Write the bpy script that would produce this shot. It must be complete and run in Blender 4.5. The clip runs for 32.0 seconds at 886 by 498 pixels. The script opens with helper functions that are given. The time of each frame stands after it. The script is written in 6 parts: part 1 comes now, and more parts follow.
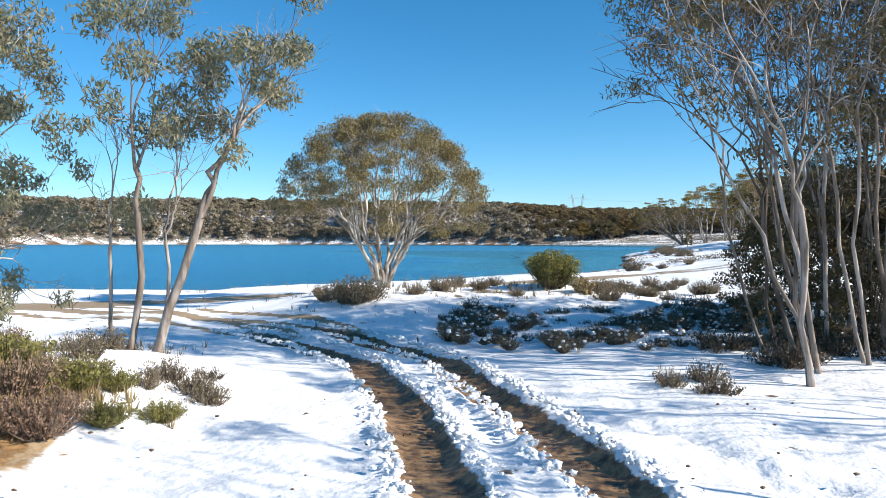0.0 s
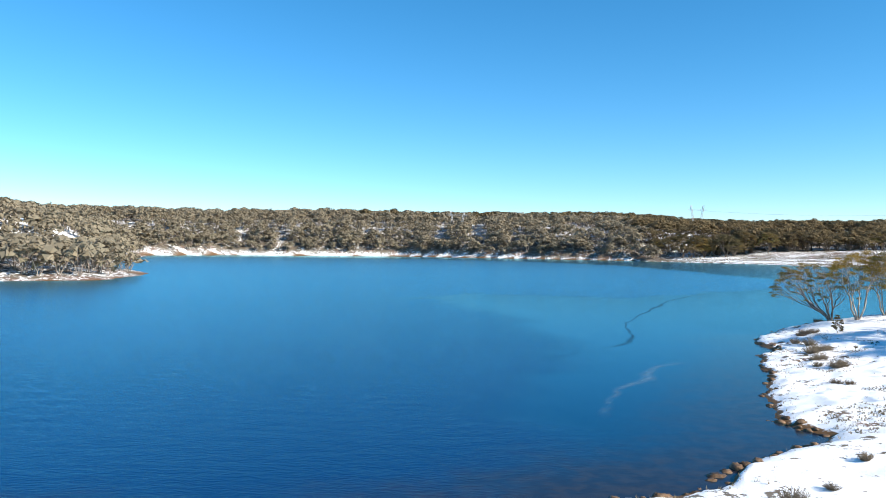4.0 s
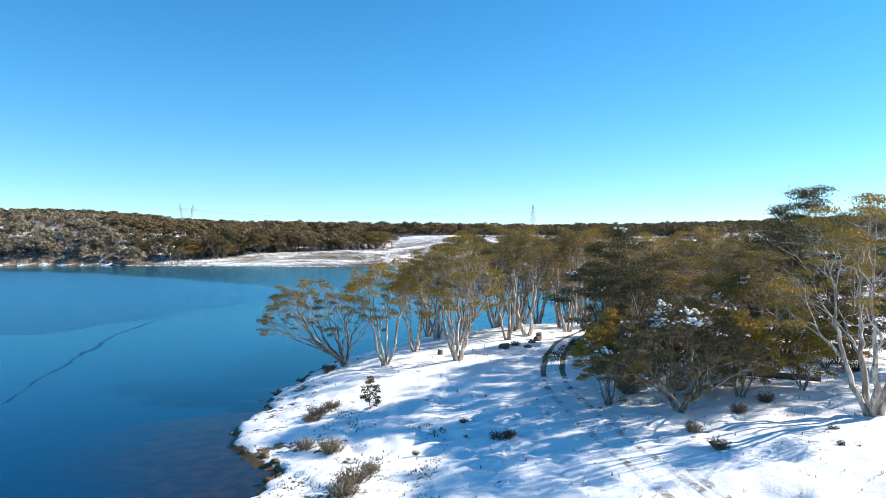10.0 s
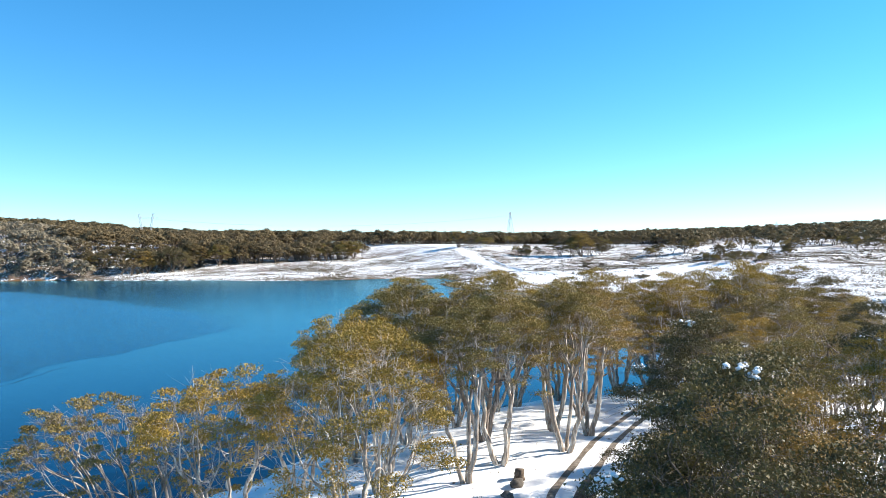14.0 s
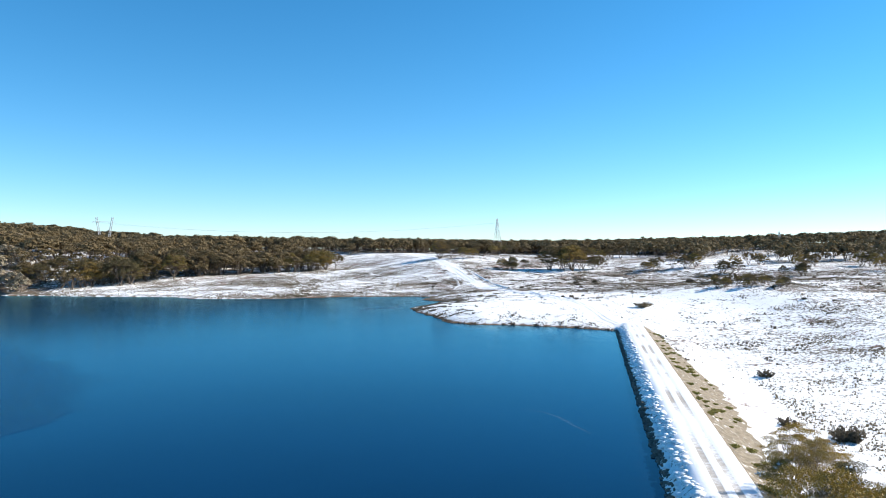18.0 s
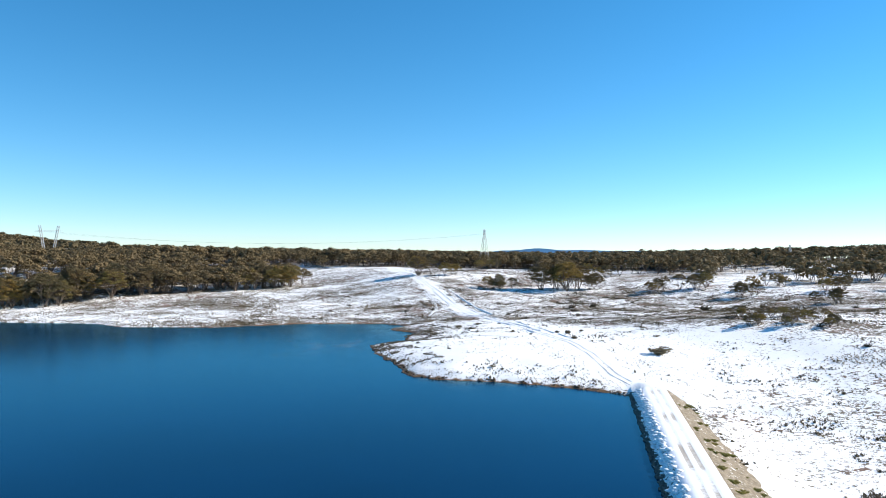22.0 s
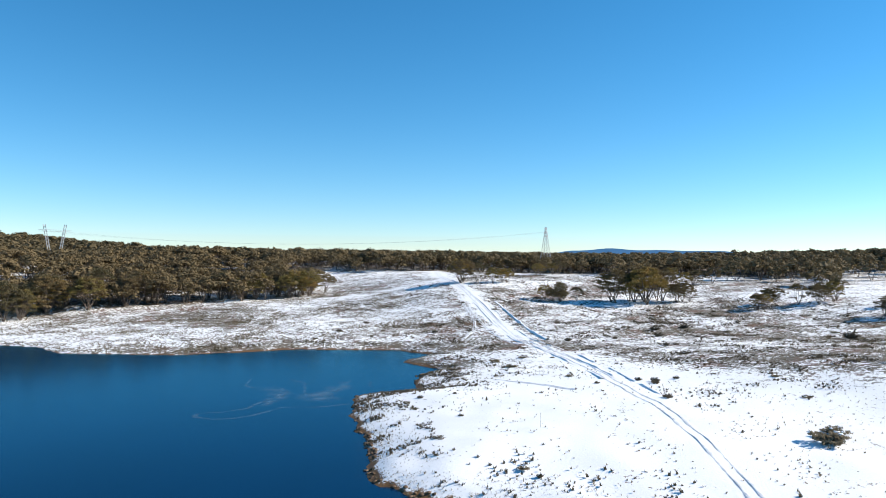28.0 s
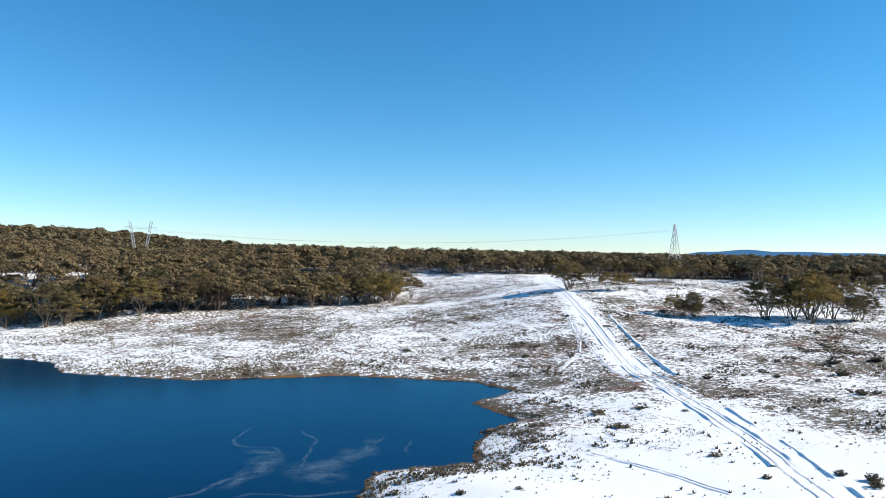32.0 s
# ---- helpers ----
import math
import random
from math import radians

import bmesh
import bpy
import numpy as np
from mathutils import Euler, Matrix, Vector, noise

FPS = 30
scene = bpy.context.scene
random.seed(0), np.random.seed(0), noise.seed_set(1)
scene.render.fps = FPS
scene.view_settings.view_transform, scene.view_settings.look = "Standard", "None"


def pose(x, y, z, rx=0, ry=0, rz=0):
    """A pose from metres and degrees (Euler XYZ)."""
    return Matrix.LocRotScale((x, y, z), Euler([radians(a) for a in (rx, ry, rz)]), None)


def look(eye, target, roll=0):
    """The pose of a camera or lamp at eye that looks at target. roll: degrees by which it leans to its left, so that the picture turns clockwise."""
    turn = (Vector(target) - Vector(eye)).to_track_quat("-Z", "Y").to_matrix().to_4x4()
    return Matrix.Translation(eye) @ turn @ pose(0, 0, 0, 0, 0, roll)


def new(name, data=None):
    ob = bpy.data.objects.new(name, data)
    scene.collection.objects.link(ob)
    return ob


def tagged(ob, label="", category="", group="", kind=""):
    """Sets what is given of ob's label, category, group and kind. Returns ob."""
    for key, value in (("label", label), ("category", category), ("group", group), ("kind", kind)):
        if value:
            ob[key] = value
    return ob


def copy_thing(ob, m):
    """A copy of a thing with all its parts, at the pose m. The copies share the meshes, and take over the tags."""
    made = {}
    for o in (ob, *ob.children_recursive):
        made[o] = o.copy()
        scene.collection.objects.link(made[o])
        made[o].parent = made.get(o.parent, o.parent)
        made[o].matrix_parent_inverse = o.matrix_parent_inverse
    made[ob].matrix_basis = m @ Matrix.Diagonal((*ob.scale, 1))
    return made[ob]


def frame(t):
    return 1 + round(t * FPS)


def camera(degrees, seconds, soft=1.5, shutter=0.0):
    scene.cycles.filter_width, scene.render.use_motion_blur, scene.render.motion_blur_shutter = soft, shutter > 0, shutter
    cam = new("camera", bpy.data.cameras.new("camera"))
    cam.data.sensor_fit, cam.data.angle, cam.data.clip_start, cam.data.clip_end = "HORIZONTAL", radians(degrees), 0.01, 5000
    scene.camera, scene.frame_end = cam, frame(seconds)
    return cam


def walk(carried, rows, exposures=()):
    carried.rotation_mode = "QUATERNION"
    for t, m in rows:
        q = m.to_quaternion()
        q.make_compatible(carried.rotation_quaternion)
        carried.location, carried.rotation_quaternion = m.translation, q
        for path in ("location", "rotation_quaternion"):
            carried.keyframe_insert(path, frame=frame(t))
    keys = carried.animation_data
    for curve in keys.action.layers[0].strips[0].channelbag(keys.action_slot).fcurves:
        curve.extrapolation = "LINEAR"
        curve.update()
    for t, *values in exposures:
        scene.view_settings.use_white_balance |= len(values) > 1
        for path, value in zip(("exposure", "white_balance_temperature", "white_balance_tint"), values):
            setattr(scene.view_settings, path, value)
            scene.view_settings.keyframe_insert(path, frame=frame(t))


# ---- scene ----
# seconds, eye, heading (left is plus), tilt and roll in degrees
cam = camera(62.8, 32.0, soft=0.85)
ROWS = [
    (0.0, -0.91, 0.24, 2.56, -1.46, -0.53, 0.05),
    (0.5, -0.77, 1.23, 3.58, -1.58, -0.54, 0.06),
    (1.0, -0.62, 2.29, 5.21, -1.45, -0.35, 0.13),
    (1.5, -0.53, 3.46, 6.99, 0.74, -0.17, 0.20),
    (2.0, -0.29, 4.79, 9.19, 4.25, -0.18, 0.26),
    (2.5, -0.05, 6.21, 11.00, 6.23, -0.22, 0.30),
    (3.0, 0.07, 7.58, 12.32, 6.64, -0.21, 0.35),
    (3.5, 0.14, 9.01, 13.16, 6.74, -0.22, 0.45),
    (4.0, 0.16, 10.53, 13.53, 7.24, -0.31, 0.60),
    (4.5, 0.14, 12.31, 13.56, 7.59, -0.43, 0.80),
    (5.0, 0.16, 14.58, 13.37, 6.62, -0.50, 0.98),
    (5.5, 0.30, 17.49, 13.09, 3.57, -0.47, 1.10),
    (6.0, 0.65, 20.84, 12.94, -0.81, -0.38, 1.13),
    (6.5, 0.96, 23.88, 13.07, -5.22, -0.33, 1.07),
    (7.0, 1.01, 26.63, 13.24, -10.14, -0.27, 0.95),
    (7.5, 1.82, 30.49, 13.11, -14.84, -0.20, 0.82),
    (8.0, 2.70, 34.07, 12.97, -18.71, -0.13, 0.69),
    (8.5, 3.36, 37.30, 13.00, -20.92, -0.12, 0.55),
    (9.0, 4.08, 39.74, 13.46, -21.05, -0.25, 0.37),
    (9.1, 5.42, 42.36, 13.56, -22.06, -0.24, 0.32),
    (9.2, 6.75, 44.97, 13.66, -23.07, -0.22, 0.27),
    (9.3, 8.09, 47.59, 13.76, -24.07, -0.20, 0.22),
    (9.4, 9.42, 50.20, 13.86, -25.08, -0.18, 0.17),
    (9.5, 10.76, 52.82, 13.96, -26.09, -0.17, 0.12),
    (9.6, 12.10, 55.43, 14.06, -27.10, -0.15, 0.07),
    (9.7, 13.43, 58.05, 14.16, -28.11, -0.13, 0.02),
    (9.8, 14.77, 60.66, 14.26, -29.12, -0.12, -0.03),
    (9.9, 16.10, 63.28, 14.36, -30.13, -0.10, -0.08),
    (10.0, 17.44, 65.89, 14.46, -31.14, -0.08, -0.13),
    (10.5, 19.93, 69.18, 14.65, -31.44, 0.07, -0.27),
    (11.0, 22.51, 72.66, 14.97, -31.86, 0.16, -0.32),
    (11.5, 25.21, 76.25, 15.44, -32.21, 0.20, -0.32),
    (12.0, 28.05, 79.89, 16.05, -32.41, 0.21, -0.31),
    (12.5, 31.02, 83.55, 16.77, -32.54, 0.21, -0.32),
    (13.0, 33.99, 87.16, 17.56, -32.69, 0.24, -0.36),
    (13.5, 36.91, 90.68, 18.42, -32.82, 0.28, -0.41),
    (14.0, 39.92, 94.17, 19.30, -32.90, 0.33, -0.42),
    (14.5, 43.55, 97.94, 20.19, -33.00, 0.38, -0.39),
    (15.0, 48.32, 102.39, 21.11, -33.06, 0.42, -0.32),
    (15.5, 54.10, 107.59, 22.14, -33.08, 0.44, -0.23),
    (16.0, 60.16, 113.26, 23.34, -33.10, 0.44, -0.14),
    (16.5, 65.76, 119.05, 24.75, -33.17, 0.42, -0.06),
    (17.0, 70.60, 124.70, 26.35, -33.30, 0.38, -0.01),
    (17.5, 75.17, 130.30, 28.01, -33.44, 0.36, 0.03),
    (18.0, 80.21, 136.22, 29.50, -33.56, 0.37, 0.06),
    (18.5, 85.92, 142.67, 30.72, -33.68, 0.41, 0.10),
    (19.0, 91.96, 149.46, 31.78, -33.79, 0.48, 0.15),
    (19.5, 97.96, 156.28, 32.90, -33.92, 0.55, 0.20),
    (20.0, 103.96, 163.02, 34.18, -34.01, 0.62, 0.25),
    (20.5, 110.09, 169.71, 35.55, -34.05, 0.68, 0.29),
    (21.0, 116.32, 176.47, 36.82, -34.10, 0.72, 0.33),
    (21.5, 122.55, 183.31, 37.80, -34.18, 0.76, 0.37),
    (22.0, 128.78, 190.19, 38.43, -34.19, 0.79, 0.40),
    (22.5, 134.90, 197.04, 38.84, -34.08, 0.80, 0.41),
    (23.0, 140.82, 203.87, 39.17, -34.00, 0.78, 0.41),
    (23.5, 146.71, 210.72, 39.45, -33.92, 0.76, 0.40),
    (24.0, 152.77, 217.67, 39.56, -33.82, 0.75, 0.40),
    (24.5, 159.08, 224.82, 39.52, -33.68, 0.77, 0.39),
    (25.0, 165.52, 232.02, 39.49, -33.39, 0.79, 0.36),
    (25.5, 171.92, 238.98, 39.62, -32.90, 0.81, 0.33),
    (26.0, 178.10, 245.47, 39.89, -32.25, 0.81, 0.29),
    (26.5, 184.02, 251.60, 40.23, -31.46, 0.80, 0.28),
    (27.0, 189.78, 257.70, 40.56, -30.59, 0.78, 0.29),
    (27.5, 195.57, 264.14, 40.84, -29.65, 0.76, 0.34),
    (28.0, 201.49, 271.12, 41.05, -28.67, 0.75, 0.41),
    (28.5, 207.53, 278.59, 41.19, -27.66, 0.75, 0.50),
    (29.0, 213.62, 286.30, 41.25, -26.62, 0.76, 0.58),
    (29.5, 219.68, 294.06, 41.27, -25.53, 0.77, 0.65),
    (30.0, 225.66, 301.86, 41.34, -24.38, 0.77, 0.71),
    (30.5, 231.57, 309.84, 41.47, -23.18, 0.75, 0.76),
    (31.0, 237.39, 318.04, 41.65, -21.94, 0.73, 0.80),
    (31.5, 243.05, 326.43, 41.86, -20.59, 0.69, 0.83),
    (32.0, 248.50, 335.02, 42.07, -19.08, 0.65, 0.85),
]


def flight(x, y, z, heading, tilt, roll):
    h, p = radians(heading), radians(tilt)
    ahead = Vector((-math.sin(h) * math.cos(p), math.cos(h) * math.cos(p), math.sin(p)))
    return look((x, y, z), Vector((x, y, z)) + ahead * 10, roll)


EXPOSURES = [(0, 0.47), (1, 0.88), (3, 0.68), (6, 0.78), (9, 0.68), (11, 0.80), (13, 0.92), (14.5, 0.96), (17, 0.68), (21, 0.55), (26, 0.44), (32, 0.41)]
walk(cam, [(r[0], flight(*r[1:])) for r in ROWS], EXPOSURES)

# ---- daylight: a clear winter sky and a low sun from the east ----
SUN_HIGH, SUN_X, SUN_Y = 30.0, 0.93, -0.34
sky_world = bpy.data.worlds.new("winter_sky")
scene.world = sky_world
sky_world.use_nodes = True
wn = sky_world.node_tree
wn.nodes.clear()
sky_tex = wn.nodes.new("ShaderNodeTexSky")
sky_tex.sky_type, sky_tex.sun_disc = "NISHITA", False
sky_tex.sun_elevation = radians(SUN_HIGH)
sky_tex.sun_rotation = math.atan2(SUN_X, SUN_Y)
sky_tex.altitude, sky_tex.air_density, sky_tex.dust_density, sky_tex.ozone_density = 1400, 1.0, 0.0, 5.0
wb = wn.nodes.new("ShaderNodeBackground")
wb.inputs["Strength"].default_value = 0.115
wo = wn.nodes.new("ShaderNodeOutputWorld")
deep = wn.nodes.new("ShaderNodeHueSaturation")
deep.inputs["Hue"].default_value, deep.inputs["Saturation"].default_value, deep.inputs["Value"].default_value = 0.487, 1.22, 1.06
wn.links.new(sky_tex.outputs["Color"], deep.inputs["Color"])
clear = wn.nodes.new("ShaderNodeMix")
clear.data_type, clear.blend_type = "RGBA", "MULTIPLY"
clear.inputs[0].default_value, clear.inputs[7].default_value = 1.0, (0.955, 0.97, 1.01, 1.0)
wn.links.new(deep.outputs["Color"], clear.inputs[6])
wn.links.new(clear.outputs[2], wb.inputs["Color"])
wn.links.new(wb.outputs["Background"], wo.inputs["Surface"])
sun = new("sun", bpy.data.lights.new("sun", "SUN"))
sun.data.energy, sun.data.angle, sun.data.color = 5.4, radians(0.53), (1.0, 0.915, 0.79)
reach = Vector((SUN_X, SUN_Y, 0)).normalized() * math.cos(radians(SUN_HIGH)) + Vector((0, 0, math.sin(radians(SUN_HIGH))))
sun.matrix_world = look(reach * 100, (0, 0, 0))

# ---- materials ----
class Nodes:
    """A few short cuts for building node materials."""

    def __init__(self, name):
        self.mat = bpy.data.materials.new(name)
        self.mat.use_nodes = True
        self.t = self.mat.node_tree
        self.bsdf = self.t.nodes["Principled BSDF"]
        self.out = self.t.nodes["Material Output"]

    def put(self, socket, value):
        if hasattr(value, "is_output"):
            self.t.links.new(value, socket)
        else:
            if isinstance(value, tuple) and len(value) == 3 and len(socket.default_value) == 4:
                value = (*value, 1)
            socket.default_value = value

    def node(self, kind, out=0, **ins):
        n = self.t.nodes.new(kind)
        for k, v in ins.items():
            self.put(n.inputs[k.replace("_", " ")], v)
        return n.outputs[out]

    def place(self):
        return self.node("ShaderNodeNewGeometry", 0)

    def noise(self, scale, detail=4.0, rough=0.55, where=None, squash=None):
        where = where or self.place()
        if squash:
            m = self.t.nodes.new("ShaderNodeMapping")
            self.put(m.inputs["Vector"], where)
            m.inputs["Scale"].default_value = squash
            where = m.outputs[0]
        return self.node("ShaderNodeTexNoise", 0, Vector=where, Scale=scale, Detail=detail, Roughness=rough)

    def ramp(self, fac, lo, hi):
        n = self.t.nodes.new("ShaderNodeMapRange")
        n.interpolation_type = "SMOOTHSTEP"
        self.put(n.inputs["Value"], fac)
        n.inputs["From Min"].default_value, n.inputs["From Max"].default_value = lo, hi
        return n.outputs[0]

    def mix(self, fac, a, b):
        n = self.t.nodes.new("ShaderNodeMix")
        n.data_type = "RGBA"
        self.put(n.inputs[0], fac)
        self.put(n.inputs[6], a)
        self.put(n.inputs[7], b)
        return n.outputs[2]

    def math(self, op, a, b=0.0):
        n = self.t.nodes.new("ShaderNodeMath")
        n.operation = op
        self.put(n.inputs[0], a)
        self.put(n.inputs[1], b)
        return n.outputs[0]

    def attr(self, name):
        n = self.t.nodes.new("ShaderNodeAttribute")
        n.attribute_name = name
        return n.outputs["Fac"]

    def island(self):
        return self.node("ShaderNodeNewGeometry", "Random Per Island")

    def each(self):
        return self.node("ShaderNodeObjectInfo", "Random")

    def bump(self, height, strength=0.5, distance=0.05):
        self.put(self.bsdf.inputs["Normal"], self.node("ShaderNodeBump", 0, Height=height, Strength=strength, Distance=distance))

    def set(self, **ins):
        for k, v in ins.items():
            self.put(self.bsdf.inputs[k.replace("_", " ")], v)
        return self.mat


SNOW = (0.89, 0.895, 0.905)


def snow_ground():
    n = Nodes("snow_ground")
    big, mid, fine = n.noise(0.35, 3), n.noise(2.2, 4), n.noise(9, 3)
    snow = n.mix(n.ramp(mid, 0.3, 0.75), SNOW, (0.93, 0.93, 0.93))
    # heath and dead grass that stick out of thin snow
    patchy = n.noise(0.7, 8, 0.7)
    cover = n.math("ADD", n.math("ADD", n.math("MULTIPLY", patchy, 1.15), n.math("MULTIPLY", n.noise(2.6, 4, 0.6), 0.48)), n.math("ADD", n.math("MULTIPLY", big, 0.3), n.math("MULTIPLY", n.math("SUBTRACT", n.noise(0.11, 3), 0.5), 0.45)))
    bare = n.ramp(n.math("ADD", cover, n.math("MULTIPLY", n.attr("heath"), 0.36)), 1.14, 1.20)
    plants = n.mix(n.ramp(n.noise(1.3, 5), 0.35, 0.65), (0.095, 0.080, 0.060), (0.19, 0.158, 0.118))
    plants = n.mix(n.ramp(n.noise(0.08, 3), 0.5, 0.62), plants, (0.17, 0.10, 0.07))
    plants = n.mix(n.attr("litter"), plants, n.mix(n.ramp(n.noise(0.3, 6), 0.35, 0.65), (0.060, 0.048, 0.036), (0.17, 0.135, 0.10)))
    col = n.mix(bare, snow, plants)
    sand = n.mix(fine, (0.30, 0.21, 0.12), (0.42, 0.32, 0.21))
    col = n.mix(n.ramp(n.math("ADD", n.attr("sand"), n.math("MULTIPLY", n.math("SUBTRACT", mid, 0.5), 0.9)), 0.35, 0.6), col, sand)
    earth = n.mix(n.ramp(n.noise(5, 7, 0.7), 0.36, 0.64), (0.060, 0.034, 0.018), (0.33, 0.200, 0.095))
    mud = n.ramp(n.math("ADD", n.attr("mud"), n.math("MULTIPLY", n.math("SUBTRACT", n.noise(5, 5), 0.5), 1.1)), 0.42, 0.58)
    col = n.mix(mud, col, earth)
    bank = n.mix(mid, (0.05, 0.028, 0.014), (0.26, 0.14, 0.06))
    edge = n.ramp(n.math("ADD", n.attr("edge"), n.math("MULTIPLY", n.math("SUBTRACT", mid, 0.5), 0.8)), 0.4, 0.6)
    col = n.mix(edge, col, bank)
    n.bump(n.math("ADD", n.math("MULTIPLY", mid, 0.6), n.math("MULTIPLY", fine, 0.4)), 0.55, 0.12)
    rough = n.math("SUBTRACT", 0.75, n.math("MULTIPLY", mud, 0.25))
    return n.set(Base_Color=col, Roughness=rough, Specular_IOR_Level=0.25)


def lake_water():
    n = Nodes("lake_water")
    # smooth skim ice and calm water beside wind ripples
    calm = n.ramp(n.math("ADD", n.attr("calm"), n.math("MULTIPLY", n.math("SUBTRACT", n.noise(0.09, 5, 0.65, squash=(0.35, 1.0, 1.0)), 0.5), 0.5)), 0.30, 0.70)
    open_water = n.math("SUBTRACT", 1.0, calm)
    ripple = n.noise(1.5, 4, 0.65, squash=(1.0, 2.6, 1.0))
    swell = n.noise(0.3, 2, 0.5, squash=(1.0, 2.4, 1.0))
    wave = n.math("MULTIPLY", n.math("ADD", n.math("MULTIPLY", ripple, 0.55), n.math("MULTIPLY", swell, 0.6)), n.math("ADD", 0.10, n.math("MULTIPLY", open_water, 0.42)))
    ruffle = n.node("ShaderNodeBump", 0, Height=wave, Strength=0.8, Distance=0.16)
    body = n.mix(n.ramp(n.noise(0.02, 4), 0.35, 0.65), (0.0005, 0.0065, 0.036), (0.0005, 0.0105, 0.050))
    # Brighter blue body where the deep weight is low.
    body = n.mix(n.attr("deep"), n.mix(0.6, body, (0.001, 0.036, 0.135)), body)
    # The ice's teal is painted lighter to add the sky it mirrors.
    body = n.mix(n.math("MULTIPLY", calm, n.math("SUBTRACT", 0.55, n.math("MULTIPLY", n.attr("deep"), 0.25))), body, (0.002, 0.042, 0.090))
    shoal = n.math("MULTIPLY", n.ramp(n.math("ADD", n.attr("shoal"), n.math("MULTIPLY", n.math("SUBTRACT", n.noise(0.35, 4), 0.5), 0.5)), 0.15, 1.0), 0.9)
    body = n.mix(shoal, body, n.mix(n.ramp(n.noise(0.8, 5), 0.4, 0.65), (0.016, 0.014, 0.020), (0.032, 0.025, 0.023)))
    under = n.node("ShaderNodeBsdfDiffuse", 0, Color=body)
    sheen = n.node("ShaderNodeBsdfGlossy", 0, Color=(0.47, 0.91, 1.0), Roughness=n.math("ADD", 0.15, n.math("MULTIPLY", open_water, 0.08)), Normal=ruffle)
    both = n.t.nodes.new("ShaderNodeMixShader")
    n.put(both.inputs[0], n.node("ShaderNodeFresnel", 0, IOR=1.22, Normal=ruffle))
    n.t.links.new(under, both.inputs[1])
    n.t.links.new(sheen, both.inputs[2])
    n.t.links.new(both.outputs[0], n.out.inputs["Surface"])
    return n.mat


def simple(name, a, b, scale, rough=0.8, bump=0.4, deep=0.02, squash=None, metal=0.0, per=0.0):
    n = Nodes(name)
    f = n.ramp(n.noise(scale, 5, squash=squash), 0.3, 0.7)
    col = n.mix(f, a, b)
    if per:
        col = n.mix(n.math("MULTIPLY", n.each(), per), col, tuple(c * 0.5 for c in a))
    n.bump(n.noise(scale * 3, 4), bump, deep)
    return n.set(Base_Color=col, Roughness=rough, Metallic=metal, Specular_IOR_Level=0.3)


def leaf(name, a, b, c, through_light=0.28, gloss=0.45, drift=0.5):
    n = Nodes(name)
    r = n.island()
    col = n.mix(n.ramp(r, 0.0, 0.55), a, b)
    col = n.mix(n.math("MULTIPLY", n.ramp(r, 0.72, 1.0), 0.45), col, c)
    col = n.mix(n.math("MULTIPLY", n.ramp(n.noise(drift, 2), 0.4, 0.7), 0.45), col, b)
    col = n.mix(n.math("MULTIPLY", n.ramp(n.noise(drift * 0.8, 1), 0.5, 0.3), 0.55), col, a)
    col = n.mix(n.math("MULTIPLY", n.ramp(n.each(), 0.5, 1.0), 0.35), col, c)
    col = n.mix(n.math("MULTIPLY", n.ramp(n.each(), 0.4, 0.0), 0.45), col, a)
    n.set(Base_Color=col, Roughness=gloss, Specular_IOR_Level=0.25)
    glow = n.node("ShaderNodeBsdfTranslucent", 0, Color=col)
    both = n.t.nodes.new("ShaderNodeMixShader")
    both.inputs[0].default_value = through_light
    n.t.links.new(n.bsdf.outputs[0], both.inputs[1])
    n.t.links.new(glow, both.inputs[2])
    n.t.links.new(both.outputs[0], n.out.inputs["Surface"])
    return n.mat


def gum_bark(name, pale, dark, scale=2.0):
    n = Nodes(name)
    streak = n.ramp(n.noise(scale * 3, 5, squash=(1, 1, 0.16)), 0.35, 0.62)
    patch = n.ramp(n.noise(scale * 0.6, 3, squash=(1, 1, 0.4)), 0.45, 0.62)
    col = n.mix(n.math("MULTIPLY", patch, 0.8), n.mix(streak, dark, pale), dark)
    n.bump(n.noise(scale * 8, 4, squash=(1, 1, 0.3)), 0.5, 0.02)
    return n.set(Base_Color=col, Roughness=0.7, Specular_IOR_Level=0.25)


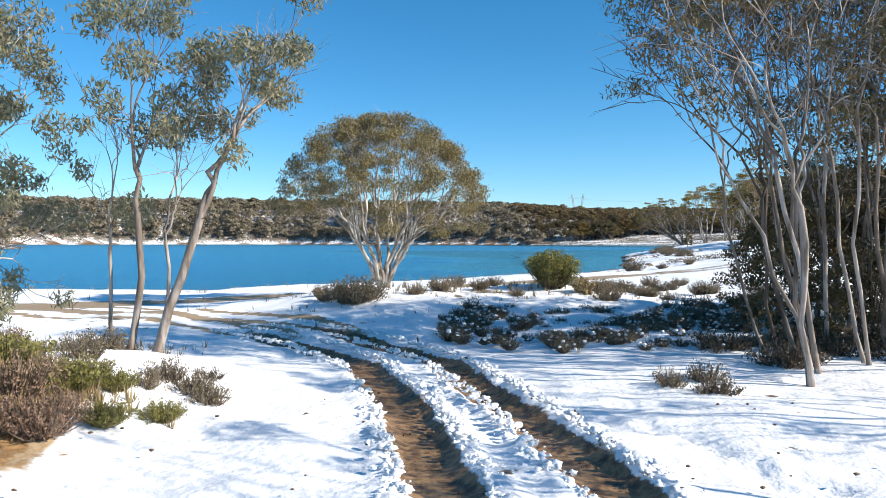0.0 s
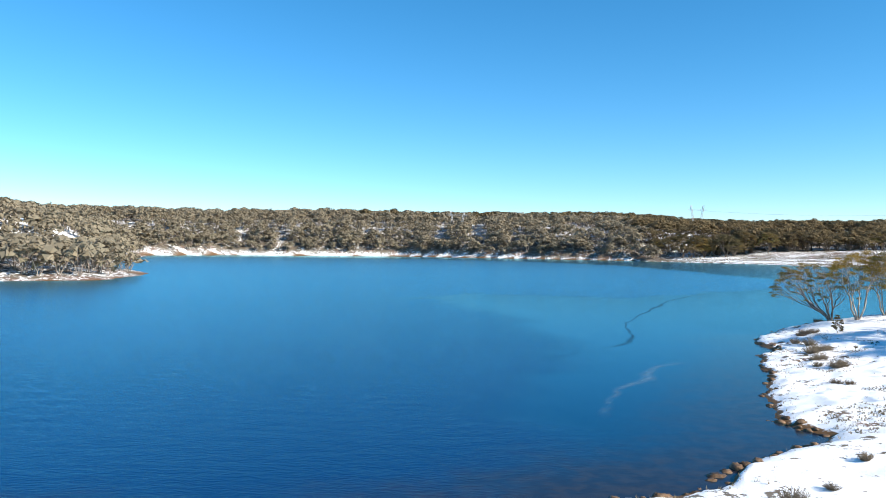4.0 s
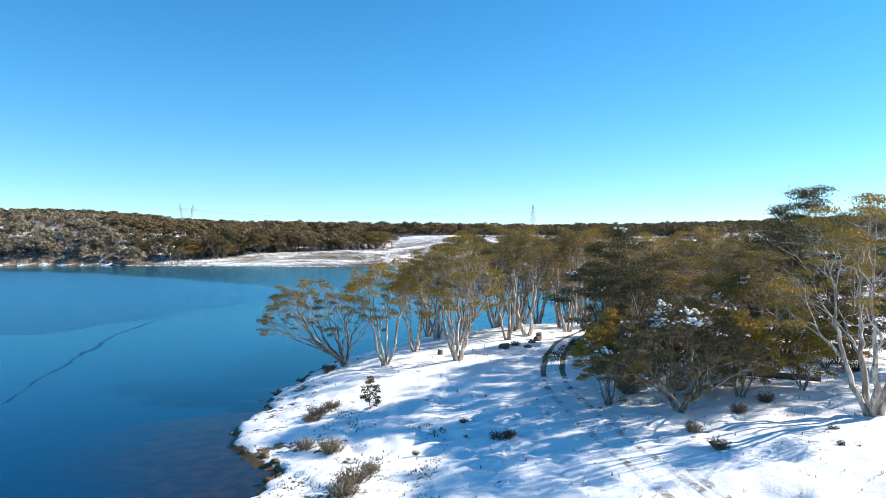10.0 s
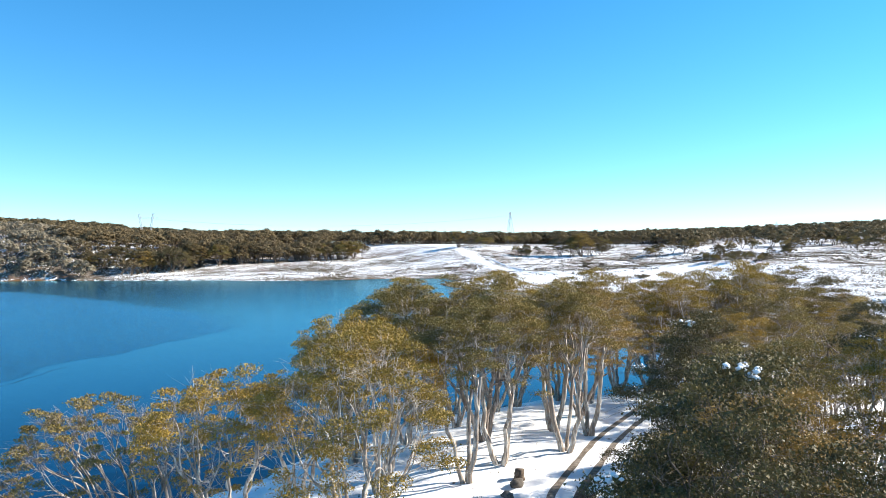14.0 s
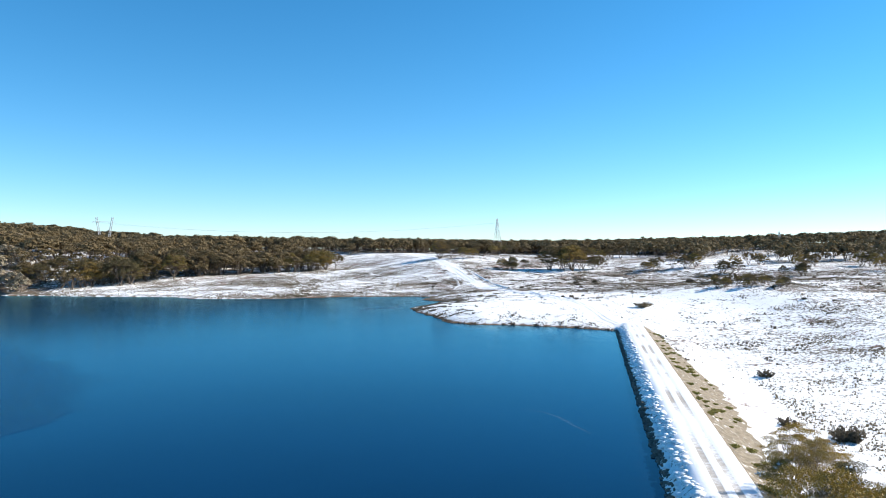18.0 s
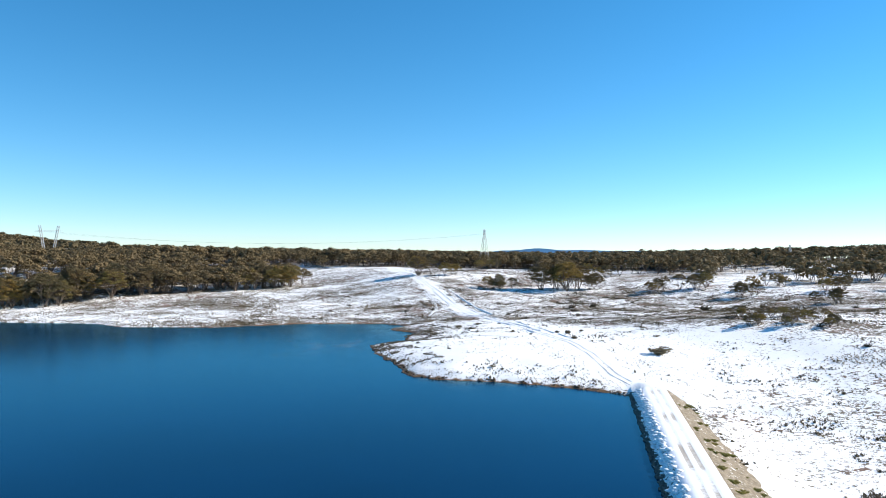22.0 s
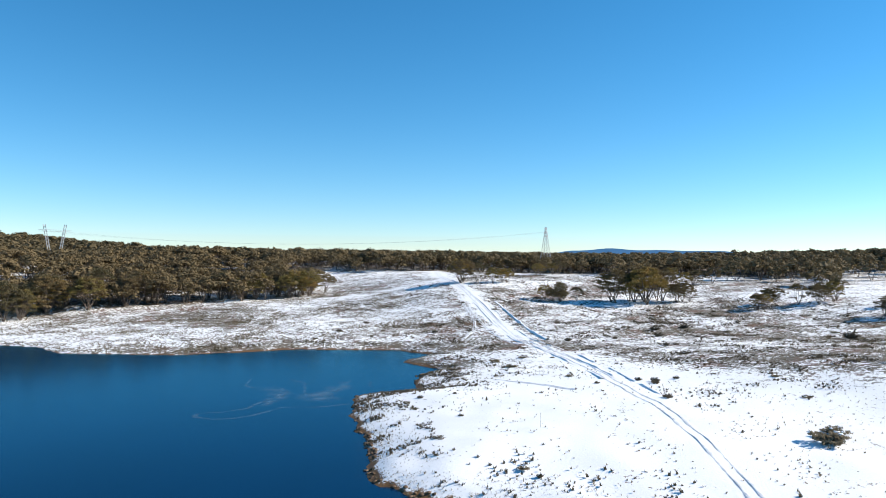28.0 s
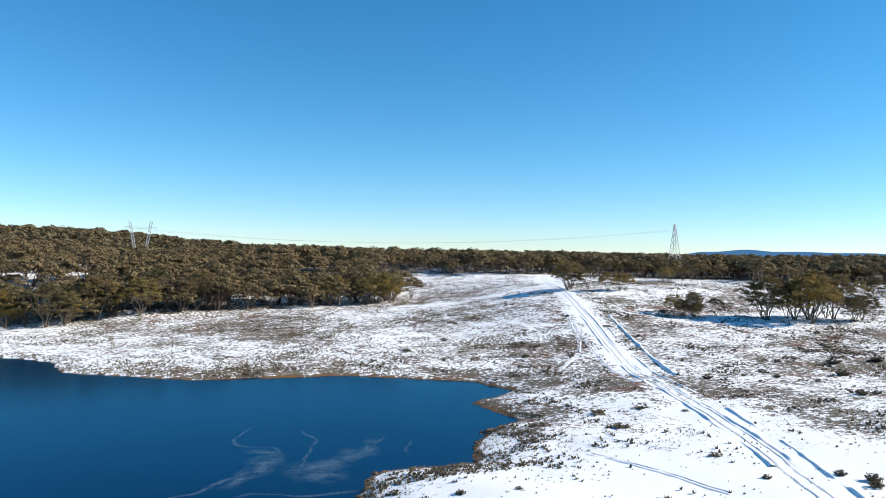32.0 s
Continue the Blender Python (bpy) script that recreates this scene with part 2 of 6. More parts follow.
M = {
    "ground": snow_ground(),
    "water": lake_water(),
    "bark": gum_bark("pale_gum_bark", (0.62, 0.57, 0.50), (0.24, 0.19, 0.15)),
    # Darker copy of the gum bark, used as well for stems in crown shade.
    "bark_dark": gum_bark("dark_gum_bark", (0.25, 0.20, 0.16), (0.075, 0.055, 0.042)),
    "bark_mid": gum_bark("grey_gum_bark", (0.44, 0.38, 0.33), (0.15, 0.115, 0.09)),
    # Grey of pale bare branches, lightened further to put distance haze into the colour.
    "far_grey": leaf("grey_far_gum_leaf", (0.215, 0.185, 0.130), (0.31, 0.262, 0.180), (0.40, 0.325, 0.235), 0.36, 0.8, 0.11),
    "leaf_gold": leaf("golden_gum_leaf", (0.20, 0.146, 0.034), (0.36, 0.238, 0.040), (0.49, 0.275, 0.052), 0.17, 0.6),
    "leaf_olive": leaf("olive_gum_leaf", (0.145, 0.124, 0.044), (0.268, 0.190, 0.050), (0.44, 0.250, 0.066), 0.16, 0.6),
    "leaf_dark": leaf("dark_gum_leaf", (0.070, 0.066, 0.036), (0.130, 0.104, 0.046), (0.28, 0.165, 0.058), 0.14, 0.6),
    "leaf_deep": leaf("deep_olive_gum_leaf", (0.056, 0.056, 0.028), (0.112, 0.094, 0.036), (0.28, 0.18, 0.048), 0.12, 0.6),
    "leaf_dome": leaf("grey_olive_gum_leaf", (0.150, 0.138, 0.068), (0.235, 0.200, 0.092), (0.34, 0.235, 0.105), 0.28, 0.6),
    "leaf_grey": leaf("grey_gum_leaf", (0.18, 0.185, 0.115), (0.29, 0.275, 0.165), (0.40, 0.27, 0.20), 0.35, 0.5),
    "far_leaf": leaf("far_gum_leaf", (0.100, 0.080, 0.044), (0.170, 0.128, 0.064), (0.25, 0.175, 0.088), 0.26, 0.8, 0.11),
    "heath": leaf("heath_shrub_leaf", (0.15, 0.128, 0.085), (0.25, 0.205, 0.135), (0.36, 0.28, 0.18), 0.35, 0.8),
    "heath_dark": leaf("dark_heath_leaf", (0.088, 0.076, 0.056), (0.145, 0.118, 0.080), (0.21, 0.145, 0.095), 0.3, 0.8),
    "green": leaf("green_shrub_leaf", (0.17, 0.17, 0.048), (0.27, 0.255, 0.075), (0.36, 0.30, 0.11), 0.4, 0.6),
    "red": leaf("rusty_shrub_leaf", (0.24, 0.150, 0.105), (0.33, 0.22, 0.15), (0.42, 0.31, 0.20), 0.35, 0.8),
    "straw": leaf("dry_grass_blade", (0.28, 0.215, 0.11), (0.42, 0.33, 0.18), (0.24, 0.16, 0.085), 0.3, 0.8),
    "snow": simple("fresh_snow", (0.86, 0.87, 0.89), (0.92, 0.92, 0.925), 6, 0.7, 0.5, 0.03),
    "rock": simple("lichen_rock", (0.10, 0.085, 0.07), (0.24, 0.21, 0.18), 4, 0.85, 0.7, 0.05, per=0.6),
    "shore_rock": simple("wet_brown_rock", (0.07, 0.045, 0.028), (0.28, 0.17, 0.095), 3, 0.6, 0.7, 0.05, per=0.6),
    "wood": simple("weathered_log", (0.07, 0.05, 0.035), (0.20, 0.15, 0.11), 5, 0.85, 0.7, 0.03),
    "steel": simple("galvanised_steel", (0.42, 0.43, 0.45), (0.55, 0.56, 0.58), 2, 0.6, 0.1, 0.01, metal=0.2),
    "wire": simple("aluminium_wire", (0.55, 0.56, 0.58), (0.65, 0.66, 0.68), 1, 0.5, 0.0, 0.01, metal=0.5),
    "gravel": simple("wet_track_gravel", (0.10, 0.08, 0.06), (0.30, 0.25, 0.20), 2.5, 0.8, 0.6, 0.04),
    "snowy_track": None,
    "ice": None,
    "rut": simple("packed_track_snow", (0.58, 0.60, 0.64), (0.82, 0.84, 0.87), 0.8, 0.7, 0.6, 0.1),
    "stake": simple("grey_stake", (0.22, 0.2, 0.18), (0.33, 0.31, 0.28), 3, 0.8, 0.2, 0.01),
    "mountain": None,
}
n = Nodes("skim_ice")
patchy = n.math("MULTIPLY", n.ramp(n.noise(0.22, 5, 0.6), 0.30, 0.62), n.ramp(n.noise(1.3, 5, 0.7), 0.25, 0.7))
n.set(Base_Color=(0.30, 0.42, 0.50), Roughness=0.35, Alpha=n.math("MULTIPLY", n.math("MULTIPLY", patchy, n.attr("film")), 0.36))
M["ice"] = n.mat
n = Nodes("ice_crack")
M["crack"] = n.set(Base_Color=(0.004, 0.022, 0.05), Roughness=0.5, Specular_IOR_Level=0.1, Alpha=n.math("MULTIPLY", n.math("MULTIPLY", n.ramp(n.noise(0.5, 4), 0.25, 0.6), n.attr("film")), 0.5))
# Blue emission paints distance haze over the range's unlit face.
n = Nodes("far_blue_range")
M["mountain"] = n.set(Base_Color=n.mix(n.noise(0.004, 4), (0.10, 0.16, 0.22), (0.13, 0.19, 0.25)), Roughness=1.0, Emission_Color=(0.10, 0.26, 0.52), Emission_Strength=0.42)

n = Nodes("snowy_wheel_track")
wet = n.mix(n.noise(3, 4), (0.20, 0.165, 0.13), (0.44, 0.38, 0.32))
n.bump(n.noise(4, 4), 0.5, 0.04)
M["snowy_track"] = n.set(Base_Color=n.mix(n.ramp(n.noise(0.9, 6, 0.68), 0.38, 0.52), wet, (0.80, 0.83, 0.88)), Roughness=0.8)
n = Nodes("sandy_wheel_track")
wet = n.mix(n.noise(3, 4), (0.25, 0.205, 0.16), (0.44, 0.385, 0.325))
n.bump(n.noise(4, 4), 0.5, 0.04)
M["sandy_track"] = n.set(Base_Color=n.mix(n.math("MULTIPLY", n.ramp(n.noise(1.6, 6, 0.7), 0.48, 0.66), 0.8), wet, (0.80, 0.83, 0.88)), Roughness=0.8)
# ---- mesh helpers ----
def mesh_of(name, verts, faces, material, smooth_faces=False):
    """A mesh from an array of points and an array (or list of arrays) of faces with one corner count each."""
    me = bpy.data.meshes.new(name)
    verts = np.asarray(verts, np.float32)
    blocks = faces if isinstance(faces, list) else [faces]
    blocks = [np.asarray(b, np.int32) for b in blocks if len(b)]
    me.vertices.add(len(verts))
    me.vertices.foreach_set("co", verts.ravel())
    loops = np.concatenate([b.ravel() for b in blocks])
    totals = np.concatenate([np.full(len(b), b.shape[1], np.int32) for b in blocks])
    starts = np.concatenate(([0], np.cumsum(totals)[:-1])).astype(np.int32)
    me.loops.add(len(loops))
    me.loops.foreach_set("vertex_index", loops)
    me.polygons.add(len(totals))
    me.polygons.foreach_set("loop_start", starts)
    me.polygons.foreach_set("loop_total", totals)
    if smooth_faces:
        me.polygons.foreach_set("use_smooth", np.ones(len(totals), bool))
    me.update(calc_edges=True)
    me.materials.append(material)
    return me


def part(name, me, parent=None, label=""):
    ob = new(name, me)
    ob.parent = parent
    return tagged(ob, label)


class Soup:
    """Gathers tubes, cards and lumps into one mesh."""

    def __init__(self):
        self.v, self.f3, self.f4, self.n = [], [], [], 0

    def add(self, v, f3=(), f4=()):
        self.v.append(np.asarray(v, float))
        if len(f3):
            self.f3.append(np.asarray(f3) + self.n)
        if len(f4):
            self.f4.append(np.asarray(f4) + self.n)
        self.n += len(v)

    def tube(self, pts, radii, sides=5, cap=False):
        pts = np.asarray(pts, float)
        k = len(pts)
        tan = np.gradient(pts, axis=0)
        tan /= np.linalg.norm(tan, axis=1)[:, None] + 1e-9
        ref = np.where(np.abs(tan[:, 2:3]) > 0.9, np.array([[1.0, 0, 0]]), np.array([[0, 0, 1.0]]))
        a = np.cross(tan, ref)
        a /= np.linalg.norm(a, axis=1)[:, None] + 1e-9
        for i in range(1, k):
            if a[i] @ a[i - 1] < 0:
                a[i] *= -1
        b = np.cross(tan, a)
        ang = np.arange(sides) * 2 * math.pi / sides
        ring = a[:, None, :] * np.cos(ang)[None, :, None] + b[:, None, :] * np.sin(ang)[None, :, None]
        v = (pts[:, None, :] + ring * np.asarray(radii, float)[:, None, None]).reshape(-1, 3)
        i, j = np.meshgrid(np.arange(k - 1), np.arange(sides), indexing="ij")
        j2 = (j + 1) % sides
        f = np.stack([i * sides + j, i * sides + j2, (i + 1) * sides + j2, (i + 1) * sides + j], -1).reshape(-1, 4)
        f3 = []
        if cap:
            v = np.vstack([v, pts[:1], pts[-1:]])
            f3 = [(k * sides, (q + 1) % sides, q) for q in range(sides)] + [(k * sides + 1, (k - 1) * sides + q, (k - 1) * sides + (q + 1) % sides) for q in range(sides)]
        self.add(v, f3, f)

    def cards(self, c, length, width, rng, hang=0.5, tri=False):
        """Leaf shaped cards with their middles at c; far off three corners will do."""
        n = len(c)
        d = rng.normal(size=(n, 3))
        d[:, 2] -= hang
        d /= np.linalg.norm(d, axis=1)[:, None]
        e = np.cross(d, rng.normal(size=(n, 3)))
        e /= np.linalg.norm(e, axis=1)[:, None] + 1e-9
        s = rng.uniform(0.7, 1.3, (n, 1))
        d, e = d * length * s / 2, e * width * s / 2
        if tri:
            v = np.stack([c - d + e, c - d * 0.7 - e, c + d], 1).reshape(-1, 3)
            self.add(v, f3=np.arange(3 * n).reshape(-1, 3))
            return
        v = np.stack([c - d, c + e - d * 0.1, c + d, c - e - d * 0.1], 1).reshape(-1, 3)
        self.add(v, f4=np.arange(4 * n).reshape(-1, 4))

    def box(self, lo, hi, turn=0.0, at=(0, 0, 0)):
        x0, y0, z0 = lo
        x1, y1, z1 = hi
        v = np.array([(x, y, z) for z in (z0, z1) for x, y in ((x0, y0), (x1, y0), (x1, y1), (x0, y1))], float)
        c, s = math.cos(turn), math.sin(turn)
        v = np.column_stack([v[:, 0] * c - v[:, 1] * s, v[:, 0] * s + v[:, 1] * c, v[:, 2]]) + np.asarray(at)
        self.add(v, f4=[(0, 3, 2, 1), (4, 5, 6, 7), (0, 1, 5, 4), (1, 2, 6, 5), (2, 3, 7, 6), (3, 0, 4, 7)])

    def lump(self, c, size, rng, rough=0.25, rings=5, sides=8):
        """An uneven stone or a clod."""
        th = np.linspace(0, math.pi, rings + 1)[1:-1]
        ph = np.arange(sides) * 2 * math.pi / sides
        t, p = np.meshgrid(th, ph, indexing="ij")
        v = np.stack([np.sin(t) * np.cos(p), np.sin(t) * np.sin(p), np.cos(t)], -1).reshape(-1, 3)
        v = np.vstack([v, [[0, 0, 1]], [[0, 0, -1]]])
        v = v * (1 + rng.uniform(-rough, rough, (len(v), 1))) * np.asarray(size) + np.asarray(c)
        k = rings - 1
        f4 = [(i * sides + j, (i + 1) * sides + j, (i + 1) * sides + (j + 1) % sides, i * sides + (j + 1) % sides) for i in range(k - 1) for j in range(sides)]
        top, low = k * sides, k * sides + 1
        f3 = [(top, j, (j + 1) % sides) for j in range(sides)] + [(low, (k - 1) * sides + (j + 1) % sides, (k - 1) * sides + j) for j in range(sides)]
        self.add(v, f3, f4)

    def mesh(self, name, material, smooth_faces=False):
        faces = []
        if self.f3:
            faces.append(np.concatenate(self.f3))
        if self.f4:
            faces.append(np.concatenate(self.f4))
        return mesh_of(name, np.concatenate(self.v), faces, material, smooth_faces)


def height(x, y):
    return float(max(land(np.array([x]), np.array([y]))[0], -9))


def spot(x, y, turn=0.0, scale=1.0, sink=0.05):
    return Matrix.LocRotScale((x, y, height(x, y) - sink), Euler((0, 0, radians(turn))), (scale, scale, scale))


def thing(name, label, category, group="", x=0.0, y=0.0, turn=0.0, scale=1.0, sink=0.03):
    ob = new(name)
    ob.matrix_world = spot(x, y, turn, scale, sink)
    return tagged(ob, label, category, group)


def again(ob, x, y, turn=0.0, scale=1.0, sink=0.05, label=""):
    """Another of the same thing, with its own size."""
    m = spot(x, y, turn, 1.0, sink)
    made = copy_thing(ob, m)
    made.scale = (scale, scale, scale)
    return tagged(made, label)
# ---- the lie of the land (lake level is z = 0) ----
WEST_SHORE = [(-420, 60), (-160, 70), (-60, 34), (-19, 36), (-11, 35), (-8, 39), (3, 48), (10, 53), (16, 60), (21, 66), (19, 70), (21, 79), (22, 85), (25, 93), (28, 105), (33, 111), (31, 119)]
POINT_SHORE = [(39, 134), (45, 142), (51, 148), (58, 154), (67, 160), (84, 165), (102, 166), (119, 162)]
DAM_A, DAM_B = (119.0, 162.0), (289.0, 331.0)
EAST_SHORE = [(289, 331), (284, 349), (272, 369), (257, 384), (255, 398), (266, 424), (270, 443), (282, 472), (304, 473), (316, 498), (331, 506), (326, 530), (346, 545), (340, 565), (300, 588), (250, 590), (207, 616), (198, 646)]
NORTH_SHORE = [(156, 680), (95, 735), (-20, 780), (-150, 825), (-330, 770), (-390, 690), (-260, 430), (-210, 350), (-162, 302), (-150, 246), (-200, 215), (-430, 230)]
NEAR_KNOLLS = [(0, 5, .2, 13), (-2, 19, .35, 11), (-12, 18, .35, 12), (10, 4, .35, 11), (34, 10, 2.6, 12), (13, 45, .55, 14), (30, 85, .9, 12), (44, 104, 1.5, 12), (56, 99, 4.2, 9), (68, 96, 5.2, 14), (56, 127, 3.4, 9), (49, 139, 2.6, 9), (66, 131, 4.2, 12), (85, 138, 5, 18), (112, 152, 3.4, 14), (60, 50, 5, 22)]
FAR_KNOLLS = [(165, 712, 6, 28), (130, 110, 1, 40), (170, 150, -3, 30), (230, 205, -7, 35), (275, 250, -6.5, 30), (340, 235, 2, 45), (430, 240, 11, 60), (270, 140, 0, 50), (310, 290, -4, 25), (335, 330, 2.5, 25), (340, 365, 7.5, 25), (355, 430, 5.5, 35), (470, 521, 4, 55), (483, 447, 8, 45), (463, 376, 15, 50), (511, 588, 17, 50), (503, 780, 30, 70), (604, 810, 25.5, 60), (520, 980, 31, 90), (730, 880, 28.8, 90), (354, 774, 11, 60)]
RIDGES = [(290, 640, 5, 50), (208, 986, 27, 90), (0, 980, 40, 100), (-220, 1000, 54, 120), (-450, 980, 44, 150), (75, 1190, 62, 130), (-150, 1180, 40, 140), (-240, 300, 9, 50), (650, 350, 20, 120), (760, 600, 19, 120), (950, 620, 47, 160), (880, 950, 33, 180), (350, 1200, 37, 120), (600, 1150, 37, 180), (250, 40, 6, 80), (-40, -60, 2, 40)]


def smooth(a, b, v):
    v = np.clip((v - a) / (b - a), 0, 1)
    return v * v * (3 - 2 * v)


def grain(x, y, size, seed=0):
    """Smooth value noise, -1 to 1, for arrays."""
    x, y = np.asarray(x, float) / size + seed * 17.13, np.asarray(y, float) / size - seed * 9.71
    xi, yi = np.floor(x), np.floor(y)
    fx, fy = x - xi, y - yi
    fx, fy = fx * fx * (3 - 2 * fx), fy * fy * (3 - 2 * fy)

    def h(i, j):
        v = np.sin(i * 127.1 + j * 311.7 + seed * 74.7) * 43758.5453
        return (v - np.floor(v)) * 2 - 1
    return (h(xi, yi) * (1 - fx) + h(xi + 1, yi) * fx) * (1 - fy) + (h(xi, yi + 1) * (1 - fx) + h(xi + 1, yi + 1) * fx) * fy


def to_line(x, y, line):
    """Distance to a polyline, and how far along it."""
    best, along, run = np.full(np.shape(x), 1e9), np.zeros(np.shape(x)), 0.0
    for (ax, ay), (bx, by) in zip(line, line[1:]):
        dx, dy = bx - ax, by - ay
        ll = math.hypot(dx, dy)
        t = np.clip(((x - ax) * dx + (y - ay) * dy) / (ll * ll), 0, 1)
        d = np.hypot(x - ax - t * dx, y - ay - t * dy)
        along = np.where(d < best, run + t * ll, along)
        best = np.minimum(best, d)
        run += ll
    return best, along


LAKE = WEST_SHORE + POINT_SHORE + EAST_SHORE + NORTH_SHORE


def shore(x, y):
    """Metres from the water's edge: plus on land, minus on the lake."""
    x, y = np.asarray(x, float), np.asarray(y, float)
    d, _ = to_line(x, y, LAKE + LAKE[:1])
    inside = np.zeros(x.shape, bool)
    for (ax, ay), (bx, by) in zip(LAKE, LAKE[1:] + LAKE[:1]):
        if ay != by:
            inside ^= ((ay > y) != (by > y)) & (x < (bx - ax) * (y - ay) / (by - ay) + ax)
    off = np.where(inside, -d, d)
    beside, _ = to_line(x, y, [DAM_A, DAM_B])
    rough = np.clip((beside - 4) / 6, 0, 1)
    return off + rough * (1.0 * grain(x, y, 5, 1) + 0.5 * grain(x, y, 1.7, 2) + 0.25 * grain(x, y, 0.7, 3))




def land(x, y, d=None):
    """Height of the ground."""
    x, y = np.asarray(x, float), np.asarray(y, float)
    if d is None:
        d = shore(x, y)
    wsum, zsum = np.full(x.shape, 1e-9), np.full(x.shape, 1e-9 * 35)
    for kx, ky, kz, r in NEAR_KNOLLS + FAR_KNOLLS + RIDGES:
        w = np.exp(-((x - kx) ** 2 + (y - ky) ** 2) / (2 * r * r)) + 1e-6 * r * r / ((x - kx) ** 2 + (y - ky) ** 2 + 400)
        wsum, zsum = wsum + w, zsum + w * kz
    k = zsum / wsum
    k = k + 0.9 * np.exp(-((x + 2.2) ** 2 + (y - 24.5) ** 2) / 14) + 0.7 * np.exp(-((x - 3.4) ** 2 + (y - 25.5) ** 2) / 10) + 0.75 * np.exp(-(((x + 5.8) / 1.7) ** 2 + ((y - 9.2) / 3.6) ** 2))
    rise = np.where(k > 0, 1 - np.exp(-np.maximum(d, 0) / (9 + 18 * smooth(130, 250, x) + 50 * np.maximum(smooth(520, 640, y) * smooth(330, 230, x), smooth(-60, -130, x)))), np.clip((d - 6) / 24, 0, 1))
    up = 0.3 * smooth(0, 0.8, d) + (k - 0.3) * rise
    return np.where(d > 0, up, np.maximum(-5, -0.05 + 0.16 * d))
# ---- ground: one sheet out to the horizon ----
RUTS = [(0.35, -6), (0.2, 3), (0.05, 6.5), (-0.45, 10), (-1.3, 13.4), (-2.8, 16.2), (-5.2, 18.8), (-9, 21.4), (-15, 24.0)]
SIDE_RUTS = [(-2.4, 15.6), (-3.6, 18.2), (-6.0, 20.8), (-10, 23.2), (-16, 25.5)]
SHORE_ROAD = [(-15, 24.5), (-9, 27.5), (-5, 30.5), (0, 34.5), (8.4, 39.3), (13.7, 43), (21, 49.5), (28.2, 56.3), (33, 63.4), (38.4, 73.1), (42.2, 81.2), (45.5, 89.6), (49.3, 98.9), (55.5, 111), (59, 116), (65, 122.8), (71.5, 129), (84, 137.5), (100, 147), (116, 153)]
FIELD_ROAD = [(296, 330), (303, 350), (318, 376), (332, 402), (339, 417), (355, 449), (372, 492), (386, 538), (403, 580), (419, 622), (430, 656), (448, 711), (466, 760), (500, 830)]


def steps(spans):
    """Grid lines with a spacing of their own in each stretch."""
    out = []
    for a, b, s in spans:
        k = max(1, round((b - a) / s))
        out += list(np.linspace(a, b, k, endpoint=False))
    out.append(spans[-1][1])
    return np.array(out)


def rut_profile(x, y):
    """Depth and bare earth of the two ruts by which the flight begins."""
    d, along = to_line(x, y, RUTS)
    w = np.abs(d - 0.75 - 0.05 * grain(x, y, 1.1, 5))
    fade = smooth(28, 23, along)
    dip = -0.10 * smooth(0.42, 0.18, w) * fade
    berm = (0.055 + 0.05 * grain(x, y, 0.3, 6) + 0.04 * grain(x, y, 0.16, 66)) * np.exp(-((w - 0.48) / 0.13) ** 2) * smooth(24, 16, along)
    bare = smooth(0.48, 0.18, w) * fade
    return dip + berm, bare * 1.15


def forest(x, y):
    """Where the far woods stand, 0 to 1."""
    west = smooth(160, 110, x) * smooth(560, 640, y)
    mid = smooth(0, 18, y - 738 - 0.1 * np.maximum(x - 190, 0) - 10 * grain(x, y, 26, 44)) * smooth(385, 360, x)
    back = smooth(0, 40, y + 0.55 * (x - 400) - 845 - 40 * grain(x, y, 70, 42))
    side = smooth(585, 640, x) * smooth(0.05, 0.3, 0.2 + grain(x, y, 50, 43))
    spit_part = smooth(-120, -150, x)
    return np.clip(np.maximum.reduce([west, mid, back, 0.6 * side, spit_part]), 0, 1)


def field_swell(x, y):
    return (1 - smooth(190, 120, y) * smooth(-60, -30, x)) * 0.25 * grain(x, y, 9, 10)


gx = steps([(-4800, -1200, 300), (-1200, -460, 60), (-460, -160, 20), (-160, -40, 8), (-40, -14, 0.8), (-14, -6, 0.25), (-6, 6, 0.1), (6, 14, 0.25), (14, 24, 0.75), (24, 54, 0.36), (54, 80, 0.75), (80, 130, 1.5), (130, 360, 2.8), (360, 560, 5), (560, 1200, 16), (1200, 4800, 300)])
gy = steps([(-4800, -800, 400), (-800, -60, 60), (-60, 2, 3), (2, 14, 0.1), (14, 28, 0.25), (28, 54, 0.75), (54, 112, 0.36), (112, 170, 0.75), (170, 300, 3), (300, 620, 2.8), (620, 900, 6), (900, 1400, 20), (1400, 4800, 280)])
X, Y = np.meshgrid(gx, gy)
D = shore(X, Y)
Z = land(X, Y, D)
on = smooth(0.5, 2.0, D)
close = smooth(190, 120, Y) * smooth(-60, -30, X)
off_road = smooth(1.9, 4.0, to_line(X, Y, SHORE_ROAD)[0])
Z += on * off_road * (0.10 * grain(X, Y, 3.1, 7) + 0.05 * grain(X, Y, 1.2, 8) + 0.03 * grain(X, Y, 0.45, 9) * close)
lumpy = close * smooth(50, 62, Y) * smooth(1.6, 3.2, to_line(X, Y, SHORE_ROAD)[0])
Z += on * lumpy * (0.12 * np.maximum(grain(X, Y, 1.4, 17), 0) - 0.24 * smooth(0.25, 0.7, grain(X, Y, 1.0, 19)) * smooth(-0.35, 0.15, grain(X, Y, 7, 20)) + 0.05 * grain(X, Y, 0.8, 18))
Z += on * field_swell(X, Y)
dip, bare = rut_profile(X, Y)
Z += dip
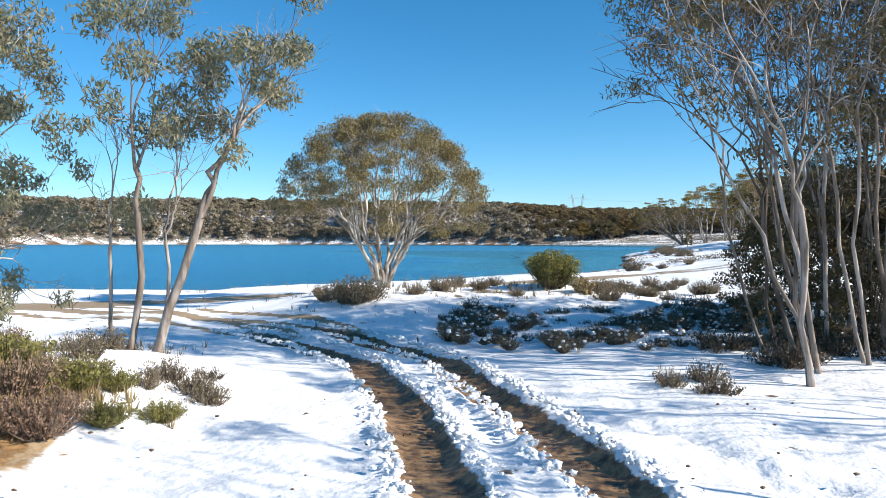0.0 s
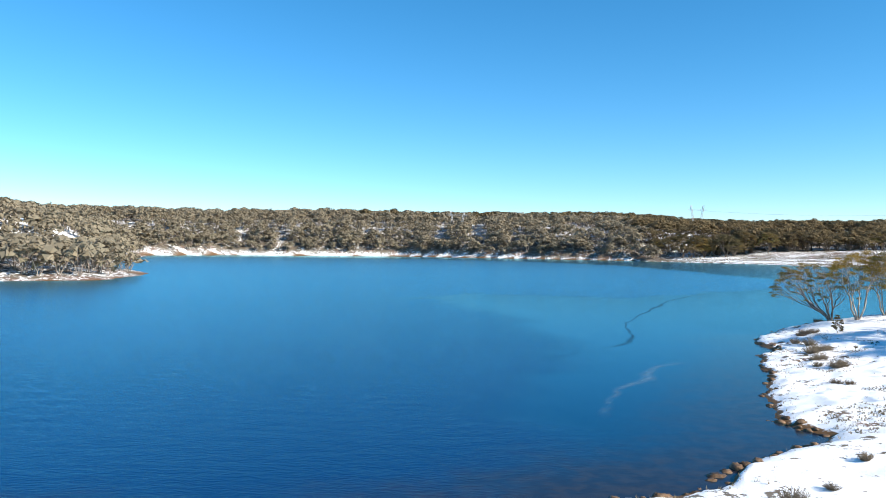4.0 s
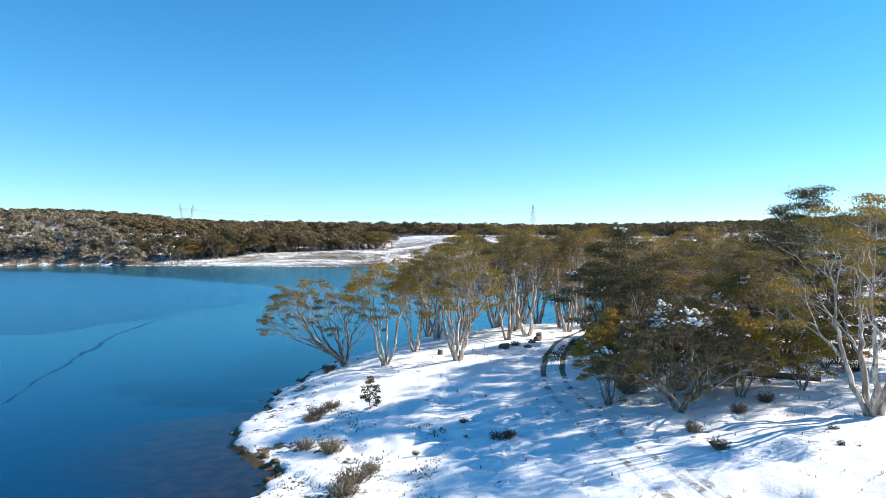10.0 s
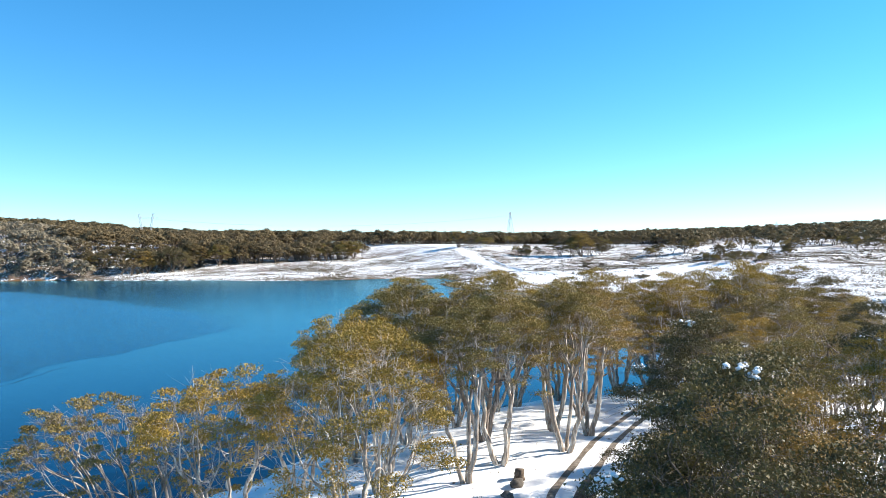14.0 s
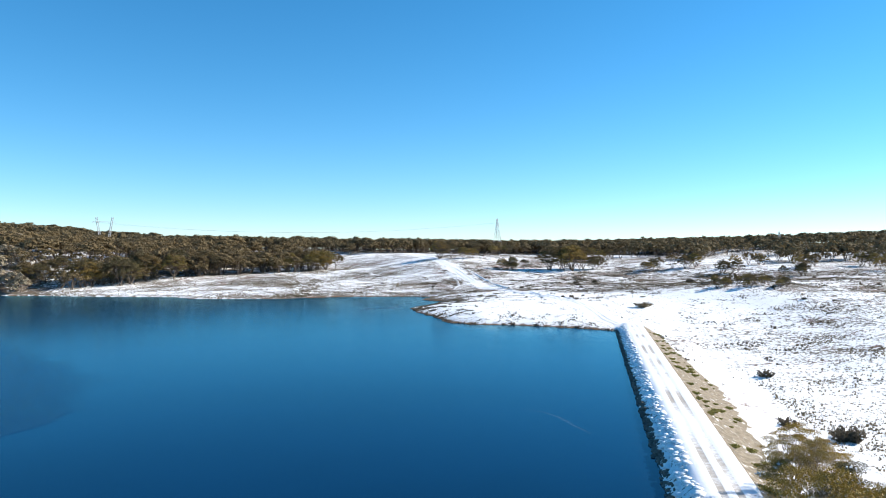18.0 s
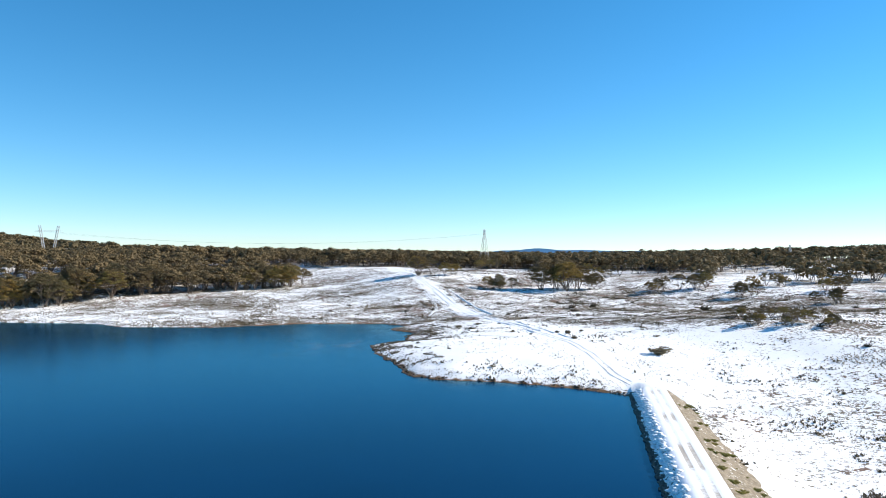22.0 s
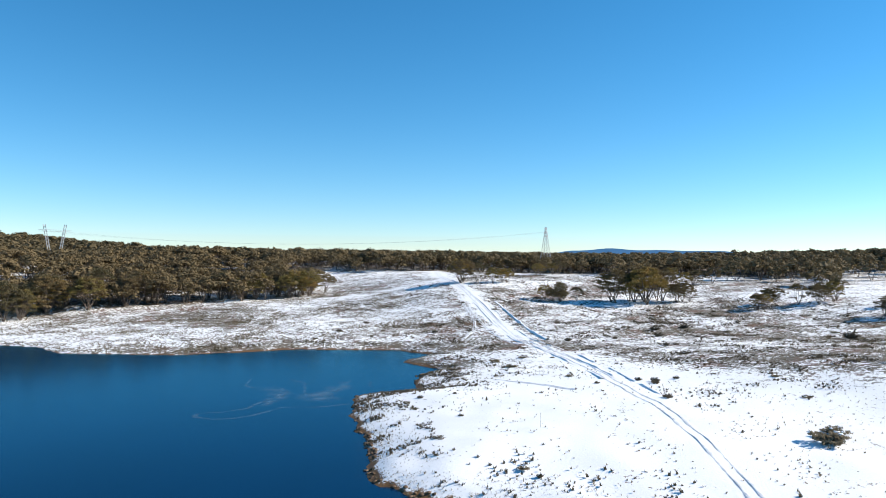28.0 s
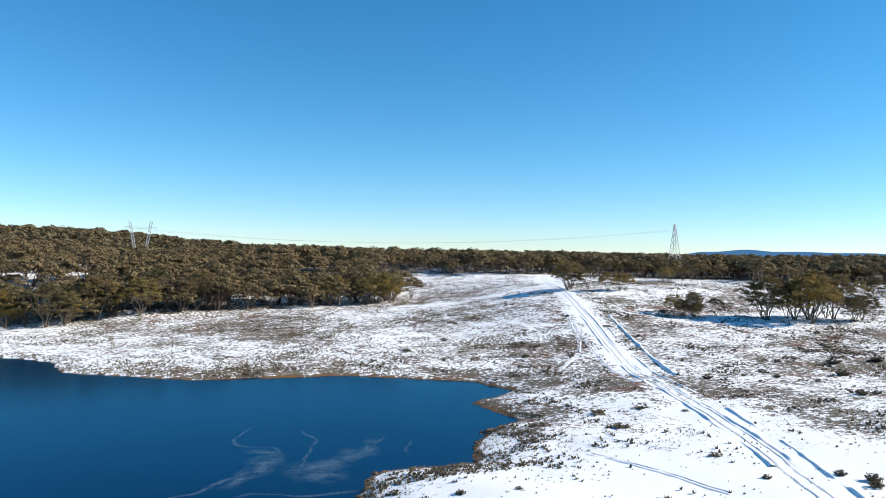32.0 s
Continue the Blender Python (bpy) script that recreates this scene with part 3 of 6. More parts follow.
# footprints that wander off beside the ruts
steps_rng = np.random.RandomState(4)
for k in range(17):
    fx, fy = 1.55 + 0.066 * k + steps_rng.normal(0, 0.05), 9.2 - 0.175 * k + steps_rng.normal(0, 0.05)
    fx, fy = fx + (0.15 if k % 2 else -0.15), fy + (0.05 if k % 2 else -0.05)
    a = -1.21 + steps_rng.normal(0, 0.15)
    u, v = (X - fx) * math.cos(a) + (Y - fy) * math.sin(a), -(X - fx) * math.sin(a) + (Y - fy) * math.cos(a)
    Z -= 0.075 * np.exp(-((u / 0.17) ** 2 + (v / 0.11) ** 2))
dam_d, dam_u = to_line(X, Y, [DAM_A, DAM_B])
Z = np.where((dam_d < 12) & (D > 0) & (dam_u < 236), np.minimum(Z, -0.4 + 0 * Z), Z)
# the crest runs out on to the east shore
end_u = (X - DAM_B[0]) * 0.7092 + (Y - DAM_B[1]) * 0.7050
end_p = (X - DAM_B[0]) * 0.7050 - (Y - DAM_B[1]) * 0.7092
Z = np.maximum(Z, np.where((end_u > -8) & (end_u < 30) & (end_p > 0), 2.74 * smooth(28, 4, end_u) * smooth(0.3, 3.0, end_p) * smooth(26, 9, end_p) * smooth(-8, -2, end_u), -99))
Z = np.where(np.hypot(X, Y) > 2500, 20.0, Z)
idx = np.arange(X.size).reshape(X.shape)
quads = np.stack([idx[:-1, :-1], idx[:-1, 1:], idx[1:, 1:], idx[1:, :-1]], -1).reshape(-1, 4)
ground_mesh = mesh_of("ground", np.stack([X, Y, Z], -1).reshape(-1, 3), quads, M["ground"], True)


def give(me, name, values):
    a = me.attributes.new(name, "FLOAT", "POINT")
    a.data.foreach_set("value", np.asarray(values, np.float32).ravel())


road_d, road_a = to_line(X, Y, SHORE_ROAD)
field_d, _ = to_line(X, Y, FIELD_ROAD)
east = smooth(150, 260, X)
wooded = forest(X, Y)
BROWN_BANDS = [[(350, 560), (378, 520), (394, 470), (404, 436), (416, 391), (424, 330), (432, 270)], [(505, 505), (512, 540), (552, 535), (541, 470), (540, 430), (560, 380)], [(330, 600), (400, 590), (440, 560), (470, 500), (480, 430), (490, 360)]]
band = np.zeros_like(X)
for line, wide, full in zip(BROWN_BANDS, (20, 20, 14), (1.0, 0.9, 0.7)):
    bd, _ = to_line(X, Y, line)
    band = np.maximum(band, full * np.exp(-(bd / (wide * (1 + 0.5 * grain(X, Y, 20, 71)))) ** 2))
heath = -0.18 + 0.36 * east + 0.22 * east * grain(X, Y, 38, 11) + 0.20 * east * grain(X, Y + 0.5 * X, 14, 13) + 0.12 * east * grain(X, Y, 6, 16)
heath += east * band * (0.38 + 0.42 * grain(X, Y, 11, 72))
heath += 0.36 * wooded + 0.34 * smooth(160, 100, X) * smooth(560, 640, Y)
heath += 0.22 * smooth(300, 240, X) * smooth(640, 690, Y) * smooth(90, 130, X) * (0.7 + 0.8 * grain(X, Y, 17, 74))
heath += 0.16 * east * smooth(345, 320, X) * smooth(530, 570, Y)
heath += 0.26 * east * smooth(5, 0, np.abs(D - 6) - 5) * smooth(250, 330, X + 0.3 * (Y - 400))
heath += 0.22 * smooth(350, 400, X) * east + 0.25 * smooth(430, 480, X) * smooth(460, 420, Y) + 0.34 * smooth(190, 230, X) * smooth(310, 270, Y) * (0.6 + 0.8 * grain(X, Y, 24, 73)) + 0.15 * smooth(560, 640, Y) * east
heath -= 0.6 * smooth(8, 3, field_d + 2 * grain(X, Y, 6, 14))
heath -= 0.5 * np.exp(-((X - 314) ** 2 + (Y - 404) ** 2) / (2 * 44 ** 2))
heath += 0.55 * smooth(-60, -145, X) * smooth(480, 420, Y)
heath -= 0.5 * smooth(6, 2, D) * smooth(600, 700, Y) * smooth(200, 120, X)
heath += 0.30 * smooth(60, 8, D) * smooth(600, 700, Y) * (1 - east) + 0.15 * smooth(4, 9, D) * smooth(600, 700, Y) * (1 - east)
heath += 0.34 * smooth(6, 1, np.abs(D - 2.5)) * (1 - east) * smooth(24, 40, Y) * smooth(-14, -6, X)
heath += 0.34 * np.exp(-(((X - 3.5) / 5) ** 2 + ((Y - 17.5) / 3.4) ** 2)) + 0.38 * np.exp(-(((X - 2) / 6) ** 2 + ((Y - 24) / 3) ** 2))
heath += 0.36 * np.exp(-(((X + 7.2) / 2.4) ** 2 + ((Y - 10.5) / 5) ** 2)) + 0.3 * np.exp(-(((X + 13) / 5) ** 2 + ((Y - 20) / 3) ** 2))
heath += 0.28 * np.exp(-(((X - 33) / 5) ** 2 + ((Y - 98) / 13) ** 2))
heath += 0.22 * np.exp(-(((X - 90) / 22) ** 2 + ((Y - 118) / 24) ** 2))
heath = np.where(bare > 0.02, 0, heath)
give(ground_mesh, "heath", np.clip(heath, -0.4, np.where(wooded > 0.5, 1.2, 0.85)))
give(ground_mesh, "litter", np.clip(wooded, 0, 1) * smooth(6, 14, D))
give(ground_mesh, "mud", np.maximum(bare, 0.62 * np.exp(-(((X + 4.9) / 0.9) ** 2 + ((Y - 7.2) / 1.6) ** 2)) + 0.0 * X))
sandy = smooth(2.0, 0.6, road_d + 0.6 * grain(X, Y, 2.2, 12)) * smooth(48, 30, road_a) * 0.72
side_d, side_a = to_line(X, Y, SIDE_RUTS)
sandy = np.maximum(sandy, 0.8 * smooth(0.34, 0.12, np.abs(side_d - 0.75)) * smooth(0, 3, side_a))
rut_d, rut_a = to_line(X, Y, RUTS)
sandy = np.maximum(sandy, 0.8 * smooth(0.34, 0.12, np.abs(rut_d - 0.75)) * smooth(22, 26, rut_a))
sandy = np.maximum(sandy, 0.8 * smooth(4.3, 1.8, np.hypot((X + 5.6) * 2.0, (Y - 7.2) * 0.9) + grain(X, Y, 0.8, 15) + 0.8))
give(ground_mesh, "sand", sandy)
give(ground_mesh, "edge", np.maximum(smooth(1.1, 0.1, D), smooth(2.4, 0.3, D) * east) * 0.85)
tagged(new("ground", ground_mesh), "snow-covered lakeside ground with heath, mud and sand showing through", "ground", kind="structure")

# ---- lake ----
wx = steps([(-700, -160, 30), (-160, -30, 6), (-30, 60, 1.5), (60, 150, 2), (150, 420, 6)])
wy = steps([(0, 30, 6), (30, 170, 1.5), (170, 300, 2.5), (300, 660, 5), (660, 960, 15)])
WX, WY = np.meshgrid(wx, wy)
wi = np.arange(WX.size).reshape(WX.shape)
wq = np.stack([wi[:-1, :-1], wi[:-1, 1:], wi[1:, 1:], wi[1:, :-1]], -1).reshape(-1, 4)
WD = shore(WX, WY)
keep = (WD.ravel()[wq] < 4).any(axis=1)
wq = wq[keep]
used, wq = np.unique(wq, return_inverse=True)
wq = np.asarray(wq).reshape(-1, 4)
wpts = np.stack([WX, WY, np.zeros_like(WX)], -1).reshape(-1, 3)[used]
# no water beyond the foot of the dam
side = (wpts[:, 0] - DAM_A[0]) * 0.7071 - (wpts[:, 1] - DAM_A[1]) * 0.7071
span = (wpts[:, 0] - DAM_A[0]) * 0.7071 + (wpts[:, 1] - DAM_A[1]) * 0.7071
pull = np.where((side > 1.5) & (span > -12) & (span < 252), side - 1.5, 0)
wpts[:, 0] -= pull * 0.7071
wpts[:, 1] += pull * 0.7071
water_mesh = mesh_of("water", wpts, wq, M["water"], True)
give(water_mesh, "shoal", np.clip(1 + shore(wpts[:, 0], wpts[:, 1]) / np.where(wpts[:, 1] < 130, 16, 7), 0, 1) * np.where(wpts[:, 1] < 130, 1, 0.4))
# The deep weight follows plan position, not depth: the body colour darkens northwards.
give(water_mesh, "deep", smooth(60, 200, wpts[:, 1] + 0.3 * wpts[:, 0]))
# wind ripples the open middle and the near bay; skim ice keeps the rest smooth
def inside(x, y, ring):
    hit = np.zeros(np.shape(x), bool)
    for (ax, ay), (bx, by) in zip(ring, ring[1:] + ring[:1]):
        if ay != by:
            hit ^= ((ay > y) != (by > y)) & (x < (bx - ax) * (y - ay) / (by - ay) + ax)
    return hit


OPEN_WATER = [
    [(-25, 200), (-21, 213), (-3, 212), (24, 205), (40, 224), (58, 246), (93, 280), (104, 330), (88, 420), (62, 540), (0, 640), (-100, 700), (-420, 700), (-420, 180), (-60, 180)],
    [(-500, 20), (-8, 30), (0, 60), (3, 97), (6, 106), (-4, 140), (-25, 190), (-500, 200)],
]
wob_x, wob_y = wpts[:, 0] + 3 * grain(wpts[:, 0], wpts[:, 1], 12, 52), wpts[:, 1] + 3 * grain(wpts[:, 0], wpts[:, 1], 9, 53)
calm_now = np.ones(len(wpts))
for ring in OPEN_WATER:
    edge_d, _ = to_line(wob_x, wob_y, ring + ring[:1])
    sign = np.where(inside(wob_x, wob_y, ring), -1, 1)
    soft_edge = np.where(wpts[:, 1] < 190, 22.0, np.where(wpts[:, 1] > 285, 26.0, 2.5))
    calm_now = np.minimum(calm_now, smooth(-soft_edge, soft_edge, sign * edge_d))
give(water_mesh, "calm", calm_now)
tagged(new("lake", water_mesh), "deep blue lake water with wind ripples and thin ice", "lake", kind="structure")


def ribbon(line, width, name, material, parent, lift=0.03, wob=0.25, step=0.6, offset=0.0, start=0.0, end=1e9, rough=0.9):
    """A strip that follows the ground along a plan line, shifted sideways by offset."""
    pts, run = [], 0.0
    for (ax, ay), (bx, by) in zip(line, line[1:]):
        ll = math.hypot(bx - ax, by - ay)
        k = max(1, int(ll / step))
        for i in range(k):
            t = i / k
            if start <= run + t * ll <= end:
                pts.append((ax + (bx - ax) * t, ay + (by - ay) * t))
        run += ll
    p = np.array(pts)
    for _ in range(6):
        p[1:-1] = (p[:-2] + 2 * p[1:-1] + p[2:]) / 4
    tan = np.gradient(p, axis=0)
    tan /= np.linalg.norm(tan, axis=1)[:, None]
    nor = np.column_stack([tan[:, 1], -tan[:, 0]])
    w = width * (0.5 + wob * grain(p[:, 0], p[:, 1], rough, 21))
    w2 = width * (0.5 + wob * grain(p[:, 0], p[:, 1], rough * 0.9, 22))
    a, c, b = p + nor * (offset - w)[:, None], p + nor * offset, p + nor * (offset + w2)[:, None]
    allp = np.concatenate([a, c, b])
    d = shore(allp[:, 0], allp[:, 1])
    z = land(allp[:, 0], allp[:, 1], d) + lift + smooth(1.9, 4.0, to_line(allp[:, 0], allp[:, 1], SHORE_ROAD)[0]) * (0.10 * grain(allp[:, 0], allp[:, 1], 3.1, 7) + 0.05 * grain(allp[:, 0], allp[:, 1], 1.2, 8))
    z += field_swell(allp[:, 0], allp[:, 1])
    n_ = len(p)
    z[:n_] -= 0.8 * lift
    z[2 * n_:] -= 0.8 * lift
    i = np.arange(n_ - 1)
    f = np.concatenate([np.stack([i, i + 1, i + 1 + n_, i + n_], -1), np.stack([i + n_, i + n_ + 1, i + 1 + 2 * n_, i + 2 * n_], -1)])
    return part(name, mesh_of(name, np.column_stack([allp, z]), f[:, ::-1], material, True), parent)


lake_road = tagged(new("lakeside_road"), "narrow snowy gravel road with two wheel tracks along the lake", "road", kind="structure")
for s in (-0.85, 0.85):
    ribbon(SHORE_ROAD, 0.75, "wheel_track", M["sandy_track"], lake_road, 0.025, 0.2, 0.5, s, 34, 66, 2.5)
    ribbon(SHORE_ROAD, 0.62, "wheel_track", M["sandy_track"], lake_road, 0.025, 0.16, 0.5, s, 65.5, 90, 2.5)
    ribbon(SHORE_ROAD, 0.42, "wheel_track", M["snowy_track"], lake_road, 0.025, 0.2, 0.5, s, 89.5, 120, 2.0)
    # By the wooded bend the dark gravel colour also holds the trees' shade.
    ribbon(SHORE_ROAD, 0.5, "wheel_track", M["gravel"], lake_road, 0.025, 0.14, 0.5, s, 119.5, 200, 2.0)
ribbon(SHORE_ROAD, 0.5, "churned_snow", M["snowy_track"], lake_road, 0.02, 0.4, 0.5, 0.05, 52, 84, 1.2)
ribbon(SHORE_ROAD, 0.35, "churned_verge", M["snowy_track"], lake_road, 0.02, 0.45, 0.5, 1.55, 50, 96, 1.2)
field_track = tagged(new("field_track"), "snowed-in track with two wheel ruts across the open field", "track", kind="structure")

def snow_bank(line, offset, wide, high, start=0.0, end=1e9, seed=80, gap=0.25, parent=None):
    """A bank of shoved snow along a plan line: five rows with a lumpy crest that dies out here and there."""
    pts, run = [], 0.0
    for (ax, ay), (bx, by) in zip(line, line[1:]):
        ll = math.hypot(bx - ax, by - ay)
        k = max(1, int(ll / 0.8))
        pts += [(ax + (bx - ax) * q / k, ay + (by - ay) * q / k) for q in range(k) if start <= run + ll * q / k <= end]
        run += ll
    p = np.array(pts)
    for _ in range(8):
        p[1:-1] = (p[:-2] + 2 * p[1:-1] + p[2:]) / 4
    tan = np.gradient(p, axis=0)
    tan /= np.linalg.norm(tan, axis=1)[:, None]
    nor = np.column_stack([tan[:, 1], -tan[:, 0]])
    tall = high * np.clip(0.75 + 0.5 * grain(p[:, 0], p[:, 1], 7, seed) + 0.3 * grain(p[:, 0], p[:, 1], 2, seed + 1) - gap * (grain(p[:, 0], p[:, 1], 16, seed + 2) > 0.25) * 3, 0.0, 1.4)
    rows = []
    for e, t in ((-1.0, -0.25), (-0.45, 0.75), (0.0, 1.0), (0.5, 0.6), (1.0, -0.25)):
        q = p + nor * (offset + e * wide * (1 + 0.25 * grain(p[:, 0], p[:, 1], 3, seed + 3)))[:, None]
        rows.append(np.column_stack([q, land(q[:, 0], q[:, 1]) + field_swell(q[:, 0], q[:, 1]) + 0.02 + t * tall]))
    k = len(p)
    i, j = np.meshgrid(np.arange(4), np.arange(k - 1), indexing="ij")
    f = np.stack([i * k + j, i * k + j + 1, (i + 1) * k + j + 1, (i + 1) * k + j], -1).reshape(-1, 4)
    return part("snow_bank", mesh_of("snow_bank", np.concatenate(rows), f[:, ::-1], M["snow"], True), parent)


for s in (-1.1, 1.1):
    ribbon(FIELD_ROAD, 0.55, "wheel_rut", M["rut"], field_track, 0.14, 0.5, 1.5, s, 8, 700, 3.0)
# shoved snow beside the wheel lines, and the older lines next to them
snow_bank(FIELD_ROAD, -2.3, 0.6, 0.34, 120, 330, 80, 0.2, field_track)
snow_bank(FIELD_ROAD, 2.4, 0.65, 0.45, 110, 420, 84, 0.2, field_track)
snow_bank(FIELD_ROAD, 5.6, 0.5, 0.3, 90, 330, 88, 0.35, field_track)
snow_bank(FIELD_ROAD, 11.0, 0.9, 0.9, 220, 330, 92, 0.2, field_track)
for old in ([(367, 555), (385, 573), (398, 595), (411, 627), (424, 655)], [(329.8, 472), (335, 463), (340.4, 454)], [(323.5, 462), (327.4, 446), (329.6, 428)], [(376, 523), (385, 554), (401, 596), (413, 627)]):
    snow_bank(old, 0.0, 0.45, 0.16, 0, 1e9, 100, 0.1, field_track)
    ribbon(old, 0.5, "wheel_rut", M["rut"], field_track, 0.12, 0.5, 1.5, -0.9, 0, 700, 3.0)
# ---- dam ----
DU = np.array([DAM_B[0] - DAM_A[0], DAM_B[1] - DAM_A[1]])
DAM_LONG = float(np.hypot(*DU))
DU = DU / DAM_LONG
DN = np.array([DU[1], -DU[0]])          # towards the valley


def dam_strip(name, profile, material, label, span=(-14, 1), step=2.0, wob=0.12):
    k = int((DAM_LONG + span[1] - span[0]) / step)
    u = np.linspace(span[0], DAM_LONG + span[1], k)
    rows = []
    for p, z in profile:
        q = np.array(DAM_A) + u[:, None] * DU + p * DN
        rows.append(np.column_stack([q, z + wob * grain(q[:, 0], q[:, 1], 2.3, 31) + 0.5 * wob * grain(q[:, 0], q[:, 1], 0.9, 32)]))
    m, v = len(rows), np.concatenate(rows)
    i, j = np.meshgrid(np.arange(m - 1), np.arange(k - 1), indexing="ij")
    f = np.stack([i * k + j, (i + 1) * k + j, (i + 1) * k + j + 1, i * k + j + 1], -1).reshape(-1, 4)
    me = mesh_of(name, v, f, material, True)
    return part(name, me, dam, label), v


dam = tagged(new("dam"), "low earth dam with a snowy crest road and stone facing", "dam", kind="structure")
n = Nodes("dam_snow")
n.bump(n.noise(2.5, 4), 0.5, 0.1)
packed = n.mix(n.noise(1.2, 4), (0.82, 0.85, 0.9), (0.9, 0.91, 0.93))
thawed = n.mix(n.noise(3, 4), (0.24, 0.19, 0.14), (0.46, 0.39, 0.31))
patches = n.ramp(n.math("ADD", n.math("MULTIPLY", n.noise(0.06, 3), 0.9), n.math("MULTIPLY", n.noise(1.2, 5, 0.7), 0.4)), 0.56, 0.80)
dam_snow = n.set(Base_Color=n.mix(n.math("MULTIPLY", n.ramp(n.attr("worn"), 0.25, 0.8), n.math("MULTIPLY", patches, 0.85)), packed, thawed), Roughness=0.7)
n = Nodes("dry_dam_grass")
tuft = n.noise(1.4, 5)
dry = n.mix(n.ramp(tuft, 0.35, 0.65), (0.135, 0.105, 0.066), (0.28, 0.225, 0.155))
n.bump(n.noise(4, 5), 0.7, 0.12)
dam_grass = n.set(Base_Color=n.mix(n.ramp(n.math("ADD", n.noise(0.9, 5), n.math("MULTIPLY", n.noise(3.5, 4), 0.35)), 0.80, 0.86), dry, SNOW), Roughness=0.9)
n = Nodes("snowy_dam_facing")
bed = n.mix(n.noise(3, 4), (0.05, 0.038, 0.028), (0.22, 0.17, 0.13))
n.bump(n.noise(3, 5), 0.8, 0.15)
dam_facing = n.set(Base_Color=n.mix(n.ramp(n.noise(1.3, 5), 0.36, 0.46), bed, SNOW), Roughness=0.8)
dam_strip("upstream_face", [(-2.5, -1.2), (0, 0.0), (0.7, 0.6), (1.5, 1.4), (2.6, 2.1)], dam_facing, "stone-faced upstream slope half under snow", step=0.8)
CREST = [(2.55, 2.1, 0), (3.1, 2.48, 0), (3.9, 2.66, 0), (4.75, 2.68, 0), (5.05, 2.63, 1), (5.6, 2.63, 1), (5.9, 2.69, 0), (6.6, 2.69, 0), (6.9, 2.63, 1), (7.45, 2.63, 1), (7.75, 2.69, 0), (8.9, 2.72, 0), (9.6, 2.55, 0)]
crest_ob, crest_v = dam_strip("crest", [(p, z) for p, z, _ in CREST], dam_snow, "snow-covered crest road with two thawed wheel tracks", step=1.0, wob=0.04)
give(crest_ob.data, "worn", np.repeat([w for _, _, w in CREST], len(crest_v) // len(CREST)))
dam_strip("downstream_face", [(9.5, 2.5), (11.5, 1.6), (14, 0.2), (17, -1.5), (21, -3.4), (26, -5.4), (31, -7.6)], dam_grass, "brown grassy downstream slope with patches of snow", step=2.0, wob=0.2)
# ---- trees ----
def bend(a, b, c, k):
    t = np.linspace(0, 1, k)[:, None]
    return (1 - t) ** 2 * a + 2 * t * (1 - t) * b + t * t * c


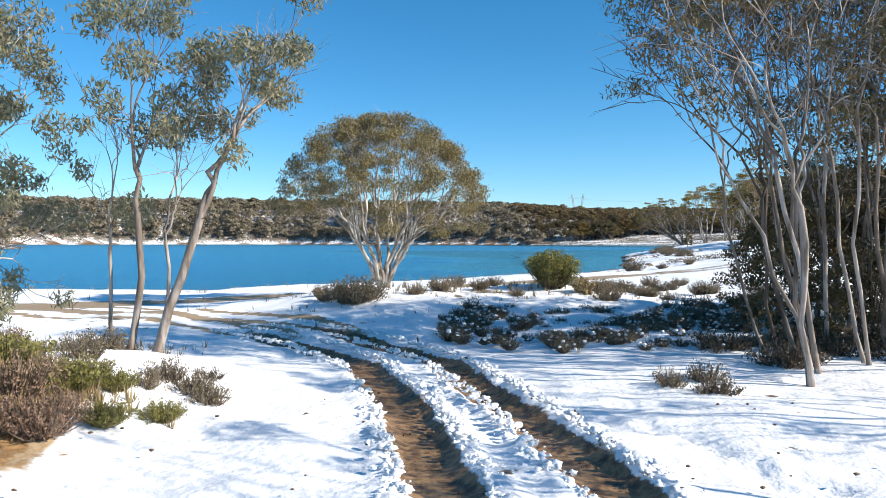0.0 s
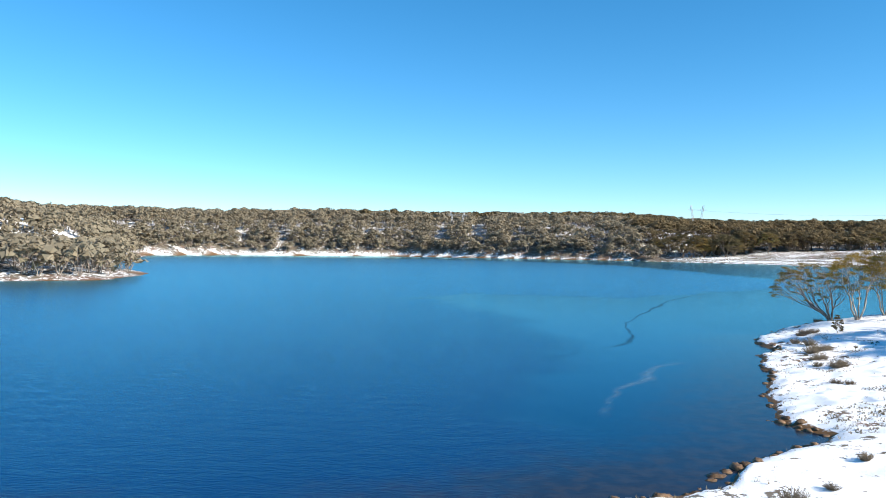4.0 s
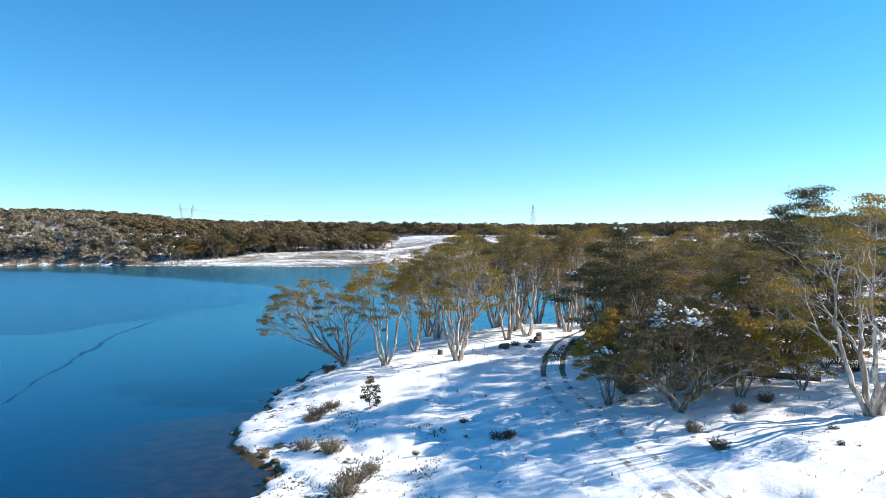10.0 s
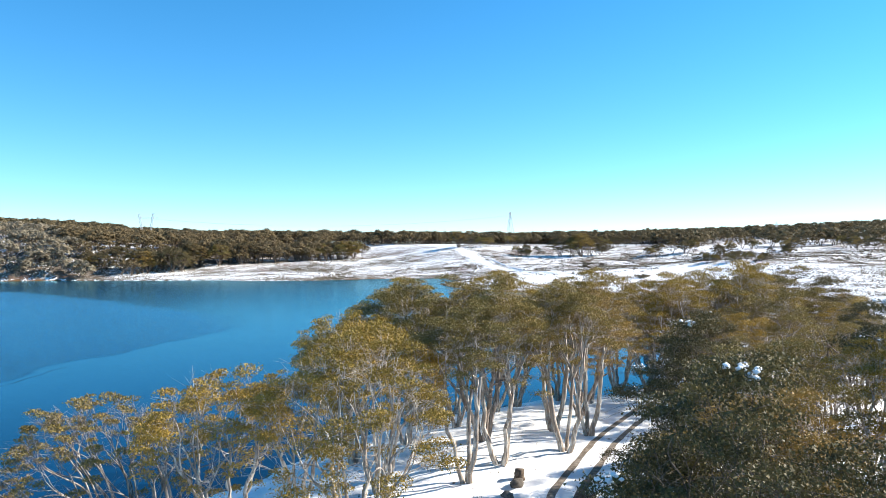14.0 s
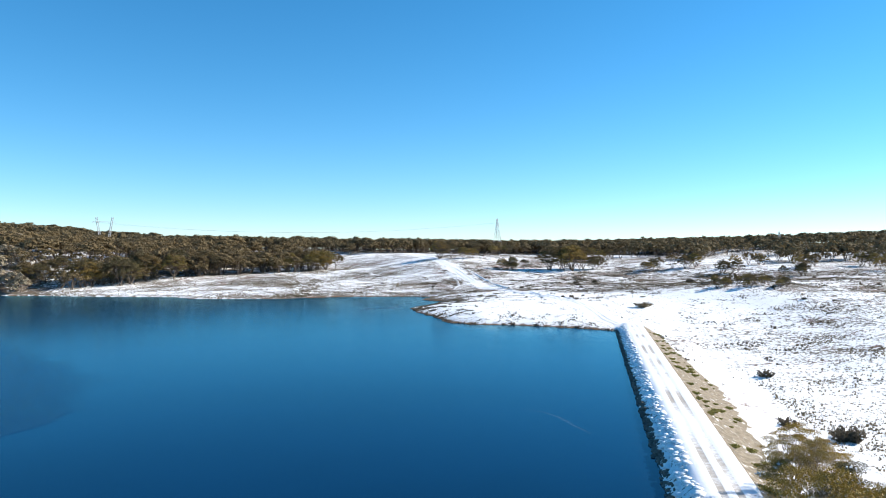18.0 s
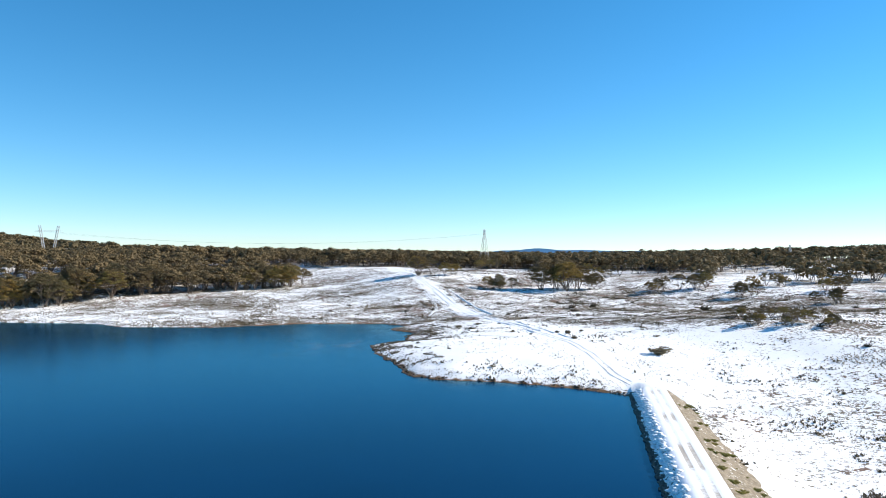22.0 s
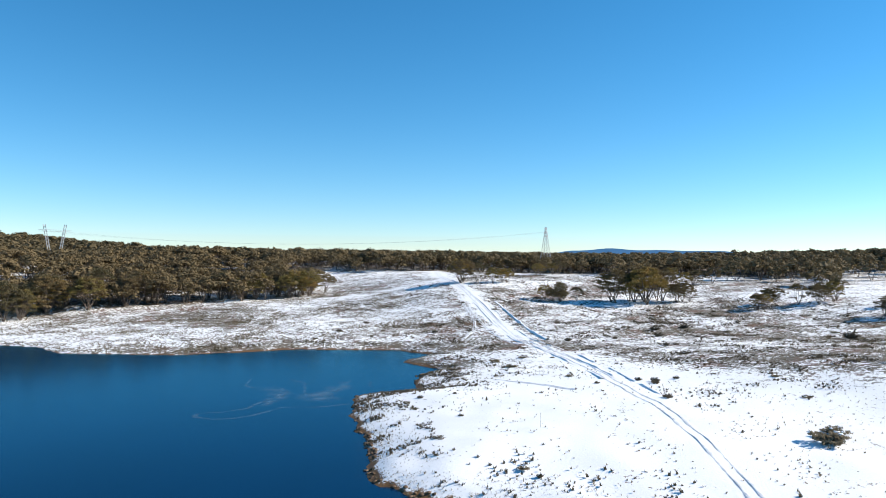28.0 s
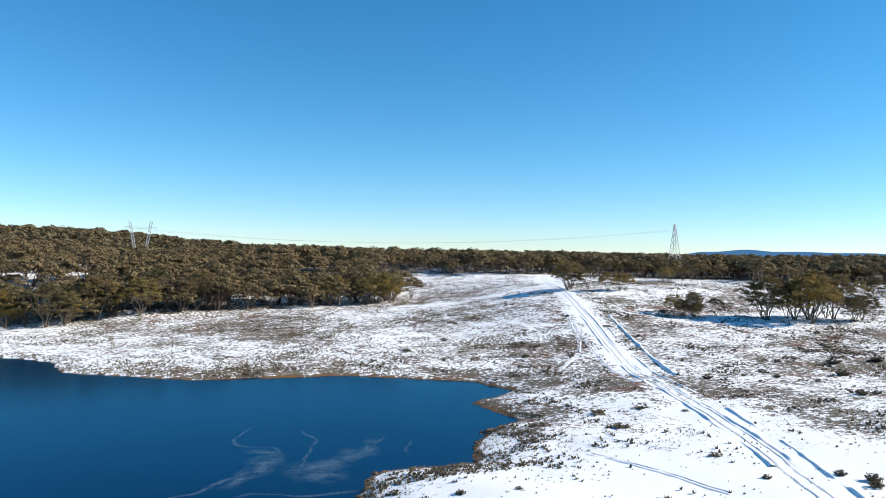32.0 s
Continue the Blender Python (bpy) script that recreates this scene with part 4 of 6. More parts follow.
def gum_meshes(seed, h, spread, stems, thick, tips, leaves, size, low=0.45, lean=(0.0, 0.0), bark="bark", leaf_mat="leaf_gold", clump=0.55, snow=0, twigs=1, flat=0.5, hollow=0.55, sides=6, open_low=0.25, first_fork=3, stray=0.12, bare=0, slim=0.42, tilt=0.0, tri=False, ragged=1.0):
    """A snow gum: bent pale stems that fan out and fork under an umbrella of leaf tufts."""
    rng = np.random.RandomState(seed)
    fine, crown = Soup(), Soup()
    top = np.array([lean[0] * h, lean[1] * h, 0.0])
    out_parts, stem_paths = [], []
    turn0 = rng.uniform(0, 2 * math.pi)
    for i in range(stems):
        az = turn0 + 2 * math.pi * (i + rng.uniform(-0.3, 0.3)) / stems
        out = np.array([math.cos(az), math.sin(az), 0.0])
        reach = spread * rng.uniform(0.2, 0.62) if stems > 1 else spread * 0.12
        end = top + out * reach + np.array([0, 0, h * rng.uniform(0.66, 0.86)])
        mid = top * 0.3 + out * reach * rng.uniform(0.35, 0.7) + np.array([0, 0, h * rng.uniform(0.28, 0.42)])
        root = out * thick * (0.9 if stems > 1 else 0)
        path = bend(root - np.array([0, 0, 0.15]), mid, end, 10)
        path[1:-1] += rng.normal(0, 0.014 * h, (8, 3)) * np.array([1, 1, 0.3])
        r = thick * rng.uniform(0.65, 1.0) * np.linspace(1.0, 0.2, 10) ** 1.05
        r[0] *= 1.4
        one = Soup()
        one.tube(path, r, sides)
        out_parts.append(("stem", one.mesh("stem", M[bark], True)))
        stem_paths.append((path, r))
    # leaf tufts sit on a dome, and on a few lower boughs
    ends = []
    for k in range(tips + bare):
        az, rr = rng.uniform(0, 2 * math.pi), math.sqrt(rng.uniform(0.0, 1.0))
        dome = low + (1 - low) * math.sqrt(max(0.0, 1 - rr * rr))
        zz = h * (dome * rng.uniform(0.88, 1.0) if rng.uniform() < hollow else rng.uniform(low * (1 - open_low), dome))
        wide = spread * rr * (1 + ragged * (0.14 * math.sin(3 * az + seed) + 0.08 * math.sin(5 * az + 2 * seed)))
        ends.append(top + np.array([math.cos(az) * wide, math.sin(az) * wide, zz + tilt * math.cos(az) * wide]))
    ends = np.array(ends)
    # limbs leave the stems, and each carries the tufts that lie nearest to its end
    limbs = []
    for k in range(max(3, (tips + bare) // 4)):
        goal = ends[rng.randint(len(ends))]
        path, r = min(stem_paths, key=lambda q: np.linalg.norm(q[0][7][:2] - goal[:2]) * rng.uniform(0.7, 1.3))
        j = int(np.clip(round((goal[2] / h - rng.uniform(0.25, 0.5)) * 10), first_fork, 7))
        e = path[j] * 0.4 + goal * 0.6 + rng.normal(0, 0.02 * h, 3)
        mid = (path[j] + e) / 2 + np.array([0, 0, -0.02 * h]) + rng.normal(0, 0.02 * h, 3)
        limb = bend(path[j], mid, e, 5)
        fine.tube(limb, max(r[j] * 0.5, 0.012) * np.linspace(1, slim, 5), 5)
        limbs.append((limb, max(r[j] * 0.5, 0.012) * slim))
    for path, r in stem_paths:
        limbs.append((path[6:], r[7]))
    centres = []
    for k, tip in enumerate(ends):
        limb, r = min(limbs, key=lambda q: np.linalg.norm(q[0][-1] - tip))
        a = limb[rng.randint(2, len(limb))] if len(limb) > 2 else limb[-1]
        mid = a * 0.5 + tip * 0.5 + np.array([0, 0, -0.03 * h]) + rng.normal(0, 0.015 * h, 3)
        branch = bend(a, mid, tip, 4)
        fine.tube(branch, max(r * 0.8, 0.007) * np.linspace(1, 0.3, 4), 3)
        for q in range(twigs):
            b = branch[rng.randint(1, 3)]
            e = tip + rng.normal(0, clump * 0.7, 3) * np.array([1, 1, flat])
            fine.tube(np.array([b, e]), np.array([0.8, 0.3]) * (0.008 + 0.001 * h), 3)
        if k < tips:
            centres.append(tip)
    centres = np.array(centres)
    pick = rng.randint(0, len(centres), leaves)
    way = rng.normal(size=(leaves, 3))
    way /= np.linalg.norm(way, axis=1)[:, None]
    far_out = rng.uniform(0.15, 1, (leaves, 1)) ** 0.5 * np.where(rng.uniform(size=(leaves, 1)) < stray, 1.7, 1.0)
    wide_pad = rng.uniform(0.65, 1.25, len(centres))[pick][:, None]
    ball = way * far_out * wide_pad * np.array([1, 1, flat]) * clump
    ball[:, 2] += 0.15 * clump * flat - 0.3 * flat / clump * (ball[:, 0] ** 2 + ball[:, 1] ** 2) / max(wide_pad.max(), 1)
    crown.cards(centres[pick] + ball, size, size * (0.6 if tri else 0.45), rng, 0.5, tri)
    out_parts.append(("branchwork", fine.mesh("branchwork", M[bark], True)))
    out_parts.append(("crown", crown.mesh("crown", M[leaf_mat])))
    if snow:
        cap = Soup()
        for k in rng.choice(len(centres), snow):
            for q in range(7):
                cap.lump(centres[k] + np.array([rng.normal(0, 0.5 * clump), rng.normal(0, 0.5 * clump), 0.75 * clump * flat]), np.array([0.17, 0.14, 0.09]) * rng.uniform(0.4, 1.3), rng, 0.5, 4, 7)
        out_parts.append(("snow_clumps", cap.mesh("snow_clumps", M["snow"], True)))
    return out_parts


def crown_tips(rng, seed, count, h, spread, low, lean, shell, tilt=0.0, ragged=1.0):
    """Ends of the twigs: most on an uneven dome, the others below it."""
    az, rr = rng.uniform(0, 2 * math.pi, count), np.sqrt(rng.uniform(0, 1, count))
    lobe = 1 + ragged * (0.13 * np.sin(3 * az + seed) + 0.09 * np.sin(5 * az + 2 * seed))
    dome = low + (1 - low) * np.sqrt(1 - (0.97 * rr) ** 2) * (1 - 0.10 * ragged * np.sin(4 * az + 6 * rr + seed))
    z = h * np.where(rng.uniform(size=count) < shell, dome * rng.uniform(0.9, 1.0, count), low * 0.85 + (dome - low * 0.85) * rng.uniform(0, 1, count))
    x, y = np.cos(az) * rr * lobe * spread, np.sin(az) * rr * lobe * spread
    return np.column_stack([x + lean[0] * z, y + lean[1] * z, z + tilt * x])


def forked_gum(seed, h, spread, stems, thick, tips, leaves, size, low=0.45, lean=(0.0, 0.0), bark="bark", leaf_mat="leaf_gold", clump=0.55, flat=0.5, shell=0.85, early=0.42, bare=0, snow=0, sides=6, tilt=0.0, ragged=1.0, twigs=2, lance=False):
    """A snow gum: a few bent stems that fork again and again until every twig reaches the crown."""
    rng = np.random.RandomState(seed)
    ends = crown_tips(rng, seed, tips + bare, h, spread, low, lean, shell, tilt, ragged)
    leafy = np.arange(tips + bare) < tips
    fine, crown, out_parts, last = Soup(), Soup(), [], {}
    least = 0.004 + 0.0006 * h

    def grow(p, way, who, r, level, soup):
        goal = ends[who].mean(0)
        final = len(who) == 1
        node = ends[who[0]] if final else p + (goal - p) * (early if level == 0 else rng.uniform(0.32, 0.5)) + rng.normal(0, 0.010 * h, 3)
        step = np.linalg.norm(node - p)
        path = bend(p, p + way * step * 0.5, node, 6 if level < 3 else 4)
        if level < 2:
            path[1:-1] += rng.normal(0, 0.006 * h, (len(path) - 2, 3)) * np.array([1, 1, 0.2])
        end_r = max(r * (0.35 if final else 0.82), least * 0.6)
        radii = np.linspace(r, end_r, len(path))
        if level == 0:
            radii[0] *= 1.35
        soup.tube(path, radii, sides if level < 2 else (4 if level < 4 else 3))
        ahead = path[-1] - path[-2]
        ahead = ahead / (np.linalg.norm(ahead) + 1e-9)
        if final:
            last[who[0]] = path
            for q in range(twigs):
                e = node + rng.normal(0, 0.75 * clump, 3) * np.array([1, 1, flat])
                fine.tube(np.array([path[rng.randint(1, 3)], e]), np.array([0.8, 0.35]) * least, 3)
            return
        rel = ends[who] - goal
        axis = np.linalg.svd(rel + rng.normal(0, 0.04 * spread, rel.shape), full_matrices=False)[2][0]
        order = np.argsort(rel @ axis)
        cut = int(np.clip(round(len(who) * rng.uniform(0.32, 0.68)), 1, len(who) - 1))
        a, b = who[order[:cut]], who[order[cut:]]
        if len(a) < len(b):
            a, b = b, a
        for k, g in enumerate((a, b)):
            lean_to = ends[g].mean(0) - node
            lean_to = lean_to / (np.linalg.norm(lean_to) + 1e-9)
            grow(node, (ahead * (0.75 if k == 0 else 0.45) + lean_to * 0.5), g, max(end_r * (len(g) / len(who)) ** 0.42, least), level + 1, soup if k == 0 and level < 3 else fine)

    middle = ends.mean(0)
    turn0 = rng.uniform(0, 2 * math.pi)
    ang = (np.arctan2(ends[:, 1] - middle[1], ends[:, 0] - middle[0]) - turn0 + rng.normal(0, 0.25, len(ends))) % (2 * math.pi)
    for group in np.array_split(np.argsort(ang), stems):
        goal = ends[group].mean(0)
        out = np.array([goal[0], goal[1], 0.0])
        out = out / (np.linalg.norm(out) + 1e-9)
        one = Soup()
        up = out * rng.uniform(0.15, 0.5) + np.array([0, 0, 1.0])
        grow(out * thick * (1.1 if stems > 1 else 0) - np.array([0, 0, 0.2]), up / np.linalg.norm(up), group, thick * rng.uniform(0.7, 1.05), 0, one)
        out_parts.append(("stem", one.mesh("stem", M[bark], True)))
    centres = ends[leafy]
    wide_pad = rng.uniform(0.6, 1.3, len(centres))
    pick = rng.choice(len(centres), leaves, p=wide_pad ** 2 / np.sum(wide_pad ** 2))
    way = rng.normal(size=(leaves, 3))
    way /= np.linalg.norm(way, axis=1)[:, None]
    ball = way * rng.uniform(0.1, 1, (leaves, 1)) ** 0.45 * np.where(rng.uniform(size=(leaves, 1)) < 0.08, 1.35, 1.0) * wide_pad[pick][:, None] * np.array([1, 1, flat]) * clump
    ball[:, 2] = (ball[:, 2] if lance else np.where(rng.uniform(size=leaves) < 0.75, np.abs(ball[:, 2]), ball[:, 2])) + 0.05 * clump * flat
    starts = np.array([last[k][2] for k in range(tips)])[pick]
    back = np.where(rng.uniform(size=(leaves, 1)) < 0.2, rng.uniform(0, 0.6, (leaves, 1)), 0.0)
    crown.cards(centres[pick] + (starts - centres[pick]) * back + ball * (1 - 0.5 * back), size * (1.25 if lance else 1.0), size * (0.34 if lance else 0.6), rng, 1.1 if lance else 0.4, not lance)
    out_parts.append(("branchwork", fine.mesh("branchwork", M[bark], True)))
    out_parts.append(("crown", crown.mesh("crown", M[leaf_mat])))
    if snow:
        cap = Soup()
        high = np.argsort(-centres[:, 2])[: int(len(centres) * 0.75)]
        for k in rng.choice(high, snow):
            big = rng.uniform(0.6, 1.3)
            for q in range(rng.randint(8, 18)):
                cap.lump(centres[k] + np.array([rng.normal(0, 0.3 * big), rng.normal(0, 0.3 * big), 0.75 * clump * flat + rng.normal(0, 0.12)]), np.array([0.13, 0.11, 0.07]) * rng.uniform(0.4, 1.3), rng, 0.5, 4, 6)
        out_parts.append(("snow_clumps", cap.mesh("snow_clumps", M["snow"], True)))
    return out_parts


def tree(name, label, x, y, meshes, turn=0.0, scale=1.0, group=""):
    ob = thing(name, label, "tree", group, x, y, turn, scale)
    for n_, me in meshes:
        p = part(n_, me, ob, "lumps of snow caught in the leaves" if n_ == "snow_clumps" else "")
        if n_ in ("snow_clumps", "branchwork", "crown"):
            tagged(p, kind="stuff")
    return ob


# the wide umbrella gum by the first bend, and the slender ones round it
tree("snow_gum", "broad dome-shaped snow gum with many pale stems on a shore mound", -2.35, 25.8, forked_gum(11, 6.0, 3.55, 13, 0.08, 270, 60000, 0.085, 0.32, clump=0.36, leaf_mat="leaf_dome", shell=0.82, flat=0.65, early=0.36, bare=110, ragged=0.3, twigs=4, lance=True))
slim_words = "slender pale sapling gum with sparse leaves beside the ruts"
for sx, sy, sh, sd, lean, tips, wide in ((-5.93, 12.6, 6.7, 21, (0.07, 0.0), 20, 1.15), (-5.46, 12.5, 6.2, 22, (0.38, 0.02), 16, 0.85), (-6.4, 13.0, 4.5, 23, (0.0, 0.05), 3, 0.5), (-5.7, 13.0, 5.6, 24, (0.16, 0.02), 7, 0.7)):
    tree("sapling_gum", slim_words, sx, sy, forked_gum(sd, sh, wide, 1, 0.085 if tips > 12 else 0.045, tips, tips * 210, 0.10, 0.62, lean=lean, clump=0.30, bark="bark_mid", leaf_mat="leaf_grey", shell=0.55, flat=0.9, early=0.50, bare=12, twigs=3, lance=True), group="sapling gums")
tree("leafy_gum", "bushy grey-green gum at the edge of the snow", -9.05, 12.9, forked_gum(31, 7.4, 1.6, 3, 0.10, 150, 24000, 0.10, 0.14, clump=0.32, leaf_mat="leaf_grey", shell=0.6, flat=0.8, early=0.3, bare=30, lance=True))
# grove of thin trunks beside the ruts: open at its edge, dark inside
grove = [(4.85, 10.8, 7.0, -0.20, 14), (5.45, 11.6, 7.6, -0.16, 16), (5.66, 12.4, 7.0, -0.24, 22), (5.52, 13.35, 7.6, -0.17, 24), (5.97, 12.87, 8.0, -0.18, 24), (6.51, 12.04, 8.8, -0.16, 22), (6.8, 13.94, 9.0, -0.14, 24), (7.4, 12.75, 9.0, -0.08, 24), (7.63, 11.09, 9.0, 0.0, 24), (8.46, 14.18, 9.3, 0.0, 30), (8.94, 11.92, 9.5, 0.03, 34), (8.34, 16.07, 9.3, 0.0, 34), (10.12, 13.7, 9.7, 0.04, 46), (10.43, 15.38, 8.4, 0.0, 50), (11.53, 13.62, 8.8, 0.0, 50), (8.78, 16.92, 6.3, 0.0, 30), (11.09, 18.02, 6.9, 0.0, 50), (12.63, 15.82, 8.4, 0.0, 50), (9.88, 11.2, 8.8, 0.0, 40), (7.4, 3.4, 7.6, 0.0, 10), (9.8, 6.8, 8.2, 0.0, 18)]
# Dark bark and leaves here partly hold the canopy's shade in their colour.
for i, (x, y, hh, ln, tips) in enumerate(grove):
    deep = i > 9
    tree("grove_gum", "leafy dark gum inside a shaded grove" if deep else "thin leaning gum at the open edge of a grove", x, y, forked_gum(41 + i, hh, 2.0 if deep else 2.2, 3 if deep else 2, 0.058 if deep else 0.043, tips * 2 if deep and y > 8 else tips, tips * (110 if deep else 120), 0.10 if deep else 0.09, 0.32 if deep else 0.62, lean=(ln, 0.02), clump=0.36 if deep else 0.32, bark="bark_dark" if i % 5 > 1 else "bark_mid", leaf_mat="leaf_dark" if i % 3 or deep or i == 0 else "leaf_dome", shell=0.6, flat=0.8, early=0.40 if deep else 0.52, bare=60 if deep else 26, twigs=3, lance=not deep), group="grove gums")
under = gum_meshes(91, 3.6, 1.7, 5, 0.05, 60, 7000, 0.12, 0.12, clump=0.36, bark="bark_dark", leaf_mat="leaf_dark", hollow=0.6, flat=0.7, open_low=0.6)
low_gum = None
for x, y, turn, sc in ((8.2, 17.2, 0, 1.0), (10.4, 18.6, 80, 1.1), (12.6, 19.6, 150, 1.15), (9.2, 21.0, 30, 0.8), (14.8, 21.5, 200, 1.2), (7.6, 13.9, 270, 0.6), (9.6, 12.2, 100, 0.65), (11.6, 17.0, 20, 1.1), (13.5, 16.0, 60, 1.2)):
    if low_gum:
        again(low_gum, x, y, turn, sc)
    else:
        low_gum = tree("low_gum", "low dark bushy gum crowding behind the grove", x, y, under, turn, sc, "low gums behind the grove")

# the wooded point: a handful of grown trees, repeated at their own size and turn
kinds = {
    "lean": forked_gum(61, 8.2, 5.8, 9, 0.15, 130, 15000, 0.13, 0.34, lean=(-0.50, 0.12), clump=0.46, leaf_mat="leaf_olive", bark="bark_mid", shell=0.85, flat=0.45, early=0.30, bare=280, tilt=0.12, twigs=3),
    "twin": forked_gum(62, 10.4, 4.0, 4, 0.17, 120, 17000, 0.13, 0.52, lean=(-0.05, 0), clump=0.60, leaf_mat="leaf_gold", shell=0.75, flat=0.5, bare=70, twigs=3),
    "broad": forked_gum(63, 12.0, 5.2, 5, 0.21, 90, 25000, 0.13, 0.42, clump=0.88, leaf_mat="leaf_gold", shell=0.78, flat=0.42, bare=150, twigs=5, early=0.34, ragged=1.4),
    "tall": forked_gum(64, 12.4, 4.4, 3, 0.23, 84, 22000, 0.13, 0.60, clump=0.85, leaf_mat="leaf_olive", shell=0.85, flat=0.40, bare=70, early=0.5, twigs=4, ragged=1.4),
    "dark": forked_gum(65, 11.8, 5.0, 5, 0.22, 110, 54000, 0.13, 0.22, clump=1.1, leaf_mat="leaf_deep", bark="bark_dark", snow=5, shell=0.62, flat=0.42, bare=170, early=0.3, twigs=3, ragged=1.7),
    "dense": forked_gum(66, 12.4, 5.6, 4, 0.23, 90, 38000, 0.13, 0.38, clump=1.1, leaf_mat="leaf_olive", bark="bark_mid", snow=3, shell=0.72, flat=0.40, bare=150, twigs=4, ragged=1.6),
    "low": forked_gum(67, 6.3, 5.3, 8, 0.13, 230, 42000, 0.12, 0.22, clump=0.52, leaf_mat="leaf_dark", bark="bark_mid", snow=22, shell=0.75, flat=0.5, bare=110, early=0.3, twigs=3),
    "shrubby": forked_gum(68, 4.6, 2.0, 5, 0.07, 110, 17000, 0.11, 0.25, clump=0.36, leaf_mat="leaf_gold", bark="bark_mid", shell=0.75, flat=0.6, early=0.3),
    "thicket": forked_gum(69, 4.8, 3.0, 8, 0.07, 90, 17000, 0.12, 0.18, clump=0.62, leaf_mat="leaf_olive", bark="bark_dark", snow=3, shell=0.55, flat=0.5, early=0.28, bare=150, twigs=3),
}
WORDS = {
    "lean": ("leaning_gum", "many-stemmed gum leaning out over the lake"),
    "twin": ("snow_gum", "pale gum with a few slim stems and an open golden crown"),
    "broad": ("snow_gum", "broad golden-leaved gum standing on open snow"),
    "tall": ("snow_gum", "tall gum with a bare white trunk and a flat crown"),
    "dark": ("snow_gum", "dense dark gum with snow caught in its leaves"),
    "dense": ("snow_gum", "thick olive-leaved gum inside the wood"),
    "low": ("snow_gum", "low bushy gum dusted with clumps of snow"),
    "thicket": ("thicket_gum", "low olive thicket gum in the shade of the wood"),
    "shrubby": ("young_gum", "bushy golden young gum at the edge of the wood"),
}
stand = [
    ("lean", 49.6, 140.0, 0, 1.12), ("twin", 51.0, 133.0, 30, 1.05), ("broad", 56.6, 127.8, 10, 1.00), ("twin", 57.5, 138.5, 80, 0.90), ("tall", 68.2, 135.0, 20, 0.95), ("tall", 72.6, 137.0, 120, 1.0), ("twin", 63.0, 138.0, 200, 1.10), ("tall", 78.5, 136.5, 250, 1.02), ("tall", 84.0, 139.5, 30, 1.0),
    ("low", 56.0, 99.2, 0, 1.05), ("shrubby", 54.8, 104.6, 0, 1.35), ("shrubby", 62.0, 99.0, 100, 1.2), ("shrubby", 67.0, 97.5, 200, 1.1), ("dark", 59.2, 107.6, 40, 0.95), ("dense", 66.0, 111.0, 0, 0.82), ("broad", 63.3, 90.4, 80, 1.08), ("dense", 73.0, 116.0, 90, 0.86), ("dark", 78.0, 124.0, 10, 0.85), ("dense", 70.0, 103.5, 160, 0.80), ("dark", 79.0, 107.0, 200, 1.00), ("broad", 84.0, 115.0, 0, 0.90), ("dense", 88.0, 125.0, 45, 0.76), ("dark", 76.0, 92.0, 300, 0.95), ("dense", 85.0, 98.0, 130, 1.10), ("dark", 92.0, 108.0, 75, 1.05), ("dark", 95.0, 114.5, 15, 1.38), ("tall", 83.0, 143.0, 60, 1.00), ("dense", 90.0, 147.0, 100, 0.92), ("broad", 97.0, 153.0, 10, 1.18), ("dark", 95.0, 136.0, 220, 0.80), ("dense", 103.0, 129.0, 0, 0.82), ("broad", 105.0, 140.0, 300, 0.82), ("twin", 78.0, 151.0, 0, 1.15), ("broad", 86.0, 155.5, 60, 1.18), ("tall", 71.0, 148.0, 10, 1.08), ("twin", 65.0, 146.0, 300, 1.15), ("dense", 76.0, 144.0, 40, 1.10), ("broad", 108.0, 150.5, 210, 1.16), ("dense", 112.0, 141.0, 30, 1.00), ("dark", 118.0, 134.0, 75, 0.90), ("broad", 104.0, 108.0, 0, 1.10), ("dense", 94.0, 92.0, 0, 1.10), ("broad", 92.0, 159.5, 0, 1.12), ("broad", 99.5, 160.5, 70, 1.16), ("twin", 84.0, 160.5, 0, 1.24), ("broad", 107.0, 158.0, 150, 1.18), ("dense", 113.5, 155.5, 20, 1.12), ("broad", 119.0, 149.0, 80, 1.30), ("dense", 128.0, 151.0, 200, 1.28), ("dark", 136.0, 148.0, 90, 1.15), ("tall", 124.0, 152.5, 10, 1.2), ("broad", 122.5, 159.0, 40, 1.25), ("broad", 115.5, 161.0, 190, 1.15), ("dense", 132.0, 157.0, 120, 1.2), ("dense", 144.0, 152.0, 10, 1.05), ("broad", 76.5, 157.0, 240, 1.18), ("twin", 68.5, 154.5, 120, 1.12), ("broad", 128.0, 140.0, 10, 1.00), ("dense", 140.0, 143.0, 10, 0.85), ("tall", 100.0, 100.0, 10, 1.15),
    ("thicket", 63, 108.5, 0, 0.85), ("thicket", 67, 114, 67, 0.97), ("thicket", 70.5, 119.5, 134, 1.1), ("thicket", 74, 109.5, 201, 0.91), ("thicket", 77, 117, 268, 1.04), ("thicket", 81, 112, 335, 0.85), ("thicket", 86, 106, 176, 0.91), ("thicket", 84, 121, 310, 0.85), ("thicket", 90, 115, 17, 0.97), ("thicket", 66.5, 103, 84, 1.1), ("thicket", 61, 103.5, 151, 0.91), ("thicket", 72, 112.5, 218, 1.04), ("thicket", 79, 103, 285, 0.85),
]
first = {}
for k, x, y, turn, scale in stand:
    name, label = WORDS[k]
    if k in first:
        again(first[k], x, y, turn, scale)
    else:
        first[k] = tree(name, label, x, y, kinds[k], turn, scale, "gums of the wooded point")


